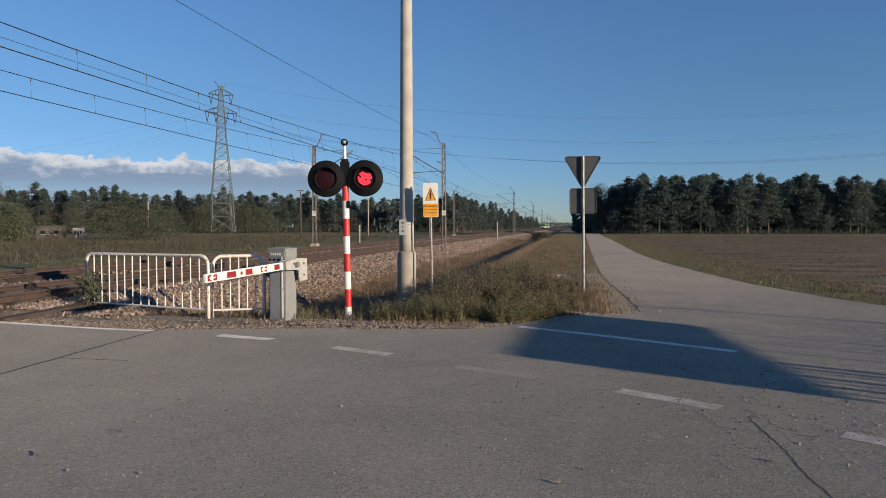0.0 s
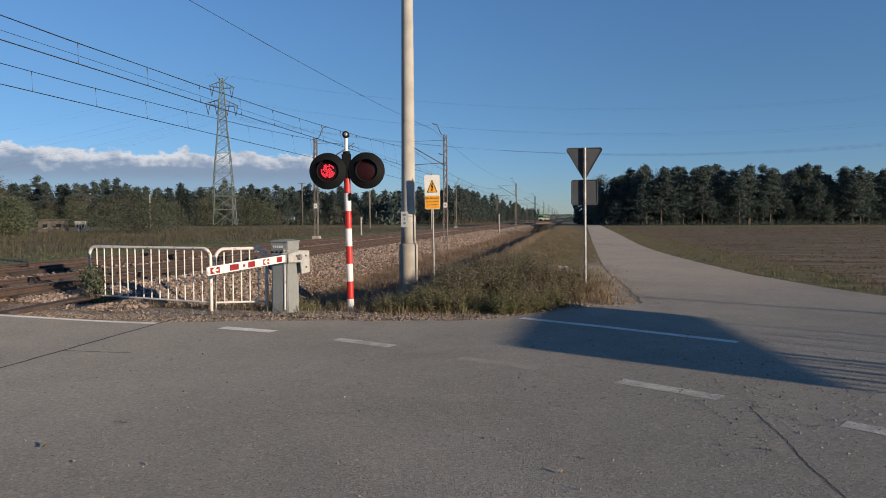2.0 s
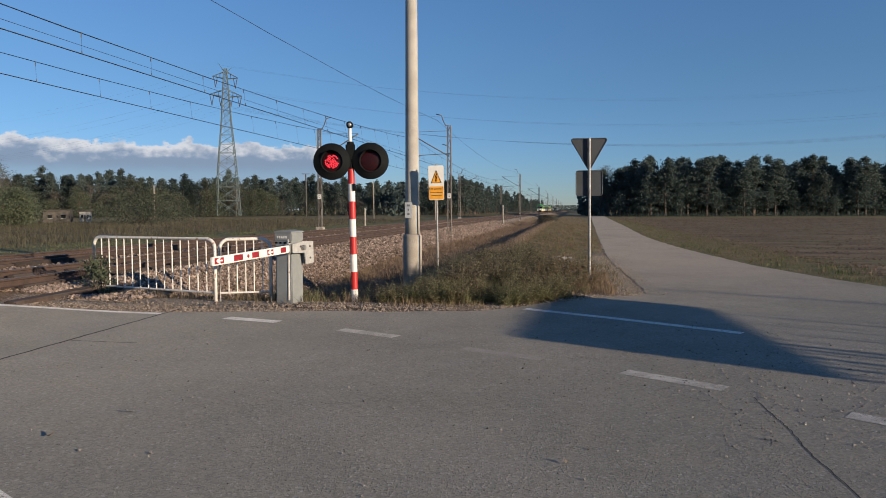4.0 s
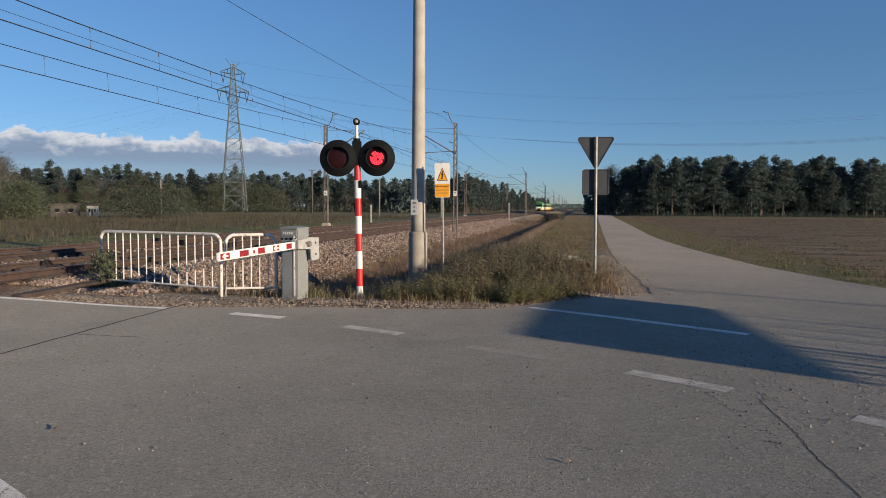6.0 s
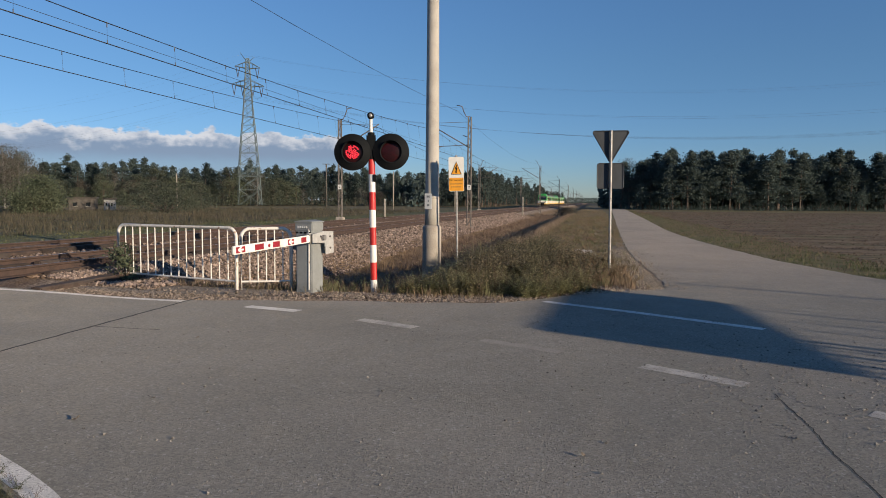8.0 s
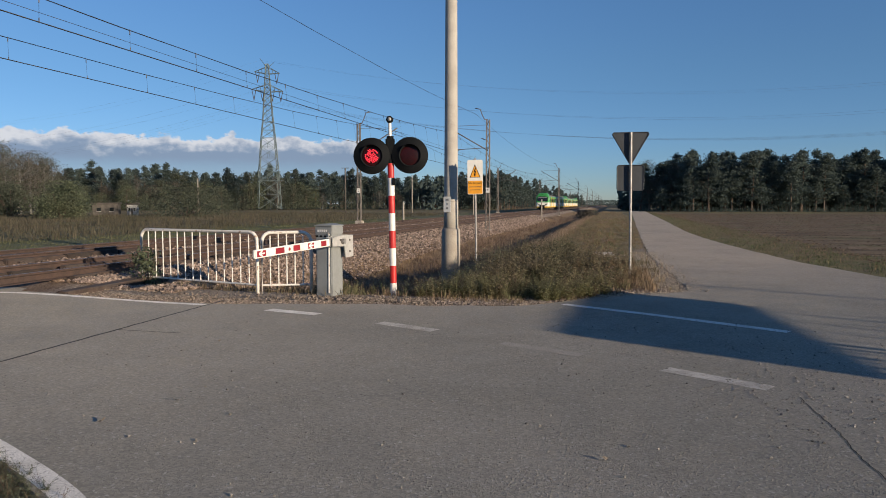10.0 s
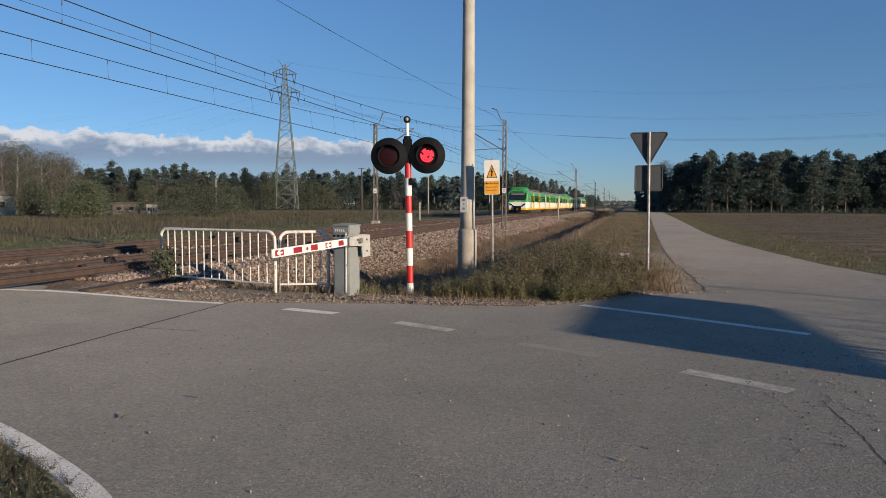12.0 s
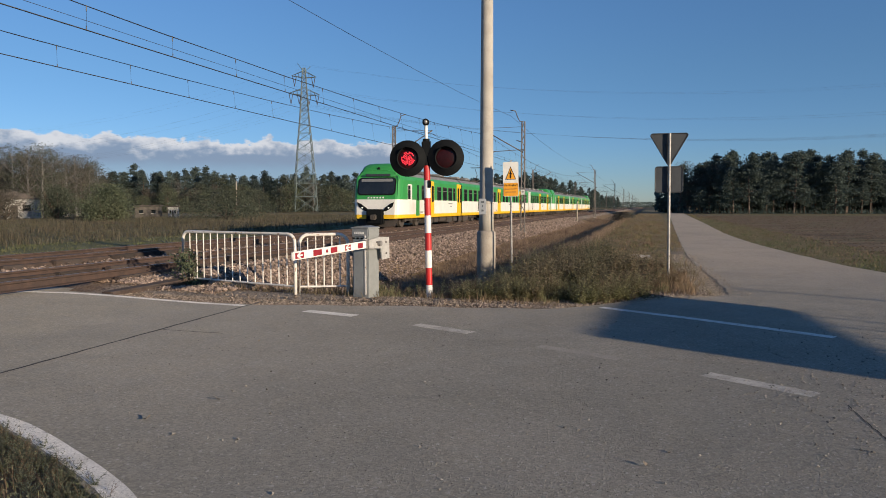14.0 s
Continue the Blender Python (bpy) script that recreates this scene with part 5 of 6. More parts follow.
def car_door(body, side, y, colour, w=1.30):
    for d in (-1, 1):
        bm = plate(new_bm(), rounded(w / 2 - 0.012, 2.20, 0.04), 0.030, side_m(side, y + d * w / 4, 1.82))
        part("door_leaf", bm, colour, body, "yellow sliding door leaf" if colour == T_YELLOW else "")
        bm = plate(new_bm(), rounded(w / 2 - 0.24, 1.02, 0.07), 0.046, side_m(side, y + d * w / 4, 2.12))
        part("door_glass", bm, T_GLASS, body)


DROP = 0.10      # how far the bodies sit below the drawn floor height


def bogie(body, y):
    bm = new_bm()
    for side in (-1, 1):
        box(bm, (0.16, 2.9, 0.30), (side * 1.02, y, 0.52), 0.05)
        for d in (-0.45, 0.45):
            lathe(bm, [(0.30, 0.10), (0.62, 0.10)], 8, "Z", (side * 1.06, y + d, 0.0))
    box(bm, (1.9, 0.5, 0.24), (0, y, 0.58), 0.04)
    part("bogie", bm, T_UNDER, body).location.z = DROP
    for d in (-1.35, 1.35):
        for side in (-1, 1):
            bm = new_bm()
            r = 0.46
            seg = 20
            for x0, x1, rr in ((0.70, 0.82, r), (0.66, 0.70, r + 0.03)):
                rod(bm, (side * x0, y + d, r), (side * x1, y + d, r), rr, seg=seg)
            box(bm, (0.2, 0.3, 0.26), (side * 0.98, y + d, 0.46), 0.03)
            part("wheel", bm, T_UNDER, body).location.z = DROP


def under_gear(body, seed):
    rnd = random.Random(seed)
    y = 5.6
    while y < CAR - 5.8:
        w = rnd.uniform(0.7, 1.7)
        h = rnd.uniform(0.28, 0.46)
        part("underfloor_box", box(new_bm(), (2.3, w, h), (0, y + w / 2, 0.66 - h / 2), 0.03), T_UNDER, body)
        y += w + rnd.uniform(0.1, 0.5)


def roof_gear(body, seed, pantograph):
    rnd = random.Random(seed)
    for y in (4.2, 8.0, 11.6, 15.2, 18.4):
        y += rnd.uniform(-0.5, 0.5)
        part("roof_vent", box(new_bm(), (1.1, rnd.uniform(0.7, 1.5), 0.22), (0, y, 3.50), 0.05), T_ROOF, body)
    part("roof_conduit", rod(new_bm(), (0.95, 1.2, 3.36), (0.95, CAR - 0.8, 3.36), 0.05, seg=6), T_UNDER, body)
    if pantograph:
        bm = new_bm()
        for x in (-0.55, 0.55):
            rod(bm, (x, 3.2, 3.62), (x, 4.6, 4.15), 0.03, seg=6)
            rod(bm, (x, 4.6, 4.15), (x * 0.9, 3.5, 4.80), 0.022, seg=6)
            rod(bm, (x, 2.8, 3.5), (x, 2.8, 3.65), 0.06, seg=8)
            rod(bm, (x, 4.9, 3.5), (x, 4.9, 3.65), 0.06, seg=8)
        box(bm, (1.3, 2.3, 0.06), (0, 3.85, 3.62))
        box(bm, (1.75, 0.30, 0.05), (0, 3.5, 4.83), 0.02)
        part("pantograph", bm, T_UNDER, body)


def cab_front(body):
    """Windscreen, lamps and coupler of the driving end."""
    part("windscreen_rubber", plate(new_bm(), rounded(2.28, 1.04, 0.22), 0.05, pose(0, 0.245, 2.46, -16.5)), BLACK, body)
    part("windscreen", plate(new_bm(), rounded(2.16, 0.92, 0.16), 0.05, pose(0, 0.238, 2.47, -16.5)), T_GLASS, body)
    part("sun_blind", plate(new_bm(), rounded(1.9, 0.16, 0.04), 0.01, pose(0, 0.282, 2.80, -16.5)), T_ROOF, body, "pale sun blind and destination display")
    bm = rod(new_bm(), (0.25, 0.20, 2.05), (-0.2, 0.32, 2.55), 0.014, seg=5)
    part("wiper", bm, BLACK, body)
    for side in (-1, 1):
        eye = [(0.02, 1.02), (0.32, 1.08), (0.66, 1.30), (0.76, 1.56), (0.54, 1.48), (0.22, 1.26)]
        bm = plate(new_bm(), [(side * (x + 0.36), z) for x, z in eye], 0.07, pose(0, 0.03, 0))
        part("lamp_cluster", bm, BLACK, body, "slanted black headlamp cluster")
        bm = lathe(new_bm(), [(-0.02, 0.002), (-0.018, 0.045), (0.02, 0.045)], 14, "Y", (side * 0.80, -0.008, 1.25), close=False)
        part("headlamp", bm, HEADLIGHT, body, "lit white headlamp")
    bm = box(new_bm(), (1.0, 0.40, 0.86), (0, 0.0, 0.74), 0.06)
    part("coupler_pocket", bm, BLACK, body)
    bm = box(new_bm(), (0.30, 0.60, 0.30), (0, -0.22, 0.72), 0.05)
    rod(bm, (0, -0.5, 0.72), (0, 0.2, 0.72), 0.09, seg=10)
    part("coupler", bm, T_UNDER, body)
    bm = plate(new_bm(), [(-1.25, 0.62), (1.25, 0.62), (1.1, 0.22), (0.5, 0.16), (-0.5, 0.16), (-1.1, 0.22)], 0.05, pose(0, 0.25, 0))
    part("snow_plough", bm, T_UNDER, body)
    bm, rows = new_bm(), []
    for y, w0, w1, zt in ((0.44, 1.12, 0.95, 3.22), (0.58, 1.18, 0.93, 3.50), (0.80, 1.20, 0.90, 3.70), (1.15, 1.22, 0.90, 3.78), (2.70, 1.22, 0.90, 3.78), (3.05, 1.22, 0.92, 3.66), (3.25, 1.20, 0.94, 3.40)):
        half = [(w0, 3.02), (w0 * 0.995, 3.20), (w0 * 0.40 + w1 * 0.60, zt - 0.12), (w1, zt - 0.05), (w1 * 0.90, zt - 0.01), (w1 * 0.45, zt + 0.02)]
        half = [(x, max(z, 3.02 + 0.01 * i)) for i, (x, z) in enumerate(half)]
        rows.append([bm.verts.new((x, y, z)) for x, z in half] + [bm.verts.new((-x, y, z)) for x, z in half[::-1]])
    for p, q in zip(rows, rows[1:]):
        for i in range(len(p) - 1):
            bm.faces.new((p[i], p[i + 1], q[i + 1], q[i]))
    bm.faces.new(rows[0]), bm.faces.new(rows[-1])
    bmesh.ops.recalc_face_normals(bm, faces=bm.faces[:])
    for f in bm.faces:
        f.smooth = True
    part("roof_fairing", bm, T_GREEN, body, "green domed roof fairing above the cab")
    part("fairing_grille", plate(new_bm(), rounded(1.5, 0.14, 0.03), 0.03, pose(0, 0.43, 3.10, -16.5)), GREY_DARK, body, "grey display strip above the windscreen")
    for side in (-1, 1):
        bm = box(new_bm(), (0.22, 0.10, 0.16), (side * 1.26, 0.95, 3.14), 0.03)
        part("mirror_camera", bm, T_GREEN, body)
    bm = lathe(new_bm(), [(-0.05, 0.002), (-0.045, 0.09), (0.05, 0.10)], 14, "Y", (0, 0.56, 3.46), close=False)
    part("top_lamp", bm, BLACK, body)
    bm = new_bm()
    for i in range(6):
        box(bm, (0.09, 0.05, 0.09), (-0.45 + 0.18 * i, 0.075, 1.82))
    part("number_bar", bm, T_WHITE, body, "row of white bars under the windscreen")


def build_train():
    train = empty("commuter_train", pose(*at(36.4, FAR, RAIL_TOP), 0, 0, -math.degrees(TURN)), "green, white and yellow six-car electric commuter train", "train")
    for unit in range(2):
        for k in range(3):
            front = k == 0
            rear = k == 2
            y0 = (unit * 3 + k) * (CAR + GAP)
            body = car_shell(train, front or rear, label="train car with green, white and yellow bands")
            body.matrix_basis = pose(0, y0 + CAR, -DROP, 0, 0, 180) if rear else pose(0, y0, -DROP)
            if k == 1:
                doors, windows = (5.0, CAR - 5.0), (1.6, 3.0, 7.1, 8.6, 10.45, 12.3, 13.8, CAR - 3.0, CAR - 1.6)
            else:
                doors, windows = (5.75, 12.55), (4.35, 7.55, 8.85, 10.15, 11.2, 14.35, 15.85, 17.35, 18.85)
            for side in (-1, 1):
                for y in doors:
                    car_door(body, side, y, T_YELLOW)
                for y in windows:
                    car_window(body, side, y, 0.82 if y not in (11.2,) else 0.45)
                    car_pane(body, side, y, 0.82 if y not in (11.2,) else 0.45)
                if k != 1:
                    car_window(body, side, 1.75, 0.62, 0.86, 2.14, T_WHITE)
                    car_pane(body, side, 1.62, 0.42, 0.80, 2.14)
                    bm = plate(new_bm(), rounded(0.62, 2.15, 0.05), 0.022, side_m(side, 3.15, 1.84))
                    part("cab_door", bm, T_GREEN, body)
                    bm = plate(new_bm(), rounded(0.28, 0.92, 0.05), 0.040, side_m(side, 3.15, 2.14))
                    part("cab_door_glass", bm, T_GLASS, body)
                    bm = plate(new_bm(), [(-0.10, 0.7), (0.22, 1.9), (0.42, 1.9), (0.12, 0.7)], 0.02, side_m(side, 18.3, 0.25))
                    part("diagonal_stripe", bm, BLACK, body, "black diagonal livery stripe")
                    bm = plate(new_bm(), rounded(0.85, 1.30, 0.02), 0.010, side_m(side, 20.3, 2.36))
                    part("white_panel", bm, T_WHITE, body)
                for w, y, z in ((0.95, 10.2, 1.52), (0.34, 10.35, 1.33), (0.5, 3.9, 0.98)):
                    bm = plate(new_bm(), rounded(w, 0.075, 0.02), 0.02, side_m(side, y, z))
                    part("lettering_bar", bm, GREY, body, "grey bar in place of small lettering")
            bogie(body, 3.4)
            bogie(body, CAR - 3.4)
            under_gear(body, unit * 3 + k)
            roof_gear(body, unit * 3 + k + 9, k == 1)
            if front or rear:
                cab_front(body)
            bm = box(new_bm(), (2.3, GAP + 0.1, 2.5), (0, CAR + GAP / 2, 1.95), 0.05)
            if not (rear and unit == 1) and not rear:
                part("gangway", bm, T_UNDER, body)
            else:
                bm.free()
    return train


TRAIN = build_train()


# ---- unseen board and posts, added to cast the shadow across the lane's mouth ----
def build_shadow_board():
    ux, uy, px, py = 0.80, -0.60, 0.60, 0.80

    def spot(u, p):
        return u * ux + p * px, u * uy + p * py
    tan = math.tan(SUN_EL)
    a, b = spot(8.0, 7.66), spot(6.2, 11.72)
    yaw = math.atan2(b[1] - a[1], b[0] - a[0])
    n = math.hypot(b[0] - a[0], b[1] - a[1])
    board = empty("roadside_board", Matrix.Translation((*a, 0)) @ Matrix.Rotation(yaw, 4, "Z"), "unseen grey board on thin posts, added to cast a shadow", "sign board")
    z0, z1 = 9.75 * tan, 12.95 * tan
    outline = [(0.0, z0 - 0.10), (n * 0.5, z0 - 0.03), (n - 0.25, z0 + 0.03), (n - 0.06, z0 + 0.10), (n, z0 + 0.22), (n, z1 - 0.10), (n - 0.1, z1 - 0.02), (0.06, z1), (0.0, z1 - 0.05)]
    part("panel", plate(new_bm(), outline, 0.05), GREY_DARK, board)
    # posts spaced and sized after the shadow streaks on the asphalt
    for p, r, dx in ((7.72, 0.030, 0.0), (7.92, 0.020, 0.03), (8.12, 0.045, -0.02), (8.36, 0.022, 0.03), (8.52, 0.05, 0.0), (8.74, 0.020, -0.04), (8.93, 0.045, 0.01), (9.14, 0.055, 0.02),
                     (9.45, 0.016, 0.0), (9.86, 0.022, -0.03), (10.06, 0.014, 0.02), (10.46, 0.026, 0.0), (10.72, 0.014, 0.03), (11.17, 0.030, 0.0), (11.5, 0.014, 0.0)):
        t = (p - 7.66) / (11.72 - 7.66)
        part("post", rod(new_bm(), (t * n + dx, 0, -0.2), (t * n - dx, 0, z0 + 0.2), r, seg=8), ZINC, board)
    # one more unseen post, added for the single streak farther up the lane
    x, y = spot(7.0, 13.75)
    build_post("steel_post", x, y, 0.0, 16 * tan, 0.05, ZINC, "unseen thin post, added to cast a streak of shadow", "post")


build_shadow_board()


# ---- plants ----
def outline_test(points):
    pts = np.array([(p[0], p[1]) for p in points])
    x0, y0 = pts[:, 0], pts[:, 1]
    x1, y1 = np.roll(x0, -1), np.roll(y0, -1)

    def inside(x, y):
        cross = (y0 > y) != (y1 > y)
        xs = x0 + (y - y0) / np.where(y1 == y0, 1e-9, y1 - y0) * (x1 - x0)
        return bool(np.sum(cross & (x < xs)) % 2)
    return inside


PAVED = outline_test([at(10.62, -40).to_2d(), at(10.62, -6).to_2d()] + [Vector(p) for p in FAR_EDGE[1:]] + spline(LANE_LEFT, 4) + spline(LANE_RIGHT, 4)
                     + [Vector(p) for p in ((26, -8), (20, -26), (-1.7, -26))] + [Vector(p) for p in NEAR_EDGE[::-1][:-1]] + [at(4.75, -6).to_2d(), at(4.75, -40).to_2d()])


def scatter(n, s_range, o_range, seed, power=1.0, keep=None):
    rnd = random.Random(seed)
    out = []
    while len(out) < n:
        s = s_range[0] + (s_range[1] - s_range[0]) * rnd.random() ** power
        o = rnd.uniform(*o_range)
        p = at(s, o)
        if PAVED(p.x, p.y) or (keep and not keep(s, o, p, rnd)):
            continue
        out.append((p.x, p.y, ground_z(p.x, p.y)))
    return np.array(out)


def blades(name, places, h, w, lean, material, label, category, seed):
    """Tapered, bent blades of grass, joined."""
    rnd = np.random.RandomState(seed)
    n = len(places)
    hh = h * (0.6 + 0.4 * rnd.rand(n)) if isinstance(h, np.ndarray) else rnd.uniform(h[0], h[1], n) * (0.6 + 0.4 * rnd.rand(n))
    ww = rnd.uniform(w[0], w[1], n)
    a, b = rnd.uniform(0, 6.28, n), rnd.uniform(0, 6.28, n)
    side = np.stack([np.cos(a), np.sin(a), np.zeros(n)], -1) * ww[:, None] / 2
    tip = np.stack([np.cos(b), np.sin(b), np.zeros(n)], -1) * (hh * rnd.uniform(0, lean, n))[:, None]
    up = np.zeros((n, 3))
    up[:, 2] = hh
    base = places - np.array((0, 0, 0.02))
    mid = base + up * 0.55 + tip * 0.3
    v = np.stack([base - side, base + side, mid + side * 0.75, mid - side * 0.75, base + up * (1 - 0.1 * lean) + tip], 1).reshape(-1, 3)
    k = 5 * np.arange(n)[:, None]
    quads = (k + np.array([[0, 1, 2, 3]])).tolist()
    tris = (k + np.array([[3, 2, 4]])).tolist()
    ob = raw(name, v.tolist(), quads + tris, material)
    return tagged(ob, label, category, kind="stuff")


def leafy(name, places, h, leaf, per, material, label, category, seed, spread=0.22):
    """Low leafy weeds: small leaf diamonds along leaning stems, joined."""
    rnd = np.random.RandomState(seed)
    n = len(places) * per
    base = np.repeat(places, per, 0)
    t = rnd.rand(n) ** 0.7
    hh = np.repeat(rnd.uniform(h[0], h[1], len(places)), per)
    c = base + np.stack([rnd.normal(0, spread, n) * (0.4 + t), rnd.normal(0, spread, n) * (0.4 + t), t * hh], -1)
    return leaf_cloud(name, c, leaf, material, seed, label, category)


def weeds(name, places, h, leaf, material, label, seed, lean=(0.1, 0.85)):
    """Bushy weeds: leaning stems, each set with leaves that shrink towards its tip, joined."""
    rnd = np.random.RandomState(seed)
    leaves, stalks = [], []
    for p in places:
        hh, stems = rnd.uniform(*h), rnd.randint(4, 9)
        for _ in range(stems):
            a = rnd.uniform(0, 6.28)
            way = np.array((math.cos(a), math.sin(a), 0)) * rnd.uniform(*lean)
            tall = hh * rnd.uniform(0.6, 1.0)
            n = int(9 + tall * 16)
            t = np.linspace(0.08, 1.0, n)[:, None]
            c = p + way * tall * t ** 1.3 + np.array((0, 0, 1)) * tall * t
            b = rnd.uniform(0, 6.28) + 2.4 * np.arange(n)
            u = np.stack([np.cos(b), np.sin(b), rnd.uniform(0.1, 0.9, n)], -1)
            u /= np.linalg.norm(u, axis=1)[:, None]
            w = np.stack([-np.sin(b), np.cos(b), rnd.normal(0, 0.25, n)], -1)
            size = leaf * (1.15 - 0.75 * t) * rnd.uniform(0.7, 1.3, (n, 1))
            leaves.append(np.stack([c, c + u * size + w * size * 0.38, c + u * size * 2.1 - np.array((0, 0, 0.35)) * size, c + u * size - w * size * 0.38], 1))
            side = np.array((-math.sin(a), math.cos(a), 0)) * 0.007 * tall
            top = p + way * tall + np.array((0, 0, tall))
            mid = p + way * tall * 0.4 + np.array((0, 0, tall * 0.5))
            stalks.append(np.stack([p - side, p + side, mid + side, mid - side])[None])
            stalks.append(np.stack([mid - side, mid + side, top + side * 0.4, top - side * 0.4])[None])
    v = np.concatenate(leaves + stalks).reshape(-1, 3)
    ob = raw(name, v.tolist(), (4 * np.arange(len(v) // 4)[:, None] + np.arange(4)[None]).tolist(), material)
    return tagged(ob, label, "weeds", kind="stuff")


def leaf_quads(c, leaf, rnd, outward=None):
    """Leaf diamonds at those places; outward: the way that each one's face tends to look."""
    n = len(c)
    u = rnd.normal(0, 1, (n, 3))
    if outward is not None:
        face = outward + rnd.normal(0, 0.38, (n, 3))
        face /= np.linalg.norm(face, axis=1)[:, None] + 1e-9
        u -= (u * face).sum(1)[:, None] * face
    u /= np.linalg.norm(u, axis=1)[:, None]
    w = rnd.normal(0, 1, (n, 3)) if outward is None else np.cross(face, u)
    w -= (w * u).sum(1)[:, None] * u
    w /= np.linalg.norm(w, axis=1)[:, None]
    size = rnd.uniform(leaf[0], leaf[1], n)[:, None]
    return np.stack([c - u * size, c + w * size * 0.5, c + u * size, c - w * size * 0.5], 1).reshape(-1, 3)


def leaf_cloud(name, c, leaf, material, seed, label="", category="", parent=None, outward=None):
    rnd = np.random.RandomState(seed)
    v = leaf_quads(np.asarray(c), leaf, rnd, outward)
    f = (4 * np.arange(len(c))[:, None] + np.arange(4)[None]).tolist()
    ob = raw(name, v.tolist(), f, material, parent)
    if category:
        tagged(ob, label, category, kind="stuff")
    return ob


def tufted(n, s_range, o_range, seed, power, tall, scale=1.3, edge=0.0, keep=None):
    """Places of blades and their heights: thick and tall in tufts, thin and short between."""
    rnd = random.Random(seed)
    places, heights = [], []
    while len(places) < n:
        s = s_range[0] + (s_range[1] - s_range[0]) * rnd.random() ** power
        o = rnd.uniform(*o_range)
        p = at(s, o)
        d = noise.noise(Vector((p.x * scale, p.y * scale, seed))) + 0.5 * noise.noise(Vector((p.x * scale * 3, p.y * scale * 3, seed)))
        if d < rnd.uniform(-0.75, 0.45) or PAVED(p.x, p.y) or (keep and not keep(s, o, rnd)):
            continue
        places.append((p.x, p.y, ground_z(p.x, p.y)))
        heights.append(tall * max(0.22, 0.55 + 0.9 * d) * rnd.uniform(0.5, 1.1))
    return np.array(places), np.array(heights)


def tuft_blades(name, made, w, lean, material, label, seed):
    places, heights = made
    return blades(name, places, heights, w, lean, material, label, "grass", seed)


def off_sand(s, o, rnd):
    """Few plants grow on the washed-out sand beside the lane and on the road's gravel edge."""
    if o > 0.35 and s < 26 and rnd.random() < 0.93:
        return False
    if s < 12.35 and abs(o + 3.92) < 0.4 and rnd.random() < 0.9:
        return False
    return not (s < 11.75 and o < 0 and rnd.random() < 0.9)


def build_grass():
    tuft_blades("verge_grass", tufted(38000, (11.3, 150), (-2.9, 1.8), 21, 2.5, 0.17, keep=off_sand), (0.007, 0.016), 0.9, GRASS, "green and straw-coloured grass on the verge", 1)
    tuft_blades("dry_verge_grass", tufted(26000, (11.4, 150), (-3.2, 1.5), 22, 2.3, 0.22, keep=off_sand), (0.005, 0.011), 0.6, DRY, "dry pale grass stalks on the verge", 2)
    tuft_blades("crest_grass", tufted(9000, (12.3, 95), (-3.9, -2.3), 33, 1.6, 0.62, 0.9), (0.006, 0.013), 0.5, FEATHER, "tall feathery pale grass along the ditch", 13)
    tuft_blades("front_grass", tufted(7500, (11.6, 15.2), (-5.8, 0.2), 34, 1.0, 0.40, 1.9, keep=off_sand), (0.005, 0.011), 0.7, GRASS_FRESH, "tall green stalks behind the gravel edge", 14)

    def weeds_at(s, o, p, rnd):
        return noise.noise(Vector((p.x * 0.9, p.y * 0.9, 9.0))) > rnd.uniform(-0.1, 0.35) and off_sand(s, o, rnd)
    def mound(s, o, p, rnd):
        """Thick where the dark weeds have taken the verge, between the front edge and the concrete lump."""
        k = math.exp(-((s - 16.8) / 4.0) ** 2 - ((o + 1.8) / 1.15) ** 2) + 0.45 * noise.noise(Vector((p.x * 1.1, p.y * 1.1, 9.0)))
        return k > rnd.uniform(0.25, 0.75) and off_sand(s, o, rnd)

    def front(s, o, p, rnd):
        return noise.noise(Vector((p.x * 1.6, p.y * 1.6, 4.0))) > rnd.uniform(-0.35, 0.35) + (0.35 if o < -3.4 else 0) and off_sand(s, o, rnd)
    weeds("dark_weeds", scatter(330, (12.3, 22), (-3.0, 0.3), 35, 1.0, mound), (0.30, 0.76), 0.058, WEED_DARK, "dark bushy weeds on the verge", 15)
    weeds("verge_weeds", scatter(330, (11.9, 21), (-3.6, 0.4), 23, 1.1, weeds_at), (0.16, 0.44), 0.045, WEED, "leafy green weeds between road and ditch", 3)
    weeds("straw_weeds", scatter(190, (12.0, 20), (-3.2, 0.4), 44, 1.0, weeds_at), (0.18, 0.46), 0.026, DRY, "withered tan weeds among the green ones", 26)
    weeds("front_weeds", scatter(360, (11.6, 13.6), (-5.9, -0.2), 40, 1.0, front), (0.20, 0.46), 0.036, WEED_FRESH, "grey-green leafy weeds behind the gravel edge", 20)
    weeds("pole_weeds", scatter(150, (12.6, 18.2), (-5.2, -2.6), 39, 1.0, front), (0.25, 0.60), 0.052, WEED_FRESH, "green weeds round the concrete pole", 19)
    def thick(s, o, rnd):
        return noise.noise(Vector((s * 0.9, o * 1.9, 2.0))) > 0.12 and off_sand(s, o, rnd)
    tuft_blades("slope_stalks", tufted(7000, (11.75, 16.5), (-7.6, -2.4), 36, 1.0, 0.46, 1.4), (0.006, 0.013), 0.6, DRY, "brown dry stalks on the slope by the signal", 16)
    tuft_blades("ditch_grass", tufted(18000, (13.2, 95), (-7.6, -2.8), 24, 1.6, 0.32, 0.8), (0.008, 0.020), 0.6, DRY, "tall brown dry grass in the ditch", 4)
    tuft_blades("tufts_tan", tufted(9000, (16, 75), (-2.6, 1.1), 45, 1.5, 0.34, 2.1, keep=thick), (0.006, 0.014), 0.9, DRY, "tan tussocks dotted over the verge", 27)
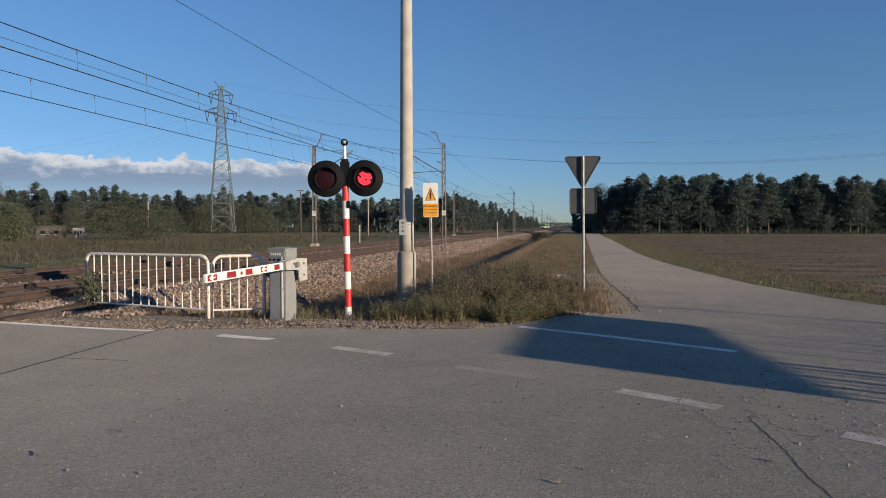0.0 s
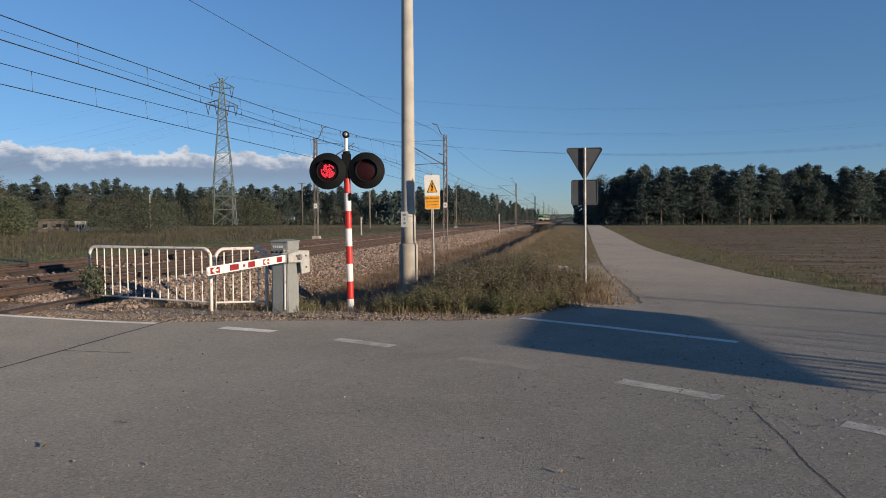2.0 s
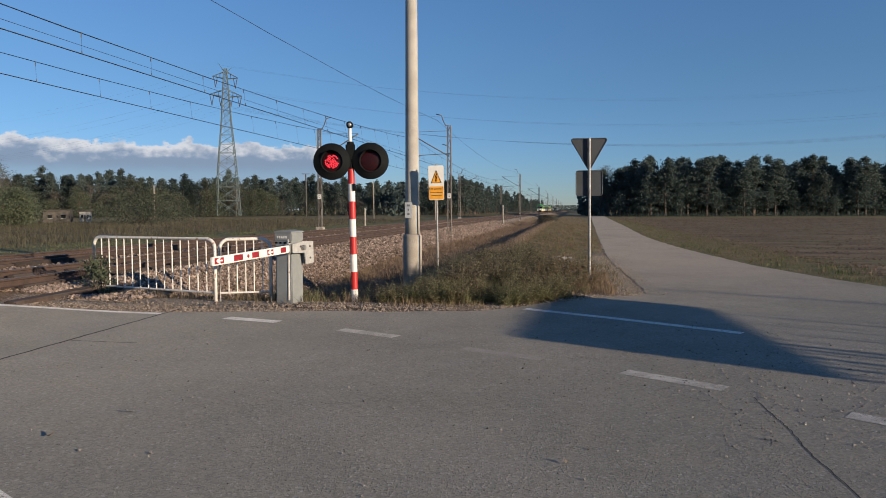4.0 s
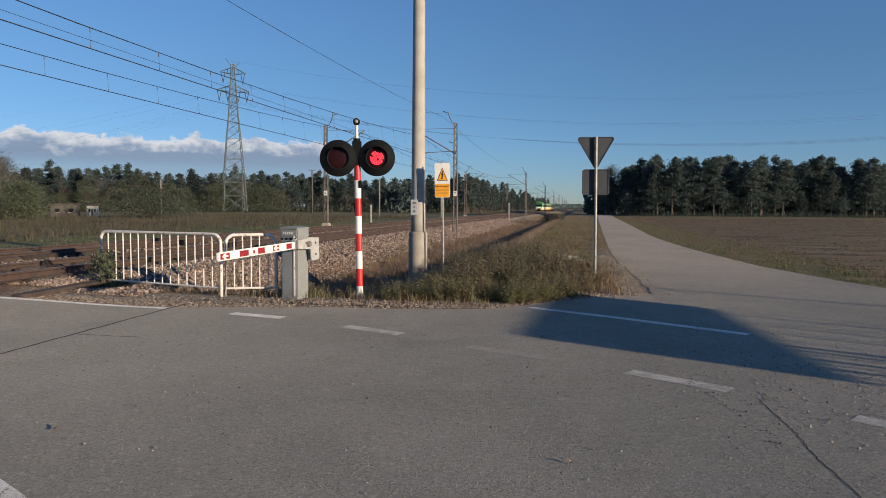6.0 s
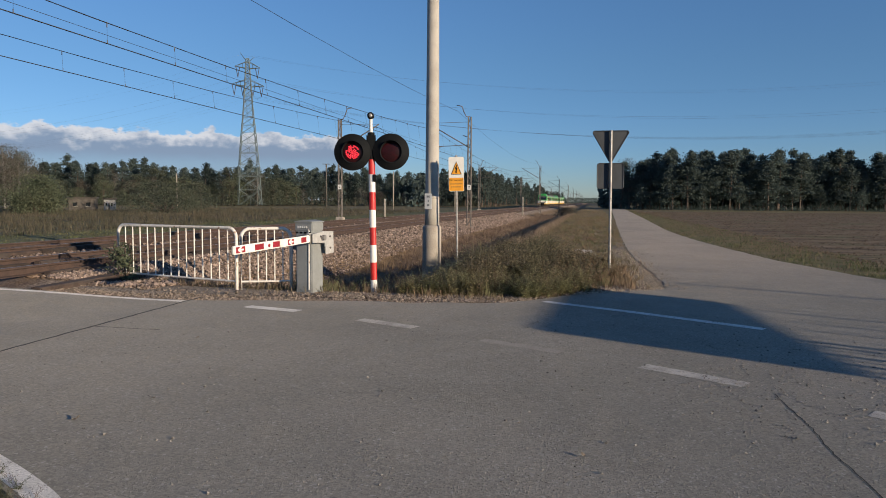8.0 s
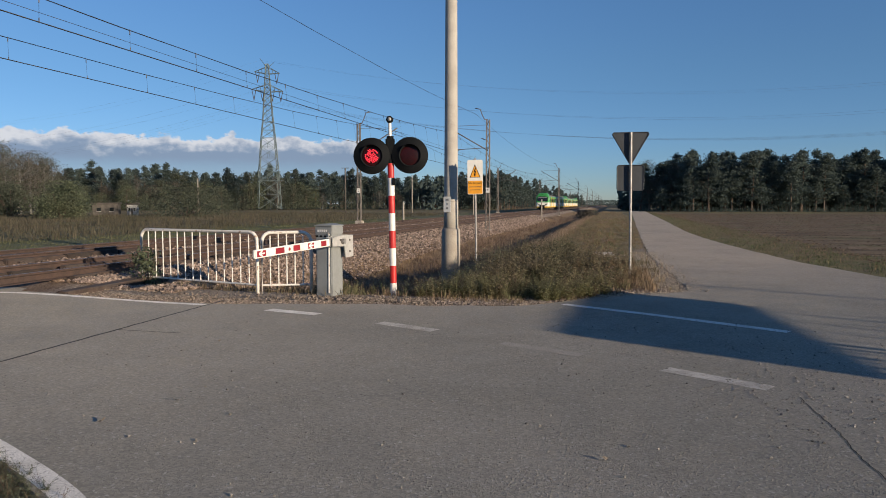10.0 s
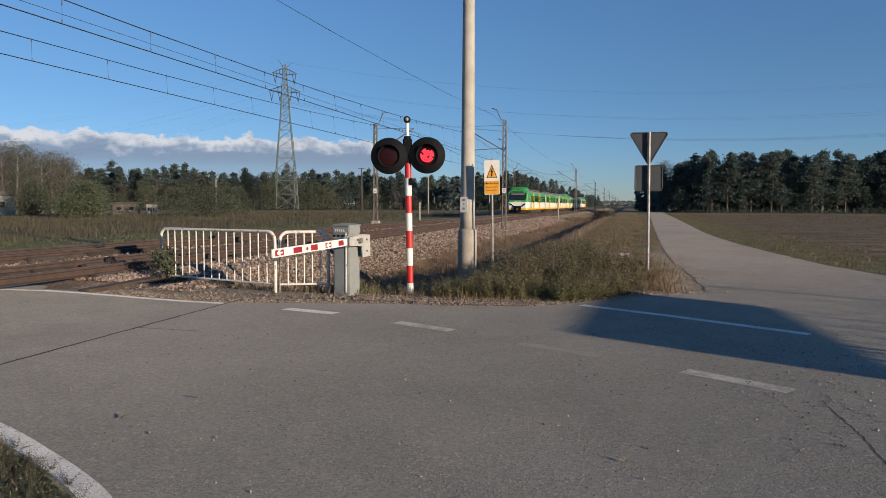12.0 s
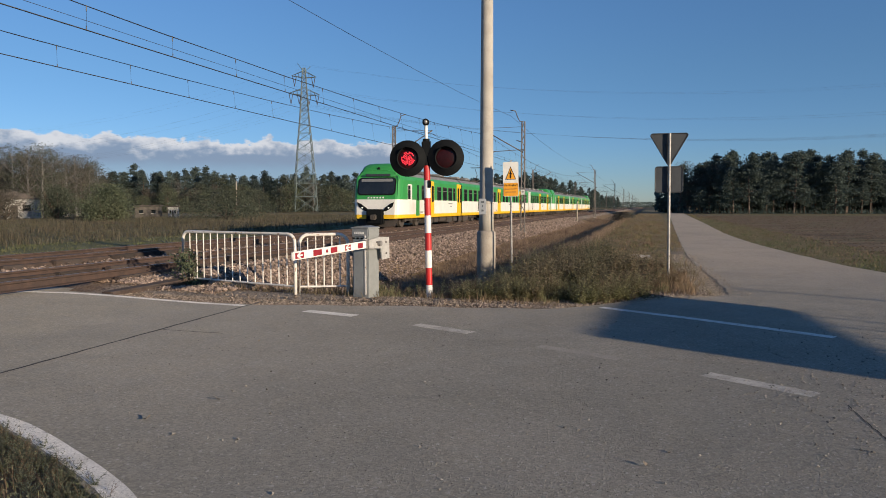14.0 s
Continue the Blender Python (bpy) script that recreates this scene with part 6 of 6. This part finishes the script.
    tuft_blades("tufts_olive", tufted(9000, (16, 75), (-2.6, 1.1), 46, 1.5, 0.30, 1.7, keep=thick), (0.007, 0.016), 0.9, GRASS_FRESH, "olive tussocks dotted over the verge", 28)
    tuft_blades("bank_grass", tufted(17000, (14.0, 110), (-8.0, -5.6), 43, 1.6, 0.46, 1.1), (0.007, 0.018), 0.6, BANK, "dull brown dry grass on the bank below the ballast", 23)
    tuft_blades("lane_verge", tufted(17000, (12.0, 130), (3.2, 7.4), 25, 1.9, 0.17, 1.6), (0.010, 0.024), 0.9, MEADOW_GREEN, "short grass between the lane and the field", 5)
    tuft_blades("lane_straw", tufted(4500, (12.0, 130), (3.2, 7.8), 26, 1.9, 0.24, 1.8), (0.008, 0.02), 0.8, DRY, "straw-coloured stalks along the lane", 6)
    tuft_blades("meadow", tufted(56000, (14, 130), (-75, -28.5), 27, 1.5, 0.92, 0.25), (0.016, 0.040), 0.6, REED, "tall autumn meadow grass beyond the tracks", 7)
    tuft_blades("meadow_green", tufted(46000, (10.8, 90), (-31, -18.4), 28, 1.5, 0.20, 0.5), (0.012, 0.030), 0.7, MEADOW_GREEN, "short green grass along the far track", 8)
    tuft_blades("ditch_fill", tufted(9000, (12.8, 62), (-6.6, -2.9), 38, 1.3, 0.40, 0.9), (0.006, 0.015), 0.6, FEATHER, "pale dry grass standing in the ditch", 18)
    tuft_blades("post_straw", tufted(4200, (13.3, 17.6), (-0.9, 0.62), 41, 1.0, 0.34, 2.2), (0.006, 0.012), 0.7, DRY, "dry tufts round the sign post", 21)
    tuft_blades("post_grass", tufted(2200, (13.3, 20), (-0.9, 0.9), 42, 1.0, 0.24, 2.2), (0.007, 0.014), 0.8, GRASS, "olive tufts round the sign post", 22)
    # the verge inside the curved line
    rnd = random.Random(5)
    near = []
    while len(near) < 12500:
        x, y = rnd.uniform(-5.2, -1.8), rnd.uniform(2.2, 5.6)
        if not PAVED(x, y) and noise.noise(Vector((x * 3, y * 3, 1))) > rnd.uniform(-0.9, 0.4):
            near.append((x, y, ground_z(x, y)))
    near = np.array(near)
    blades("corner_grass", near[:6800], (0.03, 0.12), (0.003, 0.007), 0.9, GRASS_FRESH, "short mixed grass in the bend of the road", "grass", 9)
    blades("corner_straw", near[8200:10500], (0.04, 0.18), (0.003, 0.007), 0.8, DRY, "dry straw in the bend of the road", "grass", 10)
    leafy("corner_weeds", near[11300:], (0.02, 0.12), (0.004, 0.010), 18, WEED_GREY, "small weeds in the bend of the road", "weeds", 11, 0.05)
    edge = spline(NEAR_EDGE[2:8], 24)
    sprawl = []
    for p in edge:
        for _ in range(4):
            d = abs(rnd.gauss(0.04, 0.16))
            sprawl.append((p.x - 0.56 * d + rnd.gauss(0, 0.05), p.y - 0.83 * d + rnd.gauss(0, 0.05), 0.0))
    sprawl = np.array(sprawl)
    weeds("edge_weeds", sprawl[::2], (0.05, 0.13), 0.010, WEED_GREY, "grey-green weeds sprawling over the white line", 24, (0.3, 1.1))
    weeds("edge_straw", sprawl[1::8], (0.05, 0.14), 0.008, DRY, "withered stalks leaning over the white line", 25, (0.3, 1.1))
    # tufts at the railings and the cabinet
    tufts = []
    for _ in range(900):
        t = rnd.random()
        x, y = (-6.88 + 4.3 * t + rnd.gauss(0, 0.12), 13.72 - 1.45 * t + rnd.gauss(0, 0.16))
        tufts.append((x, y, ground_z(x, y)))
    blades("railing_tufts", np.array(tufts), (0.06, 0.26), (0.006, 0.014), 0.8, GRASS, "tufts of grass under the railings", "grass", 12)


def build_shrub(x, y, h, w, material, label, seed, leaf=(0.02, 0.05), n=900, name="shrub"):
    rnd = np.random.RandomState(seed)
    z = ground_z(x, y)
    shrub = empty(name, pose(x, y, z), label, "shrub")
    bm = new_bm()
    for i in range(7):
        a = rnd.uniform(0, 6.28)
        rod(bm, (0, 0, -0.05), (math.cos(a) * w * 0.3, math.sin(a) * w * 0.3, h * rnd.uniform(0.5, 0.9)), h * 0.02, h * 0.006, seg=5)
    part("woody_base", bm, BARK, shrub)
    c = []
    for _ in range(26):
        a, r, zz = rnd.uniform(0, 6.28), rnd.rand() ** 0.6, rnd.rand()
        rr = w / 2 * r * math.sin(math.pi * (0.2 + 0.75 * zz))
        cc = np.array((rr * math.cos(a), rr * math.sin(a), 0.08 * h + 0.88 * h * zz))
        c.append(cc + rnd.normal(0, 0.13 * w, (n // 26, 3)) * np.array((1, 1, 0.7)))
    c = np.concatenate(c)
    c[:, 2] = np.clip(c[:, 2], 0.02, h * 1.08)
    leaf_cloud("foliage", c, leaf, material, seed, parent=shrub)


build_grass()
build_shrub(-6.75, 13.55, 0.80, 0.66, LEAF, "small dark green bush at the railing's end", 4)
build_shrub(-52.4, 81.5, 4.3, 5.8, LEAF, "large round green bush in the meadow", 5, (0.06, 0.16), 10500)
build_shrub(-43.0, 96.0, 3.8, 13.0, LEAF_OLIVE, "broad brownish bush beside the shed", 6, (0.06, 0.17), 9500)
build_shrub(-62.0, 96.0, 4.2, 8.0, LEAF_OLIVE, "dark bush in front of the birches", 16, (0.06, 0.17), 7500)
build_shrub(-71.5, 88.0, 3.8, 5.5, LEAF_BROWN, "thin brown bush in front of the pale house", 17, (0.06, 0.16), 6000)
build_shrub(-66.5, 92.0, 4.6, 6.0, LEAF_OLIVE, "tall bush between house and shed", 18, (0.07, 0.18), 6000)
build_shrub(*on(92, -3.4)[:2], 1.0, 3.2, LEAF_BROWN, "low brown bush beside the ditch", 7, (0.03, 0.08), 6000)
build_shrub(*on(104, -3.6)[:2], 0.9, 3.0, LEAF_OLIVE, "low olive bush beside the ditch", 8, (0.03, 0.08), 4500)


def crown_points(kind, h, rnd):
    """Places of leaves in uneven clumps, with gaps between them."""
    c, axis_x, axis_y = [], rnd.normal(0, 0.02 * h), rnd.normal(0, 0.02 * h)
    if kind == "pine":
        # flat pads of needles at the ends of whorled limbs; the lower ones thin and ragged
        low = rnd.uniform(0.08, 0.30)
        lopsided = rnd.uniform(0, 6.28)
        for _ in range(112):
            t = rnd.rand() ** 0.80
            z = h * (low + (0.99 - low) * t)
            wide = h * 0.27 * (1 - t ** 1.4) ** 0.8 * (0.7 + 0.3 * min(1, t / 0.2)) + 0.12
            a = rnd.uniform(0, 6.28)
            lobe = 0.92 + 0.55 * noise.noise(Vector((math.cos(a) * 1.2, math.sin(a) * 1.2, t * 3.5 + lopsided * 7)))
            reach = wide * rnd.uniform(0.2, 1.0) * lobe * (1 + 0.25 * math.cos(a - lopsided))
            pad = rnd.uniform(0.55, 1.15) * (1 - 0.35 * t)
            cc = np.array((axis_x + reach * math.cos(a), axis_y + reach * math.sin(a), z + rnd.normal(0, 0.15)))
            c.append(cc + rnd.normal(0, 1, (27, 3)) * np.array((0.70, 0.70, 0.24)) * pad)
        c.append(np.array((axis_x, axis_y, h * 0.985)) + rnd.normal(0, 1, (30, 3)) * np.array((0.22, 0.22, 0.38)))
    else:
        low, n, m, wide, loose = {"leafy": (0.05, 90, 34, 0.37, 0.64), "birch": (0.16, 110, 24, 0.24, 0.55)}[kind]
        lobes = [(rnd.uniform(0, 6.28), rnd.uniform(0.25, 0.9), rnd.uniform(0.7, 1.15)) for _ in range(5)]
        for _ in range(n):
            t = rnd.rand()
            z = h * (low + (1 - low) * t)
            a = rnd.uniform(0, 6.28)
            k = 0.72 + sum(0.30 * s * math.exp(-((t - tt) / 0.22) ** 2) * max(0, math.cos(a - aa)) for aa, tt, s in lobes)
            reach = h * wide * math.sin(math.pi * min(0.97, 0.16 + 0.80 * t)) ** 0.6 * rnd.rand() ** 0.45 * k
            cc = np.array((axis_x + reach * math.cos(a), axis_y + reach * math.sin(a), z))
            c.append(cc + rnd.normal(0, 1, (m, 3)) * np.array((loose, loose, loose * 0.7)))
    heart = np.concatenate([np.repeat(q.mean(0)[None], len(q), 0) for q in c])
    c = np.concatenate(c)
    out = c - heart
    out /= np.linalg.norm(out, axis=1)[:, None] + 1e-9
    c[:, 2] = np.clip(c[:, 2], 0.4, h * 1.03)
    return c, out * 0.5 + rnd.normal(0, 0.9, c.shape) + np.array((0, 0, 0.3))


def build_tree(kind, h, material, bark, label, category, seed):
    rnd = np.random.RandomState(seed)
    tree = empty("pine_tree" if kind == "pine" else ("birch_tree" if kind == "birch" else "broadleaf_tree"), Matrix.Identity(4), label, category, "trees of the woods")
    bm = new_bm()
    bend = rnd.normal(0, 0.18, 2)
    mid = Vector((bend[0], bend[1], h * 0.5))
    rod(bm, (0, 0, -0.4), mid, 0.19, 0.13, seg=7)
    rod(bm, mid, (bend[0] * 0.6, bend[1] * 0.6, h * 0.96), 0.13, 0.03, seg=6)
    for _ in range({"pine": 16, "leafy": 20, "birch": 34}[kind]):
        z = h * rnd.uniform(0.24, 0.85)
        a = rnd.uniform(0, 6.28)
        r = h * rnd.uniform(0.10, 0.22)
        rise = r * (0.9 if kind != "pine" else 0.2)
        rod(bm, (bend[0] * 0.8, bend[1] * 0.8, z), (r * math.cos(a), r * math.sin(a), min(z + rise, h)), 0.045, 0.010, seg=4)
    part("trunk", bm, bark, tree)
    places, outward = crown_points(kind, h, rnd)
    leaf_cloud("crown", places, {"pine": (0.10, 0.30), "leafy": (0.10, 0.25), "birch": (0.06, 0.16)}[kind], material, seed, parent=tree, outward=outward)
    return tree


def build_woods():
    pines = [build_tree("pine", h, NEEDLE, BARK, "dark green pine in the wood", "tree", 40 + i) for i, h in enumerate((11.5, 12.5, 13.5, 12.0, 11.0, 13.0, 12.2))]
    leafs = [build_tree("leafy", h, m, BARK, lab, "tree", 50 + i) for i, (h, m, lab) in enumerate((
        (10.0, LEAF, "green broadleaf tree at the wood's edge"), (11.0, LEAF_OLIVE, "olive broadleaf tree at the wood's edge"),
        (9.5, LEAF_BROWN, "autumn-brown broadleaf tree at the wood's edge"), (10.5, LEAF_OLIVE, "olive broadleaf tree in the wood")))]
    birches = [build_tree("birch", h, m, BIRCH, "thin birch with sparse autumn leaves", "tree", 60 + i) for i, (h, m) in enumerate(((12.0, LEAF_BROWN), (13.0, LEAF_OLIVE), (11.0, LEAF_BROWN)))]
    used = set()
    rnd = random.Random(77)

    def plant(pool, x, y, size):
        src = rnd.choice(pool)
        broad = size * rnd.uniform(0.95, 1.45)
        m = pose(x, y, ground_z(x, y, False) - 0.05, rnd.gauss(0, 1.2), rnd.gauss(0, 1.2), rnd.uniform(0, 360)) @ Matrix.Diagonal((broad, broad * rnd.uniform(0.85, 1.15), size, 1))
        if src not in used:
            used.add(src)
            src.matrix_world = m
        else:
            copy = copy_thing(src, Matrix.Identity(4))
            copy.matrix_basis = m
    far_leaves, far_trunks = [], []

    def plant_far(pool, x, y, size):
        """A tree of the far rows, thinned out, for the joined woods along the line."""
        src = rnd.choice(pool)
        crown = [o for o in src.children if o.name.startswith("crown")][0]
        co = np.empty(len(crown.data.vertices) * 3)
        crown.data.vertices.foreach_get("co", co)
        quads = co.reshape(-1, 4, 3)[::4]
        mid = quads.mean(1, keepdims=True)
        a = rnd.uniform(0, 6.28)
        turn = np.array(((math.cos(a), -math.sin(a), 0), (math.sin(a), math.cos(a), 0), (0, 0, 1)))
        base = np.array((x, y, ground_z(x, y, False) - 0.05))
        far_leaves.append(((mid + (quads - mid) * 1.8) @ turn.T * size + base).reshape(-1, 3))
        far_trunks.append((x, y, base[2], size))
    # right of the lane: a pine block whose edge faces the field
    for row in range(5):
        x = 35.0 + row * 2
        while x < 128:
            y = 150 + row * 3.8 + rnd.uniform(-1.5, 1.5) + max(0, 44 - x) * 1.0
            hump = 1.0 + 0.10 * math.exp(-((x - 55) / 9) ** 2) + 0.04 * math.sin(x * 0.31)
            young = row == 0 and rnd.random() < 0.3
            plant(pines if rnd.random() < 0.93 else birches, x, y, rnd.uniform(0.35, 0.6) if young else hump * rnd.uniform(0.84, 1.06) * (0.95 + 0.02 * row))
            x += rnd.uniform(1.6, 4.2) + row * 0.3
    for s in grow(330, 620, 6.5, 1.06):
        for o in (15.0, 20.0, 25.0):
            p = at(s + rnd.uniform(-2, 2), o + rnd.uniform(-1.5, 2.0) + (s - 150) * 0.01)
            plant_far(pines, p.x, p.y, rnd.uniform(0.85, 1.05))
    # left: broadleaf edge with pines behind, from the far left round to the line
    for row in range(4):
        yaw = -45.0
        while yaw < 1.5:
            d = 212 + row * 8 + rnd.uniform(-4, 4) + max(0, yaw + 20) * 2.2
            x, y = d * math.sin(radians(yaw)), d * math.cos(radians(yaw))
            pool = leafs + birches[:1] if row < 2 else pines + leafs[1:2]
            if row == 0 and rnd.random() < 0.22:
                pool = birches
            if row == 1 and -14 < yaw < 2:
                pool = pines
            plant(pool, x, y, rnd.uniform(*((0.38, 0.85), (0.62, 0.98), (0.90, 1.08), (0.95, 1.12))[row]))
            yaw += rnd.uniform(*((0.9, 2.6), (0.7, 1.4), (0.5, 1.0), (0.5, 1.0))[row])
    for s in grow(225, 900, 5.0, 1.055):
        for o in (-37.0, -43.0, -50.0):
            p = at(s + rnd.uniform(-2, 2), o + rnd.uniform(-2, 2))
            plant_far(pines if rnd.random() < 0.8 else leafs, p.x, p.y, rnd.uniform(0.85, 1.1))
    # birches nearer, at the far left
    for row in range(3):
        yaw = -46.0
        while yaw < -33.0:
            d = 128 + row * 7 + rnd.uniform(-3, 3) + max(0, yaw + 37) * 6
            plant(birches, d * math.sin(radians(yaw)), d * math.cos(radians(yaw)), rnd.uniform(0.80, 0.97))
            yaw += rnd.uniform(0.6, 1.05)
    v = np.concatenate(far_leaves)
    crowns = raw("line_woods", v.tolist(), (4 * np.arange(len(v) // 4)[:, None] + np.arange(4)[None]).tolist(), NEEDLE)
    tagged(crowns, "dark pines in rows along the railway far off", "woods", kind="stuff")
    bm = new_bm()
    for x, y, z, size in far_trunks:
        rod(bm, (x, y, z - 0.3), (x, y, z + 10.5 * size), 0.17, 0.05, seg=5, caps=False)
    tagged(part("line_trunks", bm, BARK), "brown trunks of the far pines", "woods", kind="stuff")
    # the dark inside of the woods and the brush along their edges
    nr = np.random.RandomState(8)
    c = []
    for _ in range(5200):
        x = nr.uniform(34, 135)
        c.append((x, 167 + max(0, 44 - x) * 1.0 + nr.uniform(0, 5), nr.uniform(0, 8.5) * (0.8 + 0.2 * math.sin(x * 0.5))))
    for _ in range(7000):
        yaw, d = radians(nr.uniform(-46, 1.5)), nr.uniform(244, 262)
        d += max(0, math.degrees(yaw) + 20) * 2.2
        c.append((d * math.sin(yaw), d * math.cos(yaw), nr.uniform(0, 9.5)))
    for _ in range(4500):
        p = at(nr.uniform(200, 900), nr.uniform(-58, -52))
        c.append((p.x, p.y, nr.uniform(0, 10)))
    for _ in range(3000):
        p = at(nr.uniform(335, 640), nr.uniform(27, 32))
        c.append((p.x, p.y, nr.uniform(0, 9)))
    for _ in range(5000):
        p = at(nr.uniform(950, 1000), nr.uniform(-70, 90))
        c.append((p.x, p.y, nr.uniform(0, 7.5)))
    leaf_cloud("far_woods", c, (0.5, 1.3), NEEDLE, 9, "dark depth of the woods", "woods")
    c = []
    for _ in range(14000):
        yaw, d = radians(nr.uniform(-46, 1)), nr.uniform(203, 214)
        d += max(0, math.degrees(yaw) + 20) * 2.2
        c.append((d * math.sin(yaw), d * math.cos(yaw), abs(nr.normal(0, 1.5))))
    leaf_cloud("underbrush", c, (0.10, 0.28), LEAF_OLIVE, 10, "olive brush along the wood's edge beyond the meadow", "brush")
    c = []
    for _ in range(9000):
        x = nr.uniform(34, 125)
        c.append((x, 147 + max(0, 44 - x) * 1.0 + nr.uniform(-1, 5), abs(nr.normal(0, 0.6))))
    leaf_cloud("pine_brush", c, (0.06, 0.17), NEEDLE, 11, "dark low brush under the pines", "brush")


build_woods()


def build_field():
    rnd = random.Random(31)
    places, sizes = [], []
    while len(places) < 26000:
        s = 12 + 110 * rnd.random() ** 1.9
        o = 6.9 + 60 * rnd.random() ** 1.4
        row = math.sin(s * 2.1 + 0.3 * math.sin(o * 0.2))
        if rnd.random() > 0.45 + 0.55 * row:
            continue
        p = at(s, o)
        if PAVED(p.x, p.y):
            continue
        size = rnd.uniform(0.014, 0.038) * (1 + s / 90)
        places.append((p.x, p.y, size * 0.25))
        sizes.append(size)
    rocks("field_clods", places, sizes, CLOD, "brown clods of the tilled field", "clods", 13, 0.6)


build_field()


def build_house(x, y, w, d, h, roof, yaw, wall_material, label, name="house"):
    house = empty(name, pose(x, y, ground_z(x, y, False), 0, 0, yaw), label, "building")
    part("wall", box(new_bm(), (w, d, h), (0, 0, h / 2), 0.02), wall_material, house)
    bm = new_bm()
    outline = [(-w / 2 - 0.3, h), (w / 2 + 0.3, h), (0, h + roof)] if roof > 0.5 else [(-w / 2 - 0.2, h), (w / 2 + 0.2, h + 0.05), (w / 2 + 0.2, h + roof), (-w / 2 - 0.2, h + roof * 0.8)]
    plate(bm, outline, d + 0.5)
    part("roof", bm, ROOF_DARK, house)
    for i in (-1, 1):
        bm = box(new_bm(), (w * 0.16, 0.06, h * 0.3), (i * w * 0.25, -d / 2 - 0.01, h * 0.55), 0.01)
        win = part("window", bm, T_GLASS, house)
        part("sill", box(new_bm(), (w * 0.19, 0.12, 0.08), (i * w * 0.25, -d / 2 - 0.02, h * 0.38), 0.01), WALL_PALE, win)
    part("door", box(new_bm(), (w * 0.14, 0.06, h * 0.7), (0, -d / 2 - 0.01, h * 0.35), 0.01), WOOD_GREY, house)


build_house(-77.5, 97.5, 6.5, 5, 2.9, 1.3, 35, WALL_PALE, "small pale house among the bushes")
build_house(-59.4, 103.8, 3.6, 2.6, 1.8, 0.25, 20, WOOD_GREY, "low grey shed with a flat roof", "shed")
build_house(-56.3, 105.8, 1.5, 1.6, 1.7, 0.25, 20, WALL_PALE, "small pale hut beside the shed", "hut")


LEAF_PALE = mat("withered_leaf", (0.36, 0.30, 0.235), (0.27, 0.22, 0.17), rough=0.85, scale=12, fine=90, bump=0.2)


def build_litter():
    """Dead leaves lying on the asphalt."""
    rnd = random.Random(12)
    for x, y, size in ((-2.85, 5.27, 0.065), (-0.20, 4.71, 0.028), (0.66, 4.77, 0.05), (-2.55, 5.83, 0.06), (-0.62, 6.15, 0.025), (-3.55, 8.35, 0.03), (1.55, 4.25, 0.025), (-3.14, 8.18, 0.045)):
        bm = new_bm()
        n = 9
        ring = []
        for i in range(n):
            a = 2 * math.pi * i / n
            r = 0.7 * size * (0.55 + 0.45 * rnd.random()) * (1.0 if i % 2 else 0.7)
            ring.append(bm.verts.new((r * 1.0 * math.cos(a), r * 0.6 * math.sin(a), size * (0.10 + 0.35 * max(0, math.cos(a)) + rnd.uniform(0, 0.12)))))
        mid = bm.verts.new((0, 0, 0.004))
        for i in range(n):
            bm.faces.new((mid, ring[i], ring[(i + 1) % n]))
        bmesh.ops.solidify(bm, geom=bm.faces[:], thickness=0.002)
        leaf = part("dead_leaf", bm, LEAF_PALE)
        leaf.matrix_world = pose(x, y, ROAD_TOP + 0.006, 0, 0, rnd.uniform(0, 360))
        tagged(leaf, "curled brown dead leaf lying on the asphalt", "leaf", "dead leaves on the road")


build_litter()


def motions():
    # the train runs towards the crossing at a steady speed
    walk(TRAIN, [(0.5 * k, pose(*at(36.4 + 28.6 * (14 - 0.5 * k), FAR, RAIL_TOP), 0, 0, -math.degrees(TURN))) for k in range(29)])
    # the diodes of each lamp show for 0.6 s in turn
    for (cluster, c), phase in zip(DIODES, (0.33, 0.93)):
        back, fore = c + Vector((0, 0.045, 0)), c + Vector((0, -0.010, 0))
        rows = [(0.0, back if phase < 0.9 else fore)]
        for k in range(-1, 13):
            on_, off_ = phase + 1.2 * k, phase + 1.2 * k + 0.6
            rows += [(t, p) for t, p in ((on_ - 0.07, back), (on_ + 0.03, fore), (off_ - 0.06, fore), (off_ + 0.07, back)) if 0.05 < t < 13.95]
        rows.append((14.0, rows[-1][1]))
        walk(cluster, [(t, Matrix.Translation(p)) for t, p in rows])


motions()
